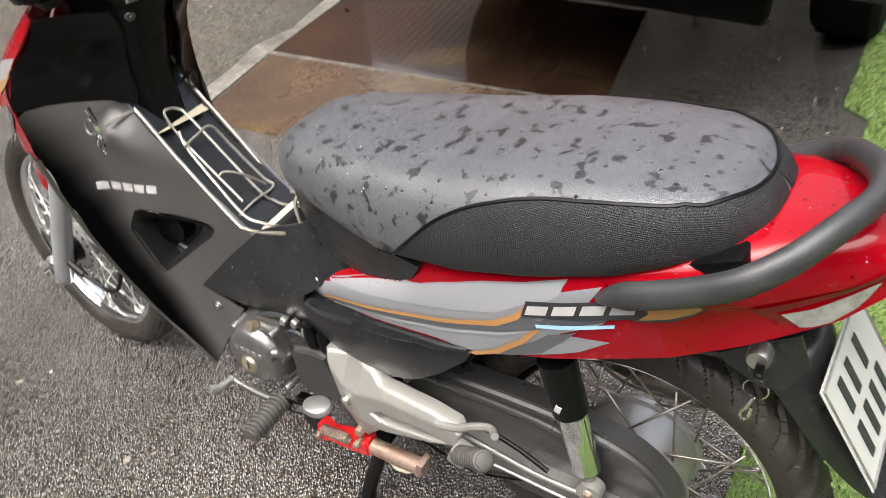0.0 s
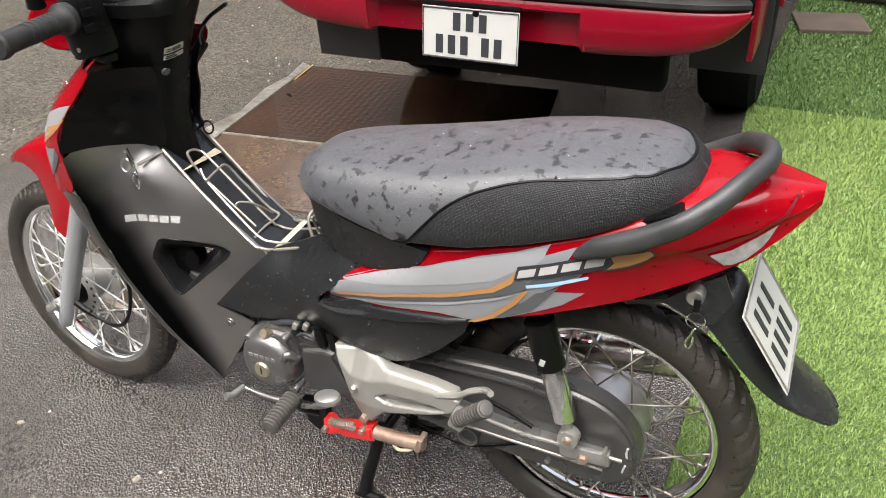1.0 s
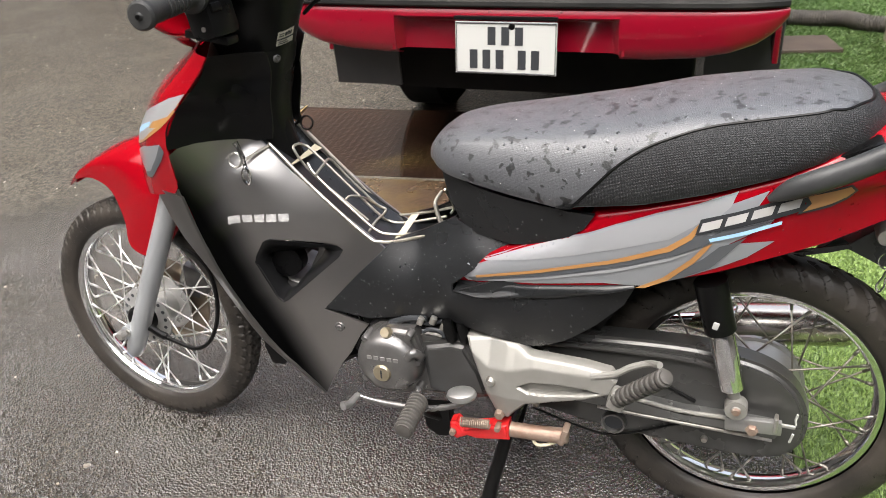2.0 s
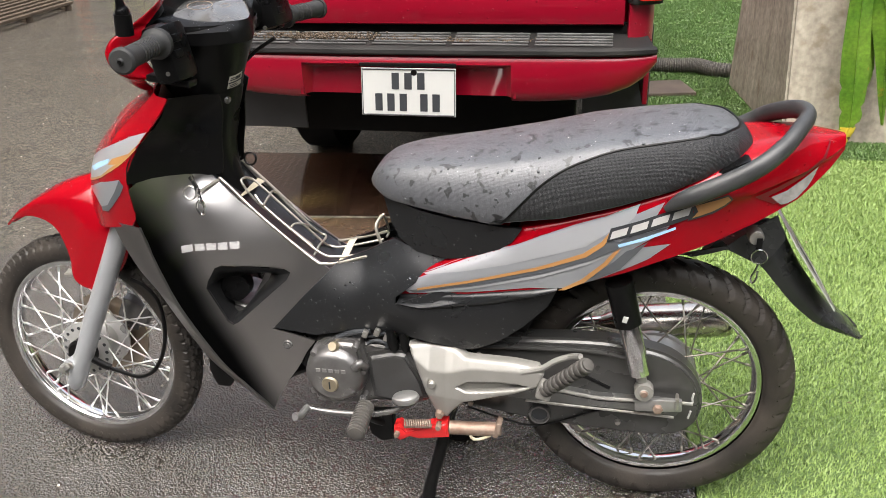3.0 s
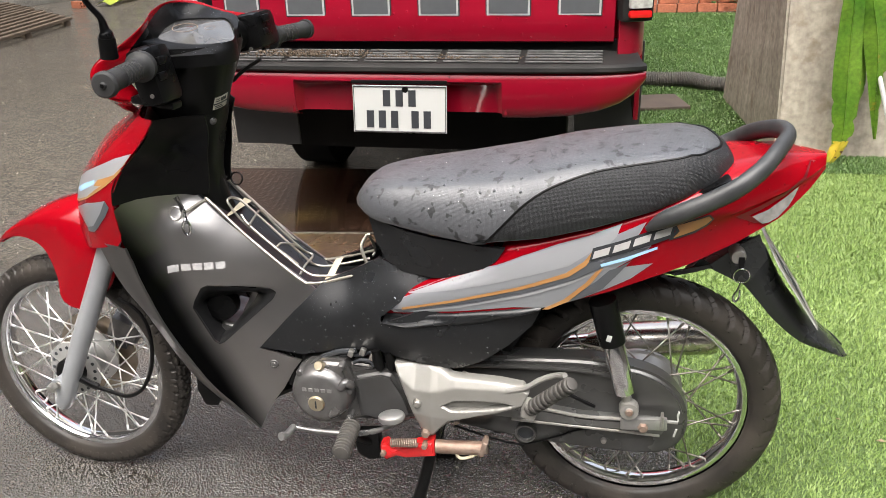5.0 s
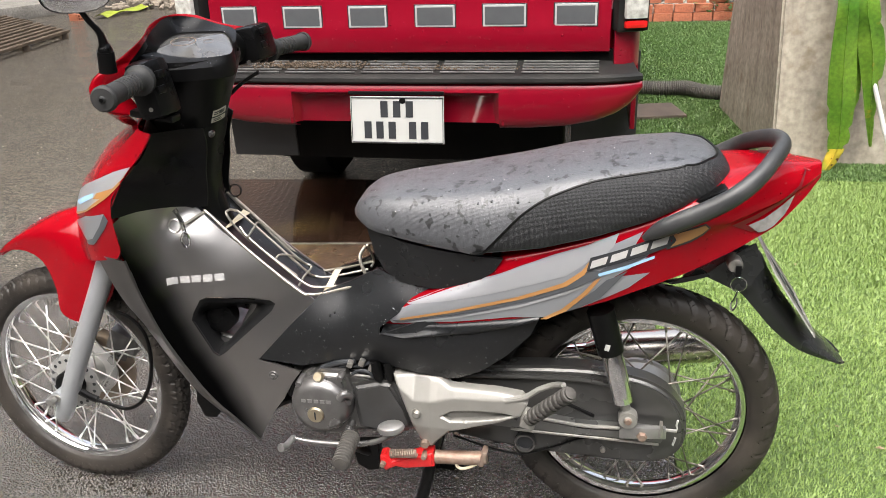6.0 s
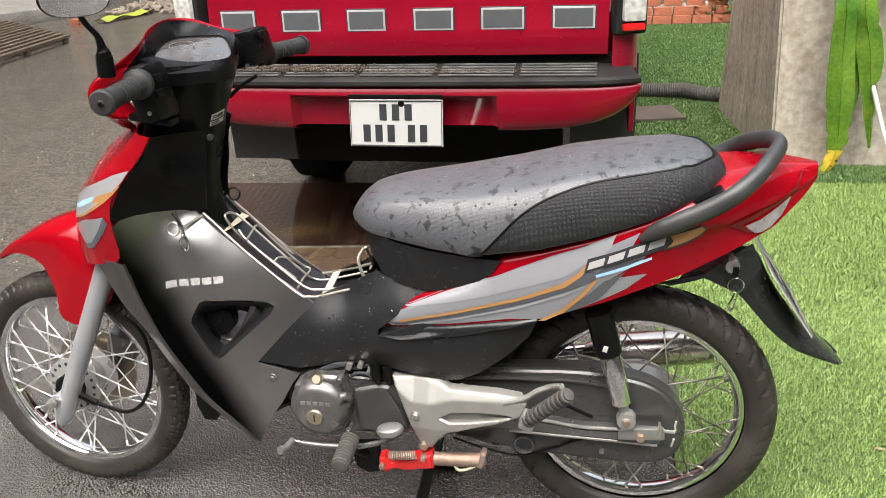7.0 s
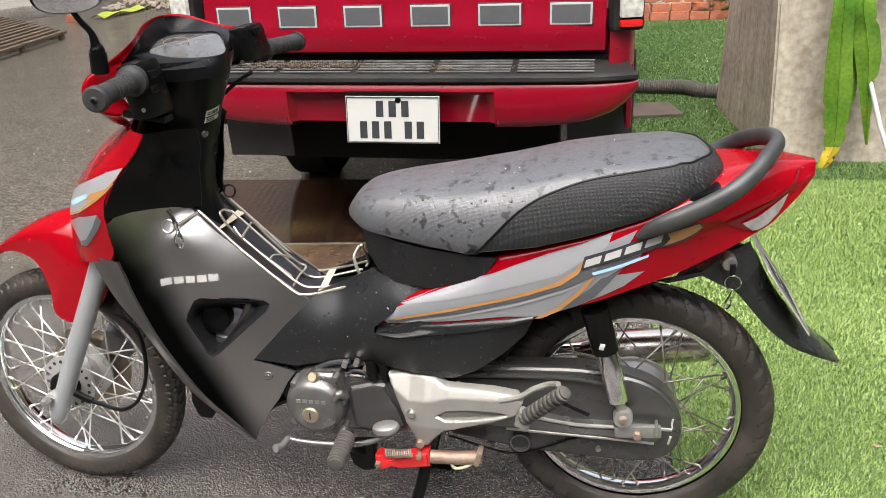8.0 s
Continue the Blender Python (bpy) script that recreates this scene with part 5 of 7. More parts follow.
bm = block((-0.205, -0.02, 0.485), (0.03, 0.02, 0.09), 0.005, (0, 30, 0))
block((-0.19, -0.03, 0.45), (0.05, 0.03, 0.03), 0.006, (0, 10, 0), bm)
part("carburettor_linkage", bm, ALLOY, bike)

# steering stem cover, between the handlebar and the leg shield
rows = []
for z, xf, xr, w in ((0.68, -0.50, -0.245, 0.045), (0.73, -0.48, -0.262, 0.056), (0.78, -0.45, -0.266, 0.066), (0.83, -0.42, -0.256, 0.072), (0.90, -0.385, -0.238, 0.074)):
    rows.append([(xf, 0, z + 0.02), (xf + 0.05, -w * 0.9, z), (xr - 0.05, -w, z), (xr, -w * 0.55, z), (xr + 0.008, 0, z), (xr, w * 0.55, z), (xr - 0.05, w, z), (xf + 0.05, w * 0.9, z)])
part("stem_cover", loft(rows, 16, 40, True), BLACK, bike, "black plastic stem cover")
rows = []
for x, z in ((-0.300, 0.755), (-0.225, 0.672), (-0.135, 0.598), (-0.06, 0.548), (-0.03, 0.538), (0.03, 0.552), (0.09, 0.60), (0.13, 0.62)):
    rows.append([(x - 0.02, -0.059, z - 0.05), (x, -0.061, z - 0.006), (x, -0.052, z), (x, 0, z - 0.004), (x, 0.052, z), (x, 0.061, z - 0.006), (x - 0.02, 0.059, z - 0.05)])
part("tunnel_cover", loft(rows, 40, 24), DARK_GREY, bike, "black plastic tunnel between shield and seat")

# black lower side covers
low = [(-0.17, 0.419), (-0.098, 0.497), (-0.031, 0.563), (0.027, 0.588), (0.089, 0.623), (0.122, 0.616), (0.166, 0.604), (0.21, 0.606), (0.265, 0.62), (0.319, 0.652), (0.276, 0.604), (0.165, 0.573), (0.1, 0.518), (0.1, 0.505), (0.187, 0.543), (0.299, 0.567), (0.364, 0.58), (0.427, 0.586), (0.399, 0.525), (0.355, 0.48), (0.3, 0.437), (0.257, 0.414), (0.231, 0.41), (0.191, 0.416), (0.15, 0.423), (0.079, 0.432), (-0.007, 0.423), (-0.082, 0.404)]
lowc = [(-0.165, -0.104, 0.42), (-0.1, -0.094, 0.49), (-0.03, -0.068, 0.562), (0.02, -0.07, 0.565), (0.091, -0.078, 0.607), (0.202, -0.097, 0.61), (0.303, -0.123, 0.638), (0.101, -0.122, 0.518), (0.303, -0.137, 0.549), (0.427, -0.13, 0.571), (0.243, -0.122, 0.419), (0.352, -0.134, 0.491), (-0.08, -0.098, 0.41), (0.081, -0.107, 0.442), (-0.02, -0.107, 0.488), (0.05, -0.098, 0.542), (0.152, -0.114, 0.574), (0.202, -0.139, 0.482), (0.303, -0.145, 0.515), (0.101, -0.127, 0.483)]
low_y = spread(lowc)
bm = panel(low, low_y, 0.006, 0.015, rounds=6)
side_cover = part("lower_side_cover", mirrored(bm), DARK_GREY, bike, "black plastic lower side cover beaded with rain")
rain(side_cover, 900, 0.0005, 0.0013, 6, lambda p, n: n.y < 0 and p.y < 0)

# red tail body
top_z = table([(0.096, 0.522), (0.132, 0.556), (0.167, 0.582), (0.267, 0.625), (0.325, 0.656), (0.347, 0.691), (0.421, 0.712), (0.519, 0.741), (0.612, 0.775), (0.678, 0.805), (0.749, 0.832), (0.83, 0.842), (0.905, 0.834)])
bot_z = table([(0.098, 0.518), (0.269, 0.548), (0.429, 0.578), (0.529, 0.612), (0.624, 0.652), (0.697, 0.685), (0.788, 0.725), (0.829, 0.744), (0.864, 0.776), (0.905, 0.818)])
half_w = table([(0.095, 0.105), (0.15, 0.123), (0.25, 0.141), (0.4, 0.154), (0.55, 0.154), (0.68, 0.144), (0.75, 0.12), (0.82, 0.082), (0.88, 0.045), (0.905, 0.018)])


def tail_section(x):
    w, a, b = half_w(x), bot_z(x), top_z(x)
    k = min(1.0, max(0.0, (x - 0.66) / 0.08))
    return [(-0.97 * w, a), (-(0.99 - 0.05 * k) * w, a + (b - a) * 0.25), (-(1.0 - 0.055 * k) * w, a + (b - a) * (0.5 - 0.06 * k)), (-(0.985 + 0.02 * k) * w, a + (b - a) * (0.8 - 0.28 * k)), (-0.90 * w, b - 0.012 * k), (-0.6 * w, b + 0.006), (0, b + 0.008)]


tail_skin = stations((0.095, 0.905), tail_section, 90, 40)
tail = part("tail_body", tail_skin.copy(), RED, bike, "glossy red tail body with silver and orange graphics")
# rolled upper edge of the side cover, under the tail
rows = []
for i in range(40):
    x = 0.104 + 0.312 * i / 39
    f, w, b = min(1.0, i / 6, (39 - i) / 5), half_w(x), bot_z(x)
    inner = min(low_y(x, b - 0.024), -0.5 * w)
    rows.append([(x, -0.95 * w, b + 0.002), (x, -0.97 * w - 0.002 - 0.003 * f, b - 0.001), (x, -0.97 * w - 0.002 - 0.007 * f, b - 0.006 - 0.004 * f), (x, inner - 0.001 - 0.005 * f, b - 0.010 - 0.008 * f), (x, inner + 0.003, b - 0.012 - 0.014 * f)])
for flip in (False, True):
    bm = loft(rows, 60, 14)
    part("cover_lip", flipped(bm) if flip else bm, DARK_GREY, side_cover, "rolled glossy upper edge")
L1, L2, L3, L4 = (onto(tail_skin, d) for d in (0.0012, 0.0020, 0.0028, 0.0036))
decal("decal", [(0.109, 0.539), (0.128, 0.561), (0.18, 0.587), (0.246, 0.618), (0.326, 0.652), (0.382, 0.679), (0.442, 0.704), (0.5, 0.724), (0.554, 0.748), (0.549, 0.735), (0.548, 0.73), (0.595, 0.753), (0.583, 0.73), (0.612, 0.722), (0.601, 0.703), (0.572, 0.682), (0.548, 0.666), (0.611, 0.676), (0.575, 0.645), (0.533, 0.622), (0.488, 0.599), (0.431, 0.577), (0.365, 0.572), (0.279, 0.555), (0.202, 0.542), (0.127, 0.527)], L1, SILVER, tail, "silver side graphic")
decal("decal", [(0.152, 0.572), (0.246, 0.616), (0.327, 0.65), (0.382, 0.677), (0.442, 0.701), (0.5, 0.722), (0.551, 0.744), (0.546, 0.726), (0.533, 0.711), (0.511, 0.703), (0.497, 0.69), (0.464, 0.665), (0.405, 0.645), (0.322, 0.617), (0.235, 0.593)], L2, WHITE_SILVER, tail, "pale silver highlight graphic")
decal("decal", [(0.127, 0.535), (0.213, 0.562), (0.322, 0.596), (0.406, 0.621), (0.471, 0.65), (0.505, 0.679), (0.523, 0.678), (0.539, 0.689), (0.607, 0.71), (0.571, 0.689), (0.535, 0.678), (0.517, 0.662), (0.476, 0.639), (0.406, 0.613), (0.322, 0.585), (0.213, 0.555), (0.138, 0.531)], L3, STEEL_GREY, tail, "grey sweep graphic")
decal("decal", [(0.431, 0.577), (0.473, 0.602), (0.516, 0.639), (0.536, 0.661), (0.548, 0.666), (0.572, 0.68), (0.527, 0.623), (0.488, 0.6)], L3, STEEL_GREY, tail, "grey sweep graphic")
decal("stripe", [(0.145, 0.544), (0.268, 0.583), (0.374, 0.617), (0.46, 0.652), (0.491, 0.676), (0.506, 0.698), (0.513, 0.705), (0.51, 0.694), (0.496, 0.669), (0.466, 0.645), (0.374, 0.61), (0.268, 0.577), (0.145, 0.539)], L4, ORANGE, tail, "orange pinstripe")
decal("stripe", [(0.418, 0.573), (0.458, 0.597), (0.496, 0.634), (0.513, 0.657), (0.526, 0.667), (0.521, 0.657), (0.503, 0.63), (0.465, 0.592), (0.431, 0.574)], L4, ORANGE, tail, "orange pinstripe")
decal("stripe", [(0.168, 0.54), (0.268, 0.567), (0.375, 0.6), (0.466, 0.634), (0.51, 0.654), (0.467, 0.629), (0.375, 0.594), (0.268, 0.563), (0.168, 0.537)], L4, WHITE_SILVER, tail, "pale pinstripe")
D5, D6, D7 = (onto(tail_skin, d) for d in (0.0044, 0.0052, 0.0060))
decal("emblem", [(0.500, 0.677), (0.506, 0.703), (0.560, 0.722), (0.612, 0.743), (0.646, 0.756), (0.640, 0.728), (0.606, 0.713), (0.560, 0.696)], D5, INK, tail, "black slanted emblem block")
for i in range(4):
    x, z = 0.5055 + 0.0342 * i, 0.6825 + 0.0133 * i
    decal("emblem_bar", [(x, z), (x + 0.0275, z + 0.0105), (x + 0.0310, z + 0.0255), (x + 0.0035, z + 0.0150)], D6, PALE, tail, "pale emblem bar")
decal("emblem", [(0.634, 0.722), (0.644, 0.740), (0.637, 0.752), (0.672, 0.762), (0.699, 0.769), (0.708, 0.760), (0.698, 0.748), (0.676, 0.736), (0.650, 0.727)], D5, INK, tail, "black edge of an orange emblem")
decal("emblem", [(0.641, 0.727), (0.651, 0.740), (0.645, 0.750), (0.673, 0.759), (0.698, 0.766), (0.704, 0.759), (0.694, 0.750), (0.674, 0.740)], D6, ORANGE, tail, "orange swoosh emblem shape")
decal("emblem", [(0.520, 0.674), (0.570, 0.692), (0.616, 0.711), (0.616, 0.706), (0.571, 0.686), (0.522, 0.669)], D7, BLUE, tail, "pale blue line of small bars")
rain(tail, 1000, 0.0006, 0.0016, 5, lambda p, n: p.y < 0.06)
# creases and lens of the tail
decal("winker_lens", [(0.775, 0.754), (0.802, 0.762), (0.832, 0.781), (0.855, 0.798), (0.848, 0.779), (0.84, 0.764), (0.822, 0.746), (0.807, 0.739), (0.795, 0.738)], onto(tail_skin, 0.004), LENS, tail, "clear rear winker lens")
# Flat dark red band; the crease's shade is put into its colour.
decal("tail_crease", [(0.746, 0.758), (0.759, 0.762), (0.784, 0.77), (0.828, 0.79), (0.86, 0.814), (0.875, 0.847), (0.874, 0.839), (0.865, 0.81), (0.831, 0.784), (0.791, 0.764), (0.77, 0.756), (0.792, 0.741), (0.781, 0.741), (0.753, 0.754)], L3, material("crease_shade_red", (0.12, 0.004, 0.006), 0.4), tail, "dark band for the seam and shaded crease round the lens")
tail_skin.free()

# seat
crown_z = table([(0.040, 0.735), (0.055, 0.762), (0.08, 0.780), (0.12, 0.791), (0.157, 0.798), (0.254, 0.812), (0.368, 0.832), (0.468, 0.855), (0.556, 0.868), (0.651, 0.876), (0.70, 0.872), (0.735, 0.852), (0.758, 0.815)])
foot_z = table([(0.041, 0.729), (0.063, 0.726), (0.085, 0.718), (0.175, 0.709), (0.292, 0.698), (0.313, 0.702), (0.422, 0.719), (0.519, 0.745), (0.611, 0.775), (0.668, 0.799), (0.733, 0.809), (0.758, 0.808)])
seat_w = table([(0.04, 0.03), (0.05, 0.058), (0.07, 0.086), (0.1, 0.107), (0.15, 0.124), (0.22, 0.142), (0.3, 0.158), (0.4, 0.164), (0.5, 0.162), (0.6, 0.153), (0.66, 0.138), (0.71, 0.104), (0.74, 0.066), (0.758, 0.015)])


def seat_section(x):
    w, a, b = seat_w(x), foot_z(x), crown_z(x)
    h = b - a
    return [(-w * 0.97, a), (-w, a + 0.16 * h), (-w * 0.985, a + 0.45 * h), (-w * 0.90, a + 0.74 * h), (-w * 0.74, a + 0.90 * h), (-w * 0.4, a + 0.98 * h), (0, b)]


seat_skin = stations((0.040, 0.758), seat_section, 80, 48, 0.84)
seat = part("seat", seat_skin.copy(), VINYL, bike, "wet black vinyl dual seat with water marks")
rain(seat, 1500, 0.0005, 0.0015, 7, lambda p, n: n.z > -0.1 and p.x < 0.62 and p.y < 0.07)
pipe = [(0.309, -0.158, 0.697), (0.341, -0.159, 0.734), (0.38, -0.157, 0.776), (0.418, -0.153, 0.804), (0.465, -0.146, 0.825), (0.511, -0.141, 0.839), (0.586, -0.132, 0.852), (0.651, -0.118, 0.861), (0.693, -0.099, 0.871), (0.711, -0.071, 0.877)]
line = smooth_line(pipe, 60)
tr = BVHTree.FromBMesh(seat_skin)
xs_, zs_ = [p.x for p in line], [p.z for p in line]


def side_of(x, z, out):
    hit = tr.ray_cast(Vector((x, -2, z)), Vector((0, 1, 0)))
    if hit[0] is None:
        return tr.find_nearest(Vector((x, -0.05, z)))[0]
    return hit[0] + hit[1] * (out if hit[1].y < 0 else -out)


def seam_z(x):
    return float(np.interp(x, xs_, zs_))


def seam_point(u):
    """The seam: along the side by x, then round the back of the seat to its middle."""
    if u < 0.8:
        x = xs_[0] + (0.662 - xs_[0]) * u / 0.8
        return side_of(x, seam_z(x), 0.001), x
    a = (u - 0.8) / 0.2 * math.pi / 2
    p, x = side_of(0.662, seam_z(0.662), 0.001), 0.662 + 0.062 * math.sin(a)
    y = p.y * math.cos(a) * (1 - 0.12 * math.sin(a))
    hit = tr.ray_cast(Vector((x, y, 2)), Vector((0, 0, -1)))
    return hit[0] + Vector((0, 0, 0.001)), x


rows = []
for i in range(90):
    u = i / 89
    top, x = seam_point(u)
    if u < 0.8:
        x2 = x
    else:
        x2 = 0.662 + (0.757 - 0.662) * math.sin((u - 0.8) / 0.2 * math.pi / 2)
    foot = side_of(x2, foot_z(x2) + 0.003, 0.001)
    row = []
    for j in range(14):
        p = foot + (top - foot) * (j / 13)
        near = tr.find_nearest(p + Vector((0.02 if u > 0.8 else 0, -0.02 * (1 - max(0, u - 0.8) * 5), 0)) * math.sin(math.pi * j / 13))
        row.append(near[0] + near[1] * (0.0015 if near[1].dot(p - Vector((0.5, 0, 0.77))) > 0 else -0.0015))
    rows.append(row)
part("side_panel", mirrored(sheet(rows), 0.845), FABRIC, seat, "woven black side panel of the seat")
part("piping", mirrored(tube([seam_point(i / 99)[0] for i in range(100)], 0.0026, 6), 0.845), BLACK, seat, "raised black seam piping")
seat_skin.free()
base = [(0.074, 0.719), (0.08, 0.696), (0.09, 0.662), (0.11, 0.629), (0.141, 0.61), (0.209, 0.607), (0.265, 0.619), (0.306, 0.641), (0.332, 0.661), (0.349, 0.689), (0.308, 0.689), (0.21, 0.696), (0.145, 0.703)]
part("seat_base", mirrored(panel(base, spread([(0.07, -0.072, 0.71), (0.1, -0.083, 0.62), (0.2, -0.112, 0.6), (0.33, -0.145, 0.68), (0.2, -0.126, 0.70), (0.12, -0.099, 0.70)]), 0.01, 0.03)), DARK_GREY, seat, "black plastic seat base")
rows = [[(0.07 + 0.012 * i, y * (0.070 + 0.002 * i), 0.725 - 0.03 * i) for y in (-1, -0.5, 0, 0.5, 1)] for i in range(5)]
part("seat_nose", sheet([[(p[0] - 0.012 * (1 - abs(p[1]) / 0.08), p[1], p[2]) for p in r] for r in rows]), DARK_GREY, seat)

# grab rail
rail = [(0.595, -0.158, 0.744), (0.617, -0.165, 0.762), (0.655, -0.17, 0.783), (0.698, -0.17, 0.805), (0.74, -0.165, 0.83), (0.777, -0.14, 0.855), (0.807, -0.098, 0.877), (0.827, -0.05, 0.884), (0.826, -0.01, 0.884), (0.812, 0.03, 0.875), (0.789, 0.08, 0.854), (0.766, 0.11, 0.832)]
whole = [Vector(p) for p in rail] + [Vector((0.70, 0.128, 0.79)), Vector((0.65, 0.13, 0.765)), Vector((0.60, 0.128, 0.735))]
bm = bmesh.new()
rings = []
pts = smooth_line(whole, 90)
for i, p in enumerate(pts):
    way = (pts[min(i + 1, 89)] - pts[max(i - 1, 0)]).normalized()
    out = way.cross(Vector((0, 0, 1))).normalized()
    up = out.cross(way)
    e = min(1.0, 0.32 + min(i, 89 - i) / 13)
    rings.append([bm.verts.new(p + e * (0.0135 * math.cos(t) * out + 0.0168 * math.sin(t) * up)) for t in (2 * math.pi * j / 14 for j in range(14))])
for a, b in zip(rings, rings[1:]):
    for j in range(14):
        bm.faces.new((a[j], a[(j + 1) % 14], b[(j + 1) % 14], b[j]))
bm.faces.new(rings[0]), bm.faces.new(rings[-1])
bmesh.ops.recalc_face_normals(bm, faces=bm.faces)
part("grab_rail", bm, material("rail_rubber", (0.022, 0.023, 0.024), 0.45, 0, 0, (0.05, 0.05, 0.05), 30, 0.6, bump=0.2, bump_scale=500), bike, "matt dark grey grab rail")
part("rail_bracket", block((0.705, -0.10, 0.80), (0.07, 0.06, 0.03), 0.006, (0, -25, 0)), BLACK, bike)
part("rail_bolt", lathe([(0, -0.010), (0.005, -0.010), (0.0065, -0.007), (0.0065, 0), (0.009, 0), (0.009, 0.003), (0, 0.003)], (0.708, -0.118, 0.806), (0, 0.9, -0.3), 12), BOLT, bike)

# rear mudguard and plate
lower = [(0.632, -0.062, 0.616), (0.722, -0.062, 0.632), (0.776, -0.062, 0.609), (0.811, -0.062, 0.573), (0.847, -0.062, 0.532), (0.894, -0.062, 0.493), (0.935, -0.062, 0.476), (0.976, -0.045, 0.456), (0.994, -0.020, 0.445)]
upper = [(0.689, 0.000, 0.622), (0.769, 0.000, 0.651), (0.816, 0.000, 0.666), (0.842, 0.000, 0.626), (0.872, 0.000, 0.577), (0.914, 0.000, 0.525), (0.951, 0.000, 0.488), (0.988, 0.000, 0.454), (1.001, 0.000, 0.439)]
rows = []
for a, b in zip(lower, upper):
    a, b = Vector(a), Vector(b)
    s1 = a * 0.45 + b * 0.55
    s1.y = a.y
    s2 = a * 0.12 + b * 0.88
    s2.y = a.y * 0.55
    half = [a, s1, s2, b]
    rows.append(half + [Vector((p.x, -p.y, p.z)) for p in reversed(half[:-1])])
flap = part("rear_mudguard", thicken(loft(rows, 40, 24), 0.004), WEATHERED, bike, "black plastic rear mudguard flap")
for flip in (False, True):
    bm = panel([(0.646, 0.626), (0.719, 0.646), (0.768, 0.688), (0.798, 0.709), (0.817, 0.664), (0.792, 0.616), (0.768, 0.615), (0.720, 0.638)], lambda x, z: -0.075, 0.004, 0.05)
    part("mudguard_side", flipped(bm) if flip else bm, WEATHERED, bike)
plate = number_plate((0.874, 0.0, 0.597), 0.195, 0.148, (-34, 0, 90), [(0.03, (-0.05, -0.015, 0.03), 0.045), (-0.03, (-0.055, -0.02, 0.015, 0.05), 0.045)], bike, BOLT, 0.0022)

# seat lock with key ring
part("seat_lock", lathe([(0, -0.012), (0.012, -0.012), (0.014, -0.008), (0.014, 0.02), (0, 0.02)], (0.763, -0.085, 0.672), n=20), BOLT, bike, "round steel seat lock")
ring_at = Vector((0.770, -0.107, 0.641))
part("key", block((0.768, -0.102, 0.662), (0.010, 0.004, 0.026), 0.001), BLACK, bike)
part("key_ring", tube([ring_at + 0.014 * Vector((math.cos(t), 0, math.sin(t))) for t in (2 * math.pi * j / 20 for j in range(20))], 0.0011, 6, closed=True), CHROME, bike)
part("key_clip", tube([(0.770, -0.108, 0.628), (0.766, -0.11, 0.615), (0.760, -0.11, 0.600), (0.764, -0.11, 0.590), (0.770, -0.11, 0.60), (0.770, -0.11, 0.614)], 0.002, 6, 20), CHROME, bike)

# handlebar cover
rows = []
for z, xm, xr, w in ((0.868, -0.335, -0.247, 0.055), (0.88, -0.335, -0.236, 0.068), (0.93, -0.335, -0.222, 0.082), (0.98, -0.335, -0.204, 0.095), (1.02, -0.335, -0.190, 0.104), (1.035, -0.335, -0.189, 0.104)):
    rows.append([(xm, -w * 0.95, z), (xm + 0.05, -w, z), (xr - 0.035, -w * 0.86, z), (xr - 0.006, -w * 0.45, z), (xr, 0, z), (xr - 0.006, w * 0.45, z), (xr - 0.035, w * 0.86, z), (xm + 0.05, w, z), (xm, w * 0.95, z)])
bm = loft(rows, 26, 40)
stem = BVHTree.FromBMesh(bm)
handle = part("handlebar_cover", bm, BLACK, bike, "black plastic rear handlebar cover")
rain(handle, 700, 0.0005, 0.0013, 8)
# instrument hood and glass, sloping to the rider
ringp = []
for j in range(48):
    t = 2 * math.pi * j / 48
    c, s = math.cos(t), math.sin(t)
    ringp.append((abs(c) ** 0.75 * math.copysign(1, c), abs(s) ** 0.75 * math.copysign(1, s)))
hood = [Vector(p) for p in ((-0.340, -0.130, 1.049), (-0.317, -0.100, 1.076), (-0.333, -0.030, 1.093), (-0.340, 0.050, 1.098), (-0.309, 0.090, 1.093), (-0.263, 0.110, 1.076), (-0.223, 0.100, 1.065), (-0.198, 0.030, 1.041), (-0.178, -0.030, 1.022), (-0.212, -0.098, 1.025), (-0.282, -0.108, 1.023), (-0.311, -0.122, 1.033))]
brow = [Vector(p) for p in ((-0.329, -0.100, 1.048), (-0.319, -0.070, 1.069), (-0.330, -0.010, 1.083), (-0.335, 0.055, 1.085), (-0.308, 0.085, 1.082), (-0.262, 0.095, 1.073), (-0.231, 0.090, 1.064), (-0.200, 0.030, 1.046), (-0.179, -0.030, 1.030), (-0.216, -0.082, 1.034), (-0.275, -0.084, 1.036), (-0.310, -0.090, 1.040))]
lens = [Vector(p) for p in ((-0.313, -0.062, 1.049), (-0.316, -0.045, 1.057), (-0.325, 0.000, 1.063), (-0.324, 0.045, 1.067), (-0.301, 0.065, 1.067), (-0.263, 0.070, 1.067), (-0.232, 0.066, 1.066), (-0.204, 0.030, 1.053), (-0.181, -0.030, 1.040), (-0.219, -0.070, 1.039), (-0.258, -0.070, 1.040), (-0.294, -0.066, 1.044))]
skirt = [p + Vector((0, 0, -0.022)) for p in hood]
bm = sheet([smooth_line(r, 60, True) for r in (skirt, hood, brow, lens, [p + Vector((0, 0, -0.004)) for p in lens])], close_v=True)
hood_part = part("instrument_hood", bm, BLACK, handle, "black instrument hood beaded with rain")
rain(hood_part, 260, 0.0005, 0.0013, 11, lambda p, n: n.z > 0.1)
mid = sum(lens, Vector()) / len(lens)
edge_ = smooth_line([p + Vector((0, 0, -0.003)) for p in lens], 60, True)
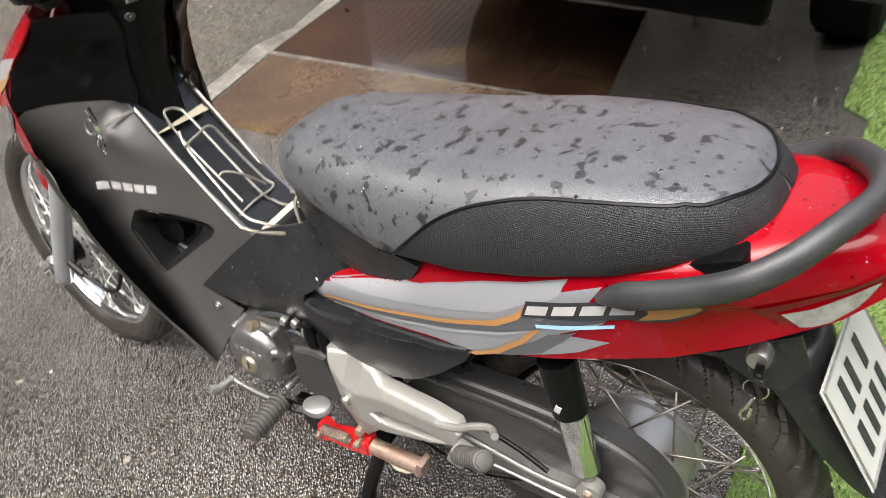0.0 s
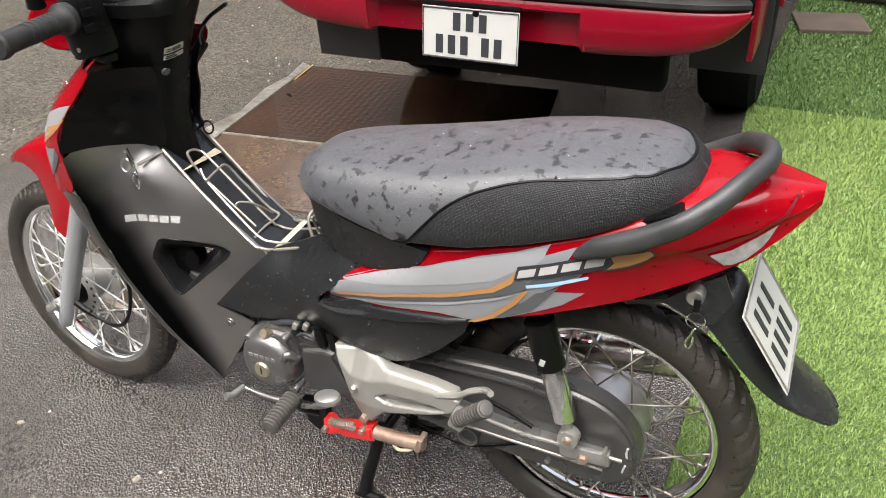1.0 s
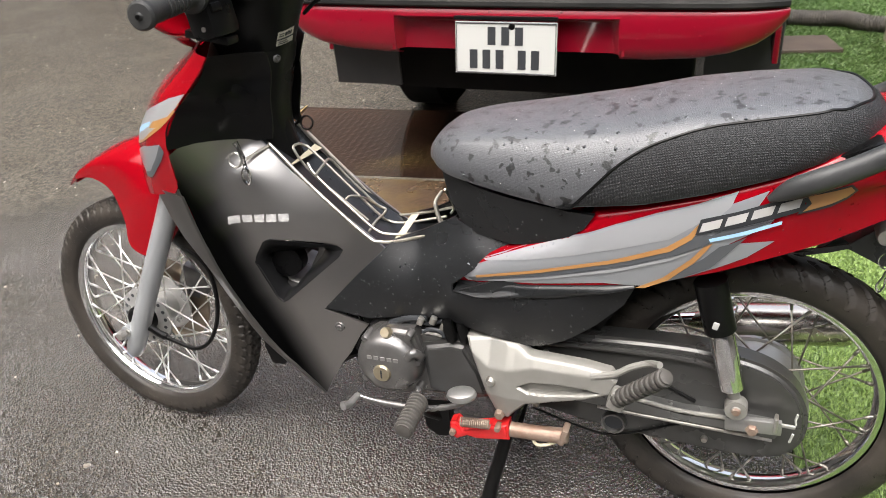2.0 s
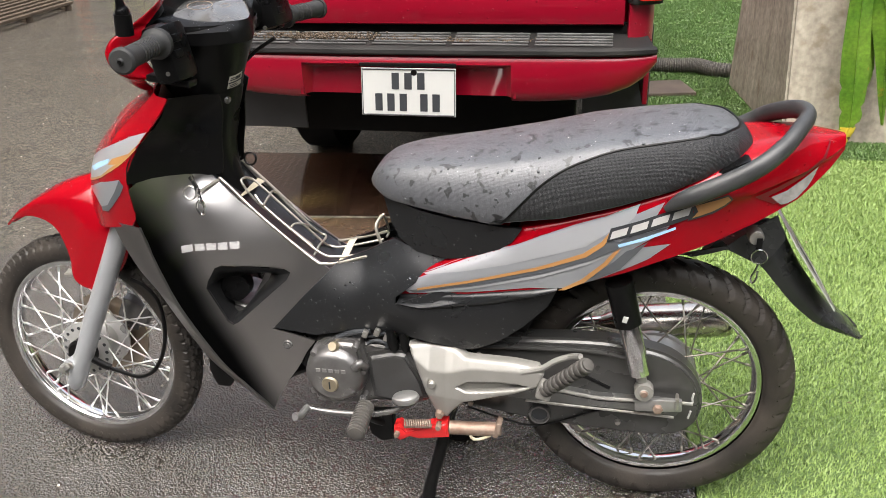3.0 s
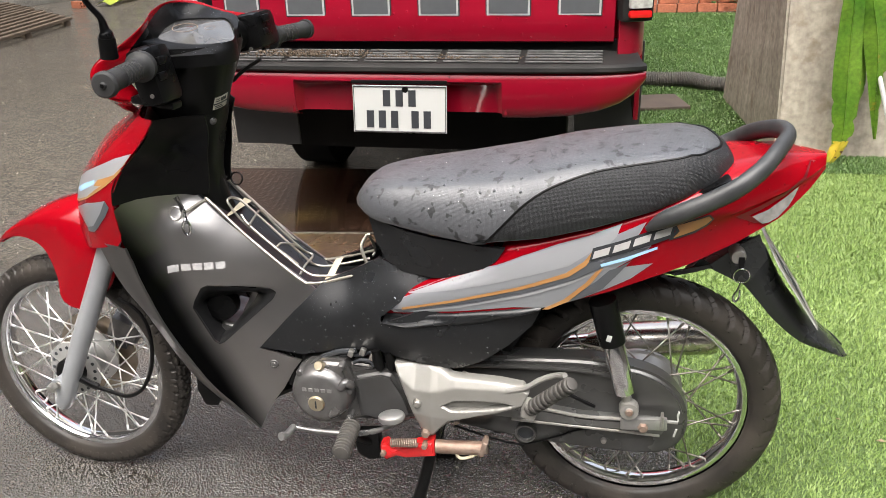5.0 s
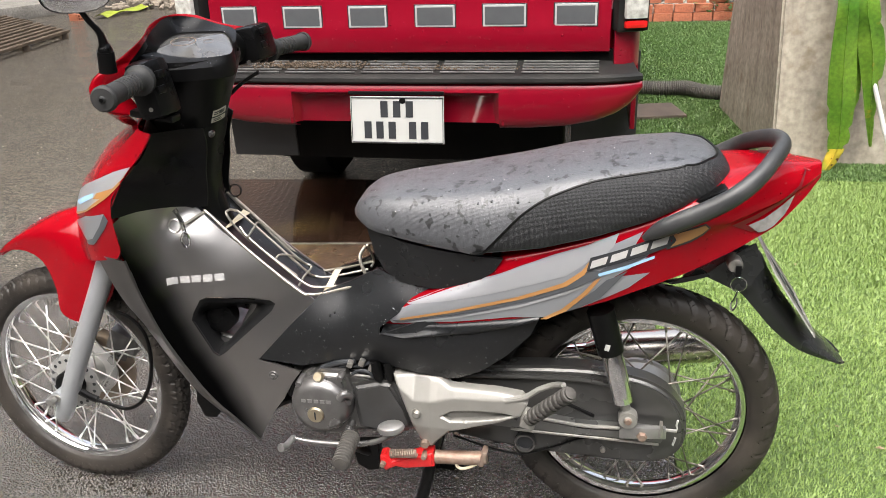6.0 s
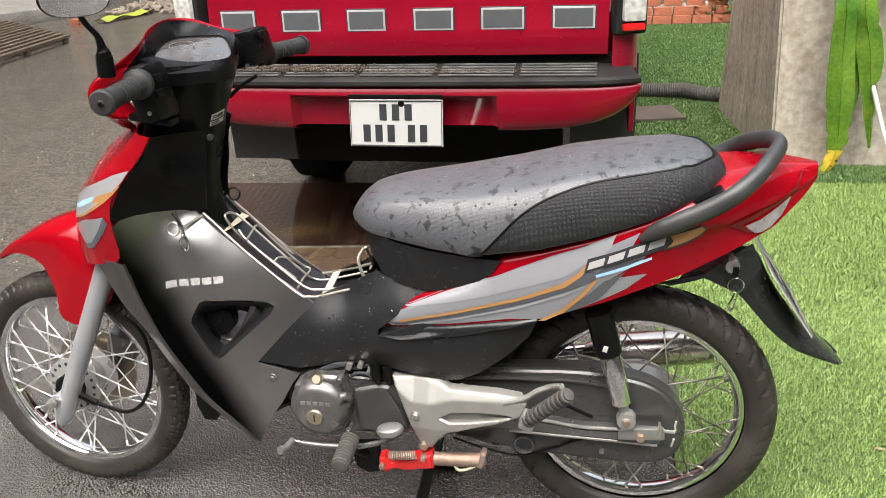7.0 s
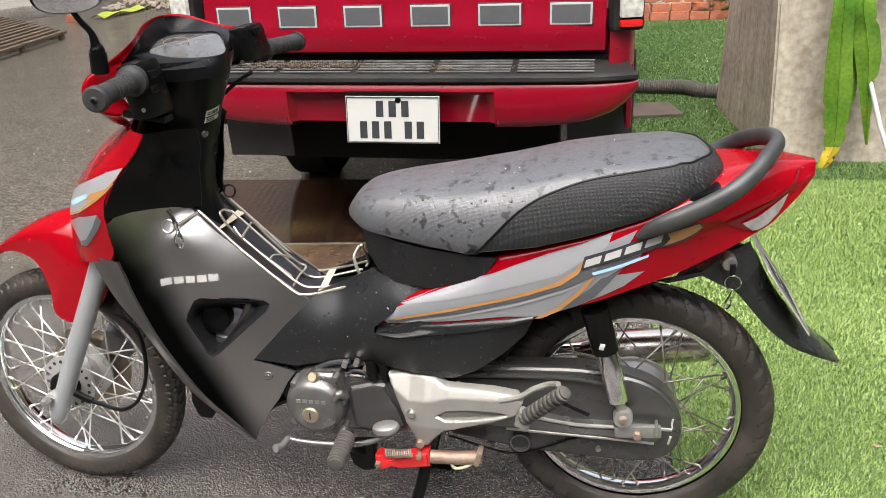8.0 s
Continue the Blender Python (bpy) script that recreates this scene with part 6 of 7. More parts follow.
bm = sheet([[mid + Vector((0, 0, 0.006 * (1 - f * f))) + (p - mid) * f for p in edge_] for f in (1.0, 0.8, 0.5, 0.2, 0.01)], close_v=True)
glass = part("instrument_glass", bm, METER, handle, "rain-spotted clear instrument glass")
for dx, r in ((-0.006, 0.024), (0.045, 0.010)):
    c = mid + Vector((dx, -0.02, 0.0075))
    ex_, ey_ = (lens[7] - lens[1]).normalized(), (lens[4] - lens[10]).normalized()
    rows = [[c + q * (math.cos(t) * ex_ + math.sin(t) * ey_) + Vector((0, 0, h)) for t in (2 * math.pi * j / 28 for j in range(28))] for q, h in ((r, 0.0), (r, 0.0006), (r * 0.93, 0.0006), (r * 0.93, 0.0))]
    part("dial_ring", sheet(rows, close_v=True), DIAL, glass, "orange dial ring")
# red front shell with its rolled rim
rim_red = [Vector(p) for p in ((-0.338, -0.150, 0.950), (-0.361, -0.165, 0.957), (-0.381, -0.175, 0.976), (-0.390, -0.175, 1.001), (-0.383, -0.170, 1.020), (-0.371, -0.160, 1.032), (-0.338, -0.145, 1.053), (-0.311, -0.112, 1.081), (-0.330, -0.040, 1.096), (-0.342, 0.050, 1.101), (-0.313, 0.100, 1.096), (-0.270, 0.125, 1.077), (-0.237, 0.150, 1.066), (-0.216, 0.170, 1.061))]
inner_red = [Vector(p) for p in ((-0.336, -0.120, 0.958), (-0.345, -0.130, 0.981), (-0.346, -0.140, 1.004), (-0.340, -0.145, 1.020), (-0.332, -0.140, 1.033), (-0.329, -0.135, 1.042), (-0.323, -0.130, 1.049), (-0.313, -0.100, 1.072), (-0.330, -0.030, 1.088), (-0.341, 0.050, 1.095), (-0.309, 0.090, 1.090), (-0.264, 0.110, 1.072), (-0.237, 0.140, 1.058), (-0.213, 0.160, 1.053))]
front_red = [p + Vector((-0.030, 0.05 if p.y < 0 else 0.0, -0.02)) for p in rim_red]
low_red = [p + Vector((-0.035, 0.09 if p.y < 0 else 0.0, -0.045)) for p in rim_red]
bm = loft([inner_red, rim_red, front_red, low_red], 20, 60)
shell = part("handlebar_front_cover", thicken(bm, 0.0025), RED, handle, "glossy red front handlebar cover")
rain(shell, 320, 0.0006, 0.0014, 12)
# switch boxes and grips
for s, a, b, box_at, size in ((-1, (-0.282, -0.185, 1.021), (-0.263, -0.335, 1.021), (-0.282, -0.150, 0.998), (0.052, 0.07, 0.105)), (1, (-0.200, 0.200, 1.009), (-0.165, 0.335, 1.005), (-0.215, 0.150, 1.029), (0.075, 0.085, 0.075))):
    box = part("switch_box", block(box_at, size, 0.016, (0, -12, -6)), BLACK, handle, "black switch box")
    for i, dz in enumerate((0.030, 0.002, -0.028)):
        part("switch", block((box_at[0] + size[0] / 2 + 0.001 - 0.004 * i, box_at[1] - 0.016, box_at[2] + dz), (0.010, 0.024, 0.014), 0.003, (0, -12, -6)), BLACK, box)
    part("switch_screw", lathe([(0, -0.003), (0.004, -0.003), (0.004, 0.002), (0, 0.002)], (box_at[0] + 0.01, box_at[1] - size[1] / 2, box_at[2] - 0.03), n=10), BOLT, box)
    a, b = Vector(a), Vector(b)
    line, ribs = [a, a + (b - a) * 0.08, a + (b - a) * 0.10, a + (b - a) * 0.13], [0.027, 0.027, 0.021, 0.018]
    for i in range(6):
        for f, k in ((0.0, 0.0182), (0.55, 0.0182), (0.62, 0.0160), (0.93, 0.0160)):
            line.append(a + (b - a) * (0.22 + 0.075 * (i + f)))
            ribs.append(k)
    line += [a + (b - a) * 0.69, a + (b - a) * 0.93, b]
    ribs += [0.0178, 0.0182, 0.0195]
    grip = part("grip", tube(line, ribs, 20), GRIP_RUBBER, handle, "ribbed dark grey rubber grip")
    w = (b - a).normalized()
    part("bar_end", lathe([(0, 0.010), (0.004, 0.010), (0.006, 0.007), (0.018, 0.006), (0.0215, 0.002), (0.0215, -0.006), (0, -0.006)], b, w, 24), GRIP_RUBBER, grip, "round rubber bar end")
    part("end_screw", lathe([(0, 0.012), (0.0035, 0.012), (0.0035, 0.009), (0, 0.009)], b, w, 10), BLACK, grip)
part("bar_arm", tube([(-0.242, 0.080, 1.038), (-0.237, 0.120, 1.026), (-0.215, 0.170, 1.018)], [0.03, 0.032, 0.028], 14), BLACK, handle)
part("brake_hose", tube([(-0.184, 0.100, 0.980), (-0.205, 0.100, 0.968), (-0.230, 0.100, 0.952), (-0.250, 0.100, 0.935)], 0.004, 8, 14), BLACK, handle)
part("choke_bracket", block((-0.293, -0.140, 0.947), (0.09, 0.03, 0.014), 0.005, (0, 6, -6)), BLACK, handle)
# label and screw on the stem
def on_stem(y, z, lift):
    """A point on the rear of the cover, lifted off it."""
    hit = stem.ray_cast(Vector((0, y, z)), Vector((-1, 0, 0)))
    return hit[0] + hit[1] * (lift if hit[1].x > 0 else -lift)


def on_label(u, v, lift):
    """A point of the label, u along it and v up it."""
    return on_stem(-0.038 + 0.043 * u, 0.907 + 0.024 * v + 0.002 * u, lift)


def label_patch(u0, u1, v0, v1, lift):
    return thicken(sheet([[on_label(u0 + (u1 - u0) * i / 5, v0 + (v1 - v0) * j / 3, lift) for i in range(6)] for j in range(4)]), 0.0005)


label = part("warning_label", label_patch(0, 1, 0, 1, 0.0008), LABEL, handle, "cream warning label with rows of small bars", soft=False)
for u0, u1, v0, v1 in ((0, 1, 0.40, 0.50), (0.36, 0.46, 0.62, 0.88), (0.50, 0.58, 0.60, 0.90), (0.62, 0.70, 0.62, 0.88), (0.74, 0.80, 0.60, 0.90), (0.06, 0.30, 0.80, 0.86), (0.06, 0.30, 0.64, 0.70), (0.08, 0.52, 0.24, 0.30), (0.08, 0.62, 0.10, 0.16)):
    part("label_bar", label_patch(u0, u1, v0, v1, 0.0016), INK, label, soft=False)
part("stem_screw", lathe([(0, -0.004), (0.003, -0.004), (0.004, -0.002), (0.005, -0.004), (0.0085, -0.002), (0.0085, 0.004), (0, 0.004)], on_stem(-0.034, 0.886, 0.0012), (-0.9, 0.4, 0.0), 14), ENGINE, handle)
# left mirror
mirror = part("mirror_stem", tube([(-0.338, -0.19, 1.040), (-0.334, -0.195, 1.075), (-0.334, -0.197, 1.085), (-0.336, -0.20, 1.105), (-0.345, -0.21, 1.125), (-0.352, -0.222, 1.15)], [0.013, 0.0125, 0.008, 0.0055, 0.005, 0.005], 12, 30), BLACK, handle, "black bent mirror stem")
part("mirror_boot", tube([(-0.339, -0.19, 1.036), (-0.335, -0.194, 1.072)], [0.0155, 0.0145], 16), BLACK, mirror)
rows = []
face = Vector((0.72, -0.62, -0.18)).normalized()
across = face.cross(Vector((0, 0, 1))).normalized()
above = across.cross(face)
centre = Vector((-0.342, -0.235, 1.180))
for f, d in ((0.0, -0.03), (0.6, -0.026), (0.9, -0.012), (1.0, 0.0), (0.97, 0.004), (0.94, 0.003)):
    rows.append([centre + face * d + f * (0.060 * x * across + 0.040 * y * above) for x, y in ringp])
part("mirror_shell", sheet(rows, close_v=True), BLACK, mirror, "black mirror housing")
part("mirror_glass", sheet([[centre + face * 0.0032 + f * (0.060 * x * across + 0.040 * y * above) for x, y in ringp] for f in (0.945, 0.5, 0.01)], close_v=True), MIRROR, mirror, "mirror glass")

# chrome luggage rack between shield and seat, tied to two bag hooks
rack = part("luggage_rack", tube([(-0.300, -0.100, 0.712), (-0.271, -0.062, 0.726), (-0.260, -0.060, 0.724), (-0.188, -0.062, 0.652), (-0.085, -0.066, 0.565), (-0.059, -0.066, 0.556), (-0.025, -0.066, 0.561), (0.054, -0.064, 0.585), (0.064, -0.062, 0.594), (0.049, -0.050, 0.635), (0.056, -0.030, 0.654)], 0.0034, 8, 60), WIRE, bike, "bent chrome wire luggage rack")
part("rack_wire", tube([(-0.300, 0.060, 0.721), (-0.275, 0.060, 0.729), (-0.256, 0.060, 0.716), (-0.174, 0.060, 0.636), (-0.102, 0.060, 0.563), (-0.077, 0.060, 0.552), (-0.024, 0.060, 0.561), (0.043, 0.060, 0.580)], 0.0034, 8, 44), WIRE, rack)
part("rack_wire", tube([(-0.096, -0.030, 0.579), (-0.200, -0.030, 0.664), (-0.234, -0.030, 0.709), (-0.235, -0.020, 0.718), (-0.227, -0.005, 0.712), (-0.208, 0.000, 0.695), (-0.097, 0.010, 0.579), (-0.074, 0.020, 0.557), (-0.038, 0.020, 0.558), (0.044, 0.020, 0.579)], 0.0026, 8, 60), WIRE, rack)
part("rack_wire", tube([(-0.210, -0.030, 0.686), (-0.189, -0.040, 0.666), (-0.123, -0.050, 0.614), (-0.070, -0.055, 0.574), (-0.041, -0.050, 0.566), (0.007, -0.050, 0.573), (0.056, -0.050, 0.588)], 0.0026, 8, 44), WIRE, rack)
part("rack_wire", tube([(-0.188, -0.045, 0.670), (-0.189, -0.010, 0.676), (-0.188, 0.020, 0.676), (-0.162, 0.030, 0.640), (-0.112, 0.040, 0.583), (-0.090, 0.040, 0.570), (-0.089, -0.010, 0.570), (-0.088, -0.050, 0.565)], 0.0026, 8, 44), WIRE, rack)
part("rack_wire", tube([(-0.140, -0.030, 0.617), (-0.133, -0.020, 0.622), (-0.114, 0.000, 0.611), (-0.097, 0.030, 0.579)], 0.0022, 8, 16), WIRE, rack)
part("rack_wire", tube([(0.043, -0.030, 0.629), (0.044, -0.020, 0.599), (0.057, -0.030, 0.584), (0.062, -0.060, 0.585)], 0.0026, 8, 16), WIRE, rack)
part("rack_wire", tube([(0.051, 0.000, 0.644), (0.053, 0.030, 0.604), (0.048, 0.050, 0.582), (0.045, 0.040, 0.576)], 0.0026, 8, 16), WIRE, rack)
CREAM = material("cream_strap", (0.5, 0.44, 0.32), 0.6, 0, 0, (0.36, 0.31, 0.22), 30, 0.7)
part("rack_strap", sheet([[(-0.236, -0.060, 0.688), (-0.218, -0.060, 0.697)], [(-0.235, 0.050, 0.694), (-0.219, 0.050, 0.687)]]), CREAM, rack, "cream cross strap", soft=False)
part("rack_strap", sheet([[(-0.031, -0.060, 0.563), (-0.014, -0.060, 0.567)], [(-0.041, 0.050, 0.561), (-0.024, 0.050, 0.564)]]), CREAM, rack, "pale metal cross strap", soft=False)
for y0, pts in ((-0.12, [(-0.296, -0.125, 0.756), (-0.290, -0.125, 0.745), (-0.285, -0.125, 0.731), (-0.283, -0.125, 0.717), (-0.280, -0.125, 0.701)]), (0.06, [(-0.294, 0.060, 0.767), (-0.282, 0.060, 0.754), (-0.268, 0.060, 0.745), (-0.272, 0.060, 0.732), (-0.295, 0.060, 0.718)])):
    hook = part("bag_hook", tube(pts, [0.0055, 0.004, 0.0055, 0.004, 0.004], 8, 16), CHROME if y0 < 0 else BLACK, bike, "small metal bag hook")
    c = Vector(pts[2])
    off = Vector((-0.014, -0.003, -0.008)) if y0 < 0 else Vector((0.016, 0, -0.012))
    part("hook_ring", tube([c + off + 0.013 * Vector((math.cos(t), 0.2 * math.sin(t), math.sin(t))) for t in (2 * math.pi * j / 18 for j in range(18))], 0.002, 6, closed=True), BOLT if y0 < 0 else BLACK, hook)
pts = [(-0.280, -0.132, 0.710), (-0.287, -0.132, 0.696), (-0.282, -0.132, 0.682), (-0.275, -0.132, 0.682), (-0.271, -0.132, 0.694), (-0.275, -0.132, 0.708)]
part("hook_clip", tube(pts, 0.0028, 6, 20, True), CHROME, bike, "chrome spring clip on the hook")

# engine
def prism(outline, y0, y1, bevel=0.004):
    bm = bmesh.new()
    a = [bm.verts.new((x, y0, z)) for x, z in outline]
    b = [bm.verts.new((x, y1, z)) for x, z in outline]
    n = len(a)
    f0 = bm.faces.new(a)
    bm.faces.new(b[::-1])
    for i in range(n):
        bm.faces.new((a[i], b[i], b[(i + 1) % n], a[(i + 1) % n]))
    bmesh.ops.recalc_face_normals(bm, faces=bm.faces)
    if bevel:
        bmesh.ops.bevel(bm, geom=list(f0.edges), offset=bevel, segments=3, affect="EDGES")
    return bm


engine = part("engine", prism([(-0.103, 0.333), (-0.094, 0.376), (-0.062, 0.398), (0.012, 0.402), (0.072, 0.397), (0.126, 0.392), (0.161, 0.325), (0.172, 0.270), (0.128, 0.255), (0.028, 0.252), (-0.049, 0.231), (-0.094, 0.239)], -0.105, 0.10, 0.012), ENGINE, bike, "dirty grey cast engine block")
mag = Vector((-0.036, 0, 0.331))
part("magneto_cover", lathe([(0.0, -0.148), (0.045, -0.147), (0.056, -0.142), (0.063, -0.131), (0.066, -0.115), (0.068, -0.09), (0, -0.09)], mag, n=48), ENGINE, engine, "round grey magneto cover")
part("magneto_neck", prism([(-0.085, 0.347), (-0.063, 0.391), (-0.031, 0.410), (0.018, 0.409), (0.033, 0.359), (0.013, 0.329), (-0.035, 0.352)], -0.128, -0.09, 0.012), ENGINE, engine)
part("oil_plug", lathe([(0, -0.153), (0.016, -0.153), (0.018, -0.150), (0.018, -0.143), (0, -0.143)], mag + Vector((-0.006, 0, -0.012)), n=28), BRASS, engine, "brass inspection plug")
# Ink bar on the plug in place of the slot's shade.
part("plug_slot", block((mag.x - 0.006, -0.1532, mag.z - 0.012), (0.003, 0.002, 0.018), 0.0006), INK, engine)
part("filler_cap", lathe([(0, -0.132), (0.009, -0.132), (0.0105, -0.128), (0.0105, -0.118), (0, -0.118)], (-0.022, -0.022, 0.336), (0.1, 0.85, -0.5), 20), BRASS, engine, "brass timing plug")
for i in range(5):
    part("emblem_bar", block((mag.x - 0.03 + 0.0135 * i, -0.1478, mag.z + 0.020), (0.009, 0.0016, 0.008), 0.0004), ALLOY, engine, "raised emblem bar", soft=False)
for x, z in ((0.012, 0.40), (0.026, 0.345), (-0.078, 0.38), (0.02, 0.275), (-0.085, 0.29)):
    part("engine_bolt", lathe([(0, -0.136), (0.006, -0.136), (0.008, -0.132), (0.008, -0.10), (0, -0.10)], (x, 0, z), n=10), ENGINE, engine)
part("sprocket_cover", prism([(0.029, 0.376), (0.088, 0.392), (0.118, 0.389), (0.148, 0.333), (0.163, 0.283), (0.083, 0.265), (0.040, 0.272), (0.032, 0.328)], -0.122, -0.08, 0.012), material("dark_case", (0.06, 0.06, 0.06), 0.42, 0.4, 0, (0.04, 0.038, 0.035), 14, 0.8, bump=0.2, bump_scale=400), engine, "dark sprocket cover")
part("cover_rib", tube([(0.030, -0.130, 0.358), (0.021, -0.140, 0.370), (0.011, -0.142, 0.357)], 0.009, 10, 8), ENGINE, engine)
rng = random.Random(3)
for pts, r in (([(0.006, -0.080, 0.408), (0.030, -0.080, 0.390), (0.067, -0.080, 0.391), (0.080, -0.080, 0.408)], 0.006), ([(0.021, -0.090, 0.400), (0.048, -0.090, 0.389), (0.082, -0.090, 0.392), (0.100, -0.090, 0.408)], 0.005), ([(0.073, -0.100, 0.419), (0.078, -0.100, 0.399), (0.089, -0.100, 0.391)], 0.008), ([(-0.092, -0.090, 0.384), (-0.110, -0.090, 0.347), (-0.116, -0.090, 0.325)], 0.007), ([(-0.108, -0.060, 0.307), (-0.149, -0.060, 0.288), (-0.177, -0.060, 0.270)], 0.012)):
    part("engine_hose", tube(pts, r, 8, 14), BLACK, engine)
for pts, r in (([(0.081, -0.110, 0.434), (0.084, -0.110, 0.415), (0.089, -0.110, 0.394), (0.091, -0.110, 0.386)], [0.009, 0.012, 0.011, 0.004]), ([(0.107, -0.110, 0.431), (0.111, -0.110, 0.413), (0.113, -0.110, 0.394), (0.112, -0.110, 0.386)], [0.008, 0.010, 0.009, 0.004])):
    part("rubber_cap", tube(pts, r, 12, 14), BLACK, engine, "black rubber terminal cap")
for pts, r in (([(-0.007, -0.100, 0.398), (0.012, -0.100, 0.413), (0.043, -0.100, 0.414), (0.073, -0.100, 0.425)], 0.0045), ([(0.034, -0.115, 0.403), (0.050, -0.115, 0.412), (0.071, -0.115, 0.409), (0.076, -0.115, 0.399)], 0.004), ([(-0.035, -0.105, 0.406), (-0.000, -0.105, 0.421), (0.039, -0.105, 0.427)], 0.006)):
    part("engine_hose", tube(pts, r, 8, 16), INK, engine)
for x, z in ((0.03, 0.425), (0.055, 0.43), (0.075, 0.42)):
    part("hose_clip", block((x, -0.112, z), (0.012, 0.012, 0.016), 0.003, (0, 20, 0)), BOLT, engine)
part("cylinder", prism([(-0.30, 0.36), (-0.09, 0.30), (-0.08, 0.40), (-0.28, 0.45)], -0.06, 0.06, 0.008), ENGINE, engine, "finned cylinder")
for i in range(7):
    part("cooling_fin", block((-0.26 + 0.025 * i, 0, 0.375 - 0.003 * i), (0.004, 0.145, 0.11), 0.001, (0, -14, 0)), ENGINE, engine, soft=False)

# bracket, pegs, levers
def to_line(x, z, loop):
    """The distance from (x, z) to a closed outline."""
    best = 1.0
    for (xa, za), (xb, zb) in zip(loop, loop[1:] + loop[:1]):
        dx, dz = xb - xa, zb - za
        u = min(1.0, max(0.0, ((x - xa) * dx + (z - za) * dz) / (dx * dx + dz * dz)))
        best = min(best, math.hypot(x - xa - dx * u, z - za - dz * u))
    return best


def rolled(base, loops, radius, depth):
    """A height over (x, z) whose edges along the loops roll away, as on a casting."""
    def f(x, z):
        e = min(1.0, min(to_line(x, z, p) for p in loops) / radius)
        return base(x, z) + depth * (1 - math.sqrt(max(0.0, 1 - (1 - e) ** 2)))
    return f


BR = [(0.122, 0.412), (0.196, 0.415), (0.219, 0.413), (0.242, 0.402), (0.340, 0.401), (0.386, 0.397), (0.398, 0.386), (0.386, 0.355), (0.339, 0.334), (0.290, 0.319), (0.238, 0.301), (0.214, 0.274), (0.201, 0.255), (0.184, 0.258), (0.175, 0.267), (0.161, 0.302), (0.132, 0.386)]
SL = [(0.225, 0.338), (0.246, 0.351), (0.300, 0.357), (0.340, 0.357), (0.366, 0.354), (0.340, 0.345), (0.283, 0.333), (0.242, 0.329)]
cast_base = table([(0.12, -0.130), (0.20, -0.150), (0.40, -0.154)])
cast_ridge = table([(0.12, 0.40), (0.165, 0.365), (0.215, 0.372), (0.25, 0.384), (0.40, 0.388)])


def cast(x, z):
    """Two facets that meet in a ridge; the foot draws in."""
    return cast_base(x) + 0.65 * max(0.0, z - cast_ridge(x)) + 0.22 * max(0.0, 0.31 - z)


bm = panel(BR, rolled(cast, [BR, SL], 0.004, 0.004), 0.020, 0.0055, [SL], 8)
bracket = part("footrest_bracket", bm, SILVER_PAINT, bike, "silver painted cast footrest bracket with slot")
part("bracket_bolt", lathe([(0, -0.152), (0.006, -0.152), (0.008, -0.149), (0.0085, -0.143), (0.011, -0.143), (0.0115, -0.136), (0, -0.136)], (0.172, 0, 0.338), n=16), BOLT, bracket)
part("bracket_bolt", lathe([(0, -0.148), (0.008, -0.148), (0.010, -0.142), (0.010, -0.12), (0, -0.12)], (0.186, 0, 0.263), n=6), RUST, bracket)
part("slot_floor", panel(SL, lambda x, z: -0.136, 0.003, 0.03), SILVER_PAINT, bracket)
part("peg_arm", tube([(0.353, -0.150, 0.387), (0.392, -0.150, 0.399), (0.418, -0.150, 0.418), (0.447, -0.150, 0.431), (0.466, -0.170, 0.445)], 0.006, 8, 16), SILVER_PAINT, bracket)
part("peg_arm", tube([(0.435, -0.120, 0.381), (0.480, -0.120, 0.368), (0.525, -0.120, 0.347)], 0.004, 8), BLACK, bracket)


def footpeg(a, b, r, parent, label):
    """A ribbed rubber footpeg."""
    a, b = Vector(a), Vector(b)
    line, radii = [a], [r * 0.7]
    ribs = 10
    for i in range(ribs):
        for f, k in ((0.04, 0.97), (0.14, 1.03), (0.52, 1.03), (0.62, 0.97), (0.68, 0.78), (0.97, 0.78)):
            line.append(a + (b - a) * ((i + f) / ribs))
            radii.append(r * k)
    return part("footpeg", tube(line + [b], radii + [r * 0.7], 16), PEG_RUBBER, parent, label)


footpeg((0.401, -0.165, 0.360), (0.481, -0.225, 0.464), 0.0150, bracket, "ribbed rubber passenger footpeg")
part("peg_hinge", block((0.401, -0.160, 0.357), (0.03, 0.03, 0.035), 0.006, (0, 20, 0)), SILVER_PAINT, bracket)
footpeg((0.036, -0.165, 0.283), (0.038, -0.250, 0.278), 0.0185, bike, "worn ribbed rubber front footpeg")
part("footrest_bar", tube([(0.064, -0.100, 0.198), (0.039, -0.140, 0.239), (0.035, -0.165, 0.280)], 0.010, 10, 10), BLACK, bike)
lever = part("shift_lever", tube([(-0.095, -0.155, 0.261), (-0.068, -0.155, 0.256), (-0.018, -0.155, 0.254), (0.042, -0.150, 0.254), (0.091, -0.150, 0.268), (0.126, -0.150, 0.289)], [0.0045, 0.0055, 0.0065, 0.0065, 0.006, 0.006], 10, 28), ENGINE, bike, "grey forged shift lever")
part("lever_toe", tube([(-0.095, -0.155, 0.261), (-0.099, -0.185, 0.261), (-0.106, -0.200, 0.267)], [0.007, 0.008, 0.009], 10), ALLOY, lever, "dark toe rubber")
bm = lathe([(0, 0.009), (0.016, 0.009), (0.021, 0.006), (0.023, 0.0), (0.021, -0.006), (0.012, -0.009), (0, -0.009)], (0, 0, 0), (0, 0, 1), 24)
bm.transform(Matrix.Translation((0.122, -0.165, 0.313)) @ Matrix.Rotation(radians(-8), 4, "Y") @ Matrix.Diagonal((1.25, 0.95, 1, 1)))
part("lever_heel", bm, ALLOY, lever, "worn oval heel pad")
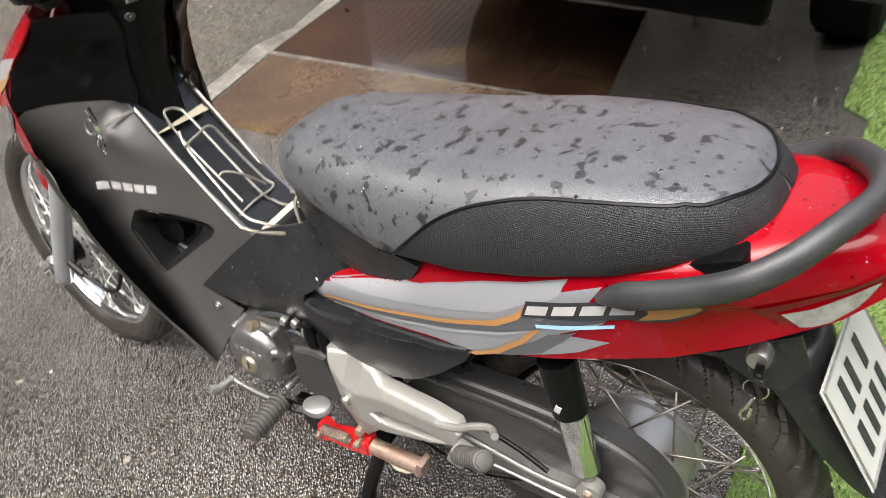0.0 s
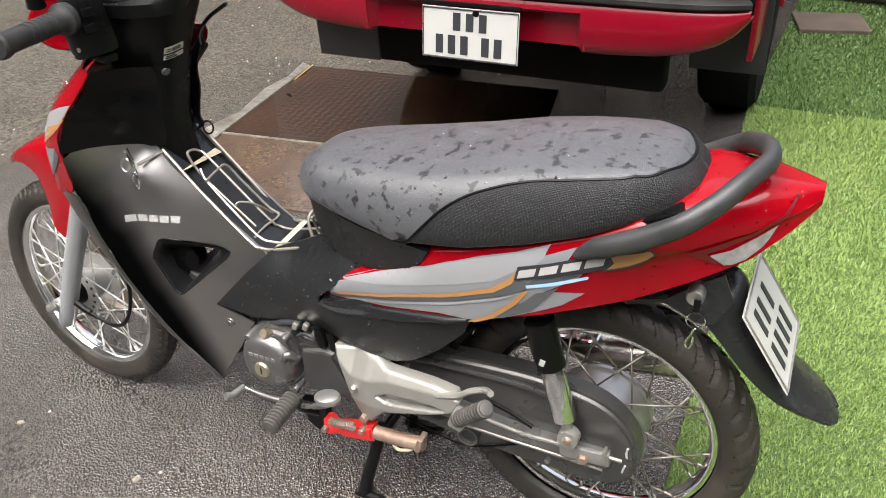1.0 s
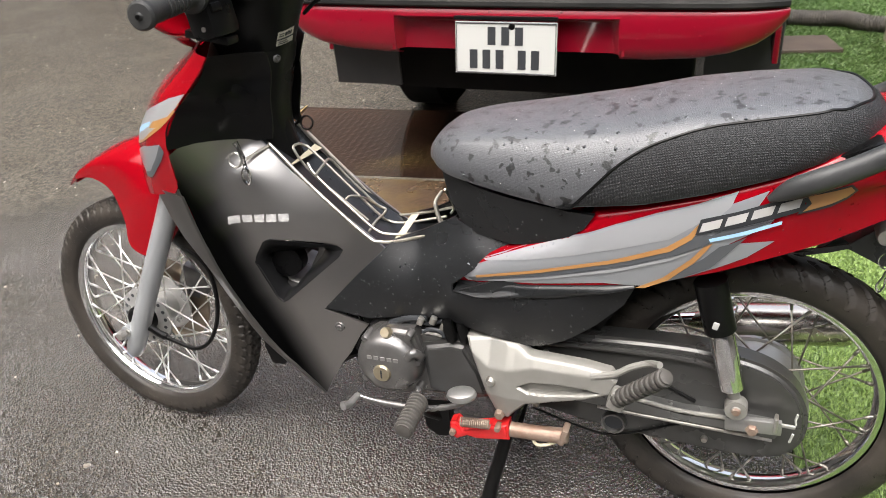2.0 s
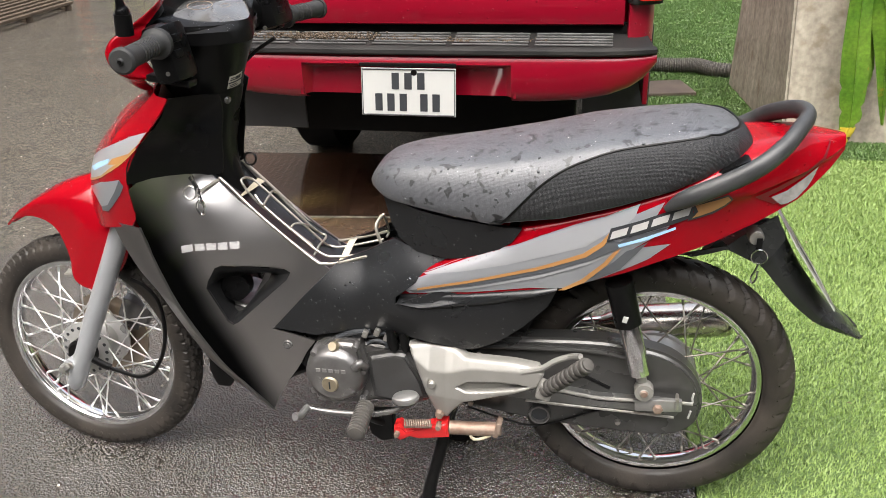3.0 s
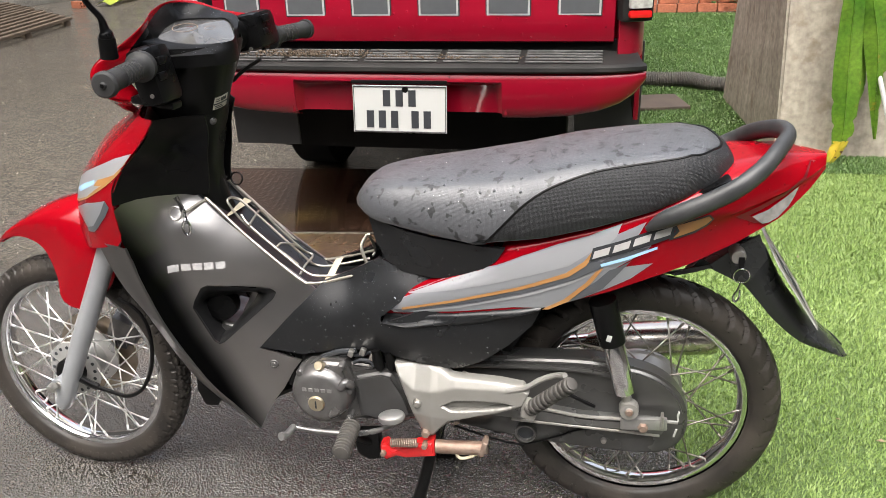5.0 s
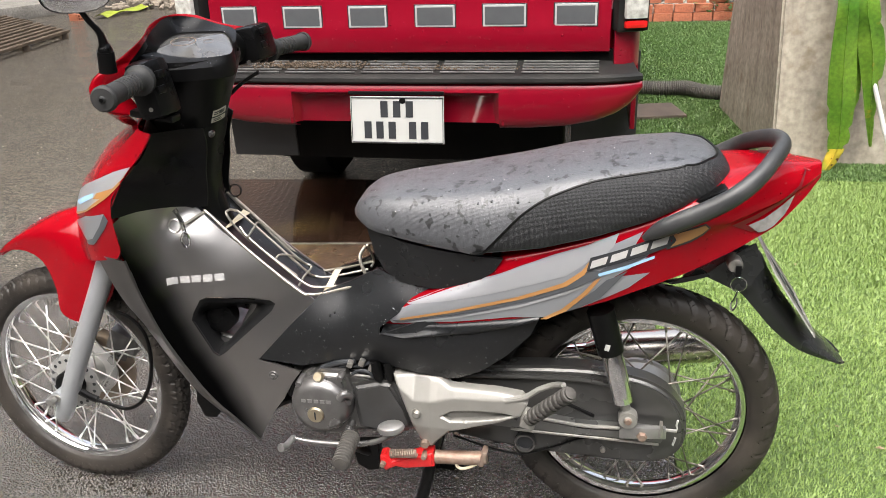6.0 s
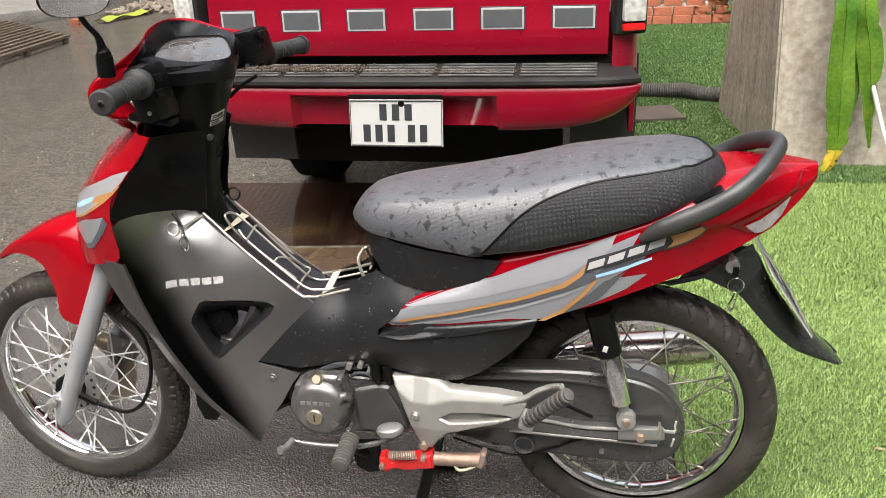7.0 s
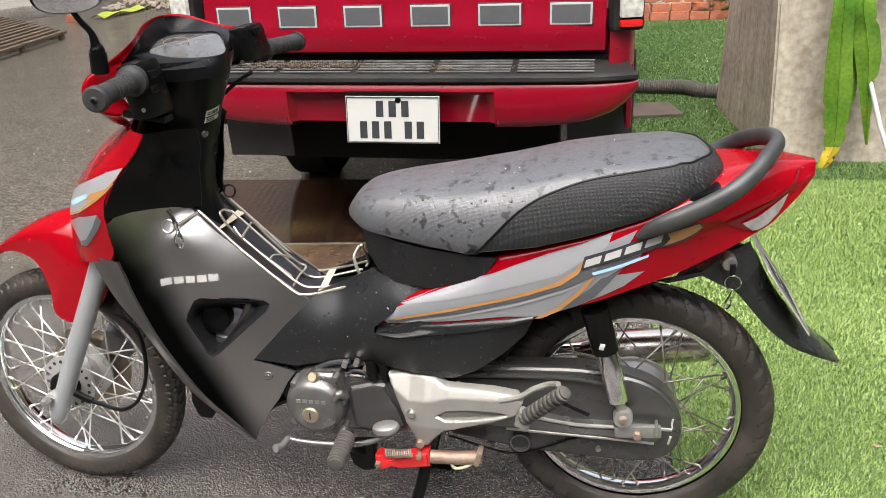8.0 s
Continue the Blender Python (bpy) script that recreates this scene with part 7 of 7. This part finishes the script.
stand = part("side_stand", prism([(0.089, 0.228), (0.101, 0.233), (0.115, 0.220), (0.138, 0.228), (0.203, 0.248), (0.205, 0.211), (0.141, 0.200), (0.122, 0.203), (0.100, 0.191), (0.088, 0.199)], -0.150, -0.122, 0.005), STAND_RED, bike, "scratched red folded side stand")
part("stand_leg", tube([(0.206, -0.136, 0.229), (0.256, -0.136, 0.231), (0.303, -0.136, 0.235), (0.313, -0.136, 0.236)], [0.0145, 0.0145, 0.015, 0.013], 12), RUST, stand, "rusty bare steel leg")
part("stand_foot", block((0.306, -0.136, 0.240), (0.012, 0.03, 0.036), 0.004, (0, 15, 0)), RUST, stand)
part("stand_wire", tube([(0.248, -0.145, 0.238), (0.250, -0.145, 0.221), (0.260, -0.145, 0.211), (0.283, -0.145, 0.219), (0.304, -0.145, 0.236)], 0.0032, 8, 20), CREAM, stand)
coil = [Vector((0.115 + 0.056 * i / 120, -0.158 + 0.0085 * math.cos(i * 0.78), 0.2445 + 0.005 * i / 120 + 0.0085 * math.sin(i * 0.78))) for i in range(121)]
part("stand_spring", tube(coil, 0.0016, 5), RUST, stand, "rusty coil spring")
for x, z in ((0.096, 0.212), (0.185, 0.240)):
    part("stand_bolt", lathe([(0, -0.160), (0.005, -0.160), (0.0065, -0.156), (0.0065, -0.14), (0, -0.14)], (x, 0, z), n=8), RUST, stand)
part("stand_plate", prism([(0.018, 0.234), (0.081, 0.241), (0.080, 0.170), (0.052, 0.164), (0.030, 0.179)], -0.12, -0.10, 0.003), BLACK, bike)
cst = part("centre_stand", tube([(0.19, -0.09, 0.20), (0.175, -0.098, 0.13), (0.155, -0.11, 0.05), (0.15, -0.115, 0.012)], [0.013, 0.013, 0.014, 0.016], 10, 16), BLACK, bike, "black tubular centre stand")
part("stand_leg", flipped(tube([(0.19, -0.09, 0.20), (0.175, -0.098, 0.13), (0.155, -0.11, 0.05), (0.15, -0.115, 0.012)], [0.011, 0.011, 0.012, 0.014], 10, 16)), BLACK, cst)
part("stand_cross", tube([(0.18, -0.095, 0.16), (0.18, 0.095, 0.16)], 0.011, 10), BLACK, cst)
part("stand_foot", tube([(0.13, -0.118, 0.011), (0.19, -0.122, 0.011), (0.225, -0.128, 0.016)], [0.010, 0.012, 0.008], 8, 10), BLACK, cst)
part("stand_foot", flipped(tube([(0.13, -0.118, 0.011), (0.19, -0.122, 0.011), (0.225, -0.128, 0.016)], [0.010, 0.012, 0.008], 8, 10)), BLACK, cst)

# chain case, swing arm, shock
CC = [(0.108, 0.393), (0.180, 0.408), (0.273, 0.418), (0.387, 0.427), (0.498, 0.431), (0.563, 0.425), (0.629, 0.411), (0.675, 0.382), (0.702, 0.340), (0.709, 0.291), (0.695, 0.248), (0.658, 0.222), (0.591, 0.216), (0.511, 0.220), (0.441, 0.223), (0.347, 0.233), (0.263, 0.247), (0.202, 0.257), (0.154, 0.289)]
case = part("chain_case", prism([(p.x, p.y) for p in smooth_line([(x, z, 0) for x, z in CC], 64, True)], -0.088, -0.045, 0.010), CASE_BLACK, bike, "black painted chain case with scuffs")
part("case_seam", tube([(0.237, -0.092, 0.253), (0.322, -0.092, 0.228), (0.382, -0.092, 0.221), (0.451, -0.092, 0.247), (0.496, -0.092, 0.269), (0.563, -0.092, 0.286)], 0.0022, 6, 30), BLACK, case)
part("case_ridge", tube([(0.166, -0.092, 0.390), (0.272, -0.092, 0.404), (0.387, -0.092, 0.410), (0.499, -0.092, 0.411), (0.577, -0.092, 0.398)], 0.006, 8, 24), CASE_BLACK, case)
c = (0.388, -0.100, 0.252)
part("case_hole", lathe([(0.0165, -0.003), (0.018, -0.008), (0.021, -0.008), (0.0225, 0.0), (0.0225, 0.012), (0.0165, 0.012)], (c[0], -0.092, c[2]), n=28, closed=True), ENGINE, case, "rubber-rimmed inspection hole")
# Ink disc that stands for the dark inside the hole.
part("case_hole_dark", lathe([(0, -0.003), (0.0170, -0.003), (0.0170, 0.006), (0, 0.006)], (c[0], -0.0885, c[2]), n=20), INK, case)
for p in ((0.547, -0.092, 0.247), (0.261, -0.092, 0.381), (0.243, -0.092, 0.262)):
    part("case_bolt", lathe([(0, -0.008), (0.005, -0.008), (0.006, -0.004), (0.006, 0), (0, 0)], (p[0], -0.088, p[2]), n=12), BOLT, case)
for pts in ([(0.690, -0.0895, 0.330), (0.688, -0.0895, 0.318), (0.690, -0.0895, 0.308)], [(0.688, -0.0895, 0.288), (0.684, -0.0895, 0.270)]):
    part("paint_mark", tube(pts, 0.0022, 6), WHITE, case, "white paint mark")
ARM = material("grey_arm_steel", (0.16, 0.16, 0.155), 0.33, 0.6, 0, (0.10, 0.096, 0.09), 12, 0.8, bump=0.15, bump_scale=300, rough_var=0.1)
arm = part("swing_arm", prism([(0.204, 0.340), (0.321, 0.342), (0.437, 0.324), (0.505, 0.315), (0.583, 0.316), (0.660, 0.314), (0.667, 0.302), (0.658, 0.284), (0.574, 0.288), (0.438, 0.291), (0.322, 0.297), (0.203, 0.284)], -0.112, -0.086, 0.006), ARM, bike, "grey pressed-steel swing arm")
part("arm_lip", tube([(0.36, -0.112, 0.335), (0.437, -0.112, 0.325), (0.505, -0.112, 0.3165), (0.583, -0.112, 0.3175), (0.655, -0.112, 0.3155)], 0.004, 8, 30), SILVER_PAINT, arm, "bright upper lip of the arm")
part("arm_lip", tube([(0.36, -0.112, 0.296), (0.438, -0.112, 0.2925), (0.574, -0.112, 0.2885), (0.654, -0.112, 0.285)], 0.0028, 8, 30), BOLT, arm, "bright lower lip of the arm")
part("chain_adjuster", block((0.621, -0.115, 0.314), (0.09, 0.012, 0.026), 0.003, (0, -4, 0)), ALLOY, bike, "worn chain adjuster plate")
part("axle_nut", lathe([(0, -0.014), (0.008, -0.014), (0.0105, -0.010), (0.0105, 0), (0, 0)], (0.620, -0.115, 0.308), n=6), RUST, bike, "rusty rear axle nut")
part("adjuster_bolt", tube([(0.650, -0.115, 0.323), (0.686, -0.115, 0.322)], 0.0035, 8), BOLT, bike)
part("adjuster_end", block((0.656, -0.115, 0.324), (0.006, 0.02, 0.028), 0.002), BOLT, bike)
shock_top, shock_low = Vector((0.528, -0.112, 0.579)), Vector((0.591, -0.112, 0.346))
d = shock_low - shock_top
shock = part("shock_absorber", tube([shock_top, shock_top + d * 0.38], [0.026, 0.0255], 22), BLACK, bike, "black shock absorber with chrome sleeve")
part("shock_sticker", block((0.544, -0.1375, 0.512), (0.009, 0.002, 0.013), 0.0005, (0, 14, 0)), WHITE, shock, "small white sticker scrap")
part("shock_sleeve", tube([shock_top + d * 0.38, shock_top + d * 0.41, shock_top + d * 0.84, shock_top + d * 0.86], [0.018, 0.0205, 0.0205, 0.016], 22), CHROME, shock, "chrome lower sleeve")
part("shock_rod", tube([shock_top + d * 0.84, shock_low], [0.011, 0.009], 12), SILVER_PAINT, shock)
part("shock_eye", lathe([(0.0, -0.012), (0.008, -0.012), (0.009, -0.010), (0.018, -0.010), (0.019, 0.0), (0.019, 0.012), (0, 0.012)], shock_low + Vector((0, -0.006, 0)), n=24), SILVER_PAINT, shock)
part("shock_bolt", lathe([(0, -0.022), (0.006, -0.022), (0.009, -0.016), (0.009, -0.008), (0, -0.008)], shock_low, n=8), RUST, shock)
part("shock_spring", tube([Vector((0.563, 0.11, 0.38)) + Vector((-0.055 * i / 120 * 1.0 + 0.022 * math.cos(i * 0.42), 0.022 * math.sin(i * 0.42), 0.19 * i / 120)) for i in range(121)], 0.004, 6), CHROME, bike, "far shock spring")

# exhaust
muffler = part("exhaust_muffler", lathe([(0.014, 0.0), (0.02, 0.02), (0.036, 0.06), (0.040, 0.10), (0.040, 0.28), (0.036, 0.292), (0.022, 0.298), (0.020, 0.292), (0.0, 0.285)], (0.490, 0.135, 0.345), (1, 0, 0.13), 32), MUFFLER, bike, "chrome exhaust muffler with rusty underside")
part("exhaust_pipe", tube([(0.515, 0.135, 0.354), (0.40, 0.13, 0.33), (0.25, 0.12, 0.26), (0.1, 0.10, 0.21), (-0.1, 0.07, 0.20), (-0.24, 0.04, 0.25), (-0.27, 0.02, 0.32)], 0.0145, 12, 40), CHROME, muffler)
hubp = lathe([(0.0, -0.04), (0.075, -0.04), (0.086, -0.035), (0.088, 0.0), (0.088, 0.03), (0.094, 0.032), (0.094, 0.04), (0.06, 0.048), (0, 0.05)], REAR + Vector((0, 0.0, 0)), n=48)
part("brake_drum", hubp, ALLOY, rear_wheel, "pitted cast alloy brake drum")
part("brake_drum_flange", lathe([(0.078, -0.044), (0.098, -0.044), (0.098, -0.038), (0.078, -0.038)], REAR, n=48, closed=True), ALLOY, rear_wheel)
part("frame_tube", tube([(-0.30, 0.0, 0.80), (-0.22, 0, 0.55), (-0.10, 0, 0.45), (0.1, 0, 0.44), (0.2, 0, 0.46)], 0.03, 12, 24), BLACK, bike)
part("inner_fender", loft([[(REAR.x + r * math.cos(a), y, REAR.z + r * math.sin(a)) for y, r in ((-0.062, 0.292), (-0.05, 0.312), (0, 0.318), (0.05, 0.312), (0.062, 0.292))] for a in (radians(t) for t in (112, 130, 150, 172, 195))], 24, 12), BLACK, bike, "black inner rear fender")
part("frame_tube", tube([(0.22, -0.085, 0.62), (0.40, -0.09, 0.58), (0.52, -0.085, 0.60)], 0.016, 10, 12), BLACK, bike)
part("lower_guard", panel([(-0.353, 0.324), (-0.302, 0.245), (-0.315, 0.228), (-0.343, 0.228), (-0.357, 0.266)], lambda x, z: -0.06, 0.12, 0.05), BLACK, bike)
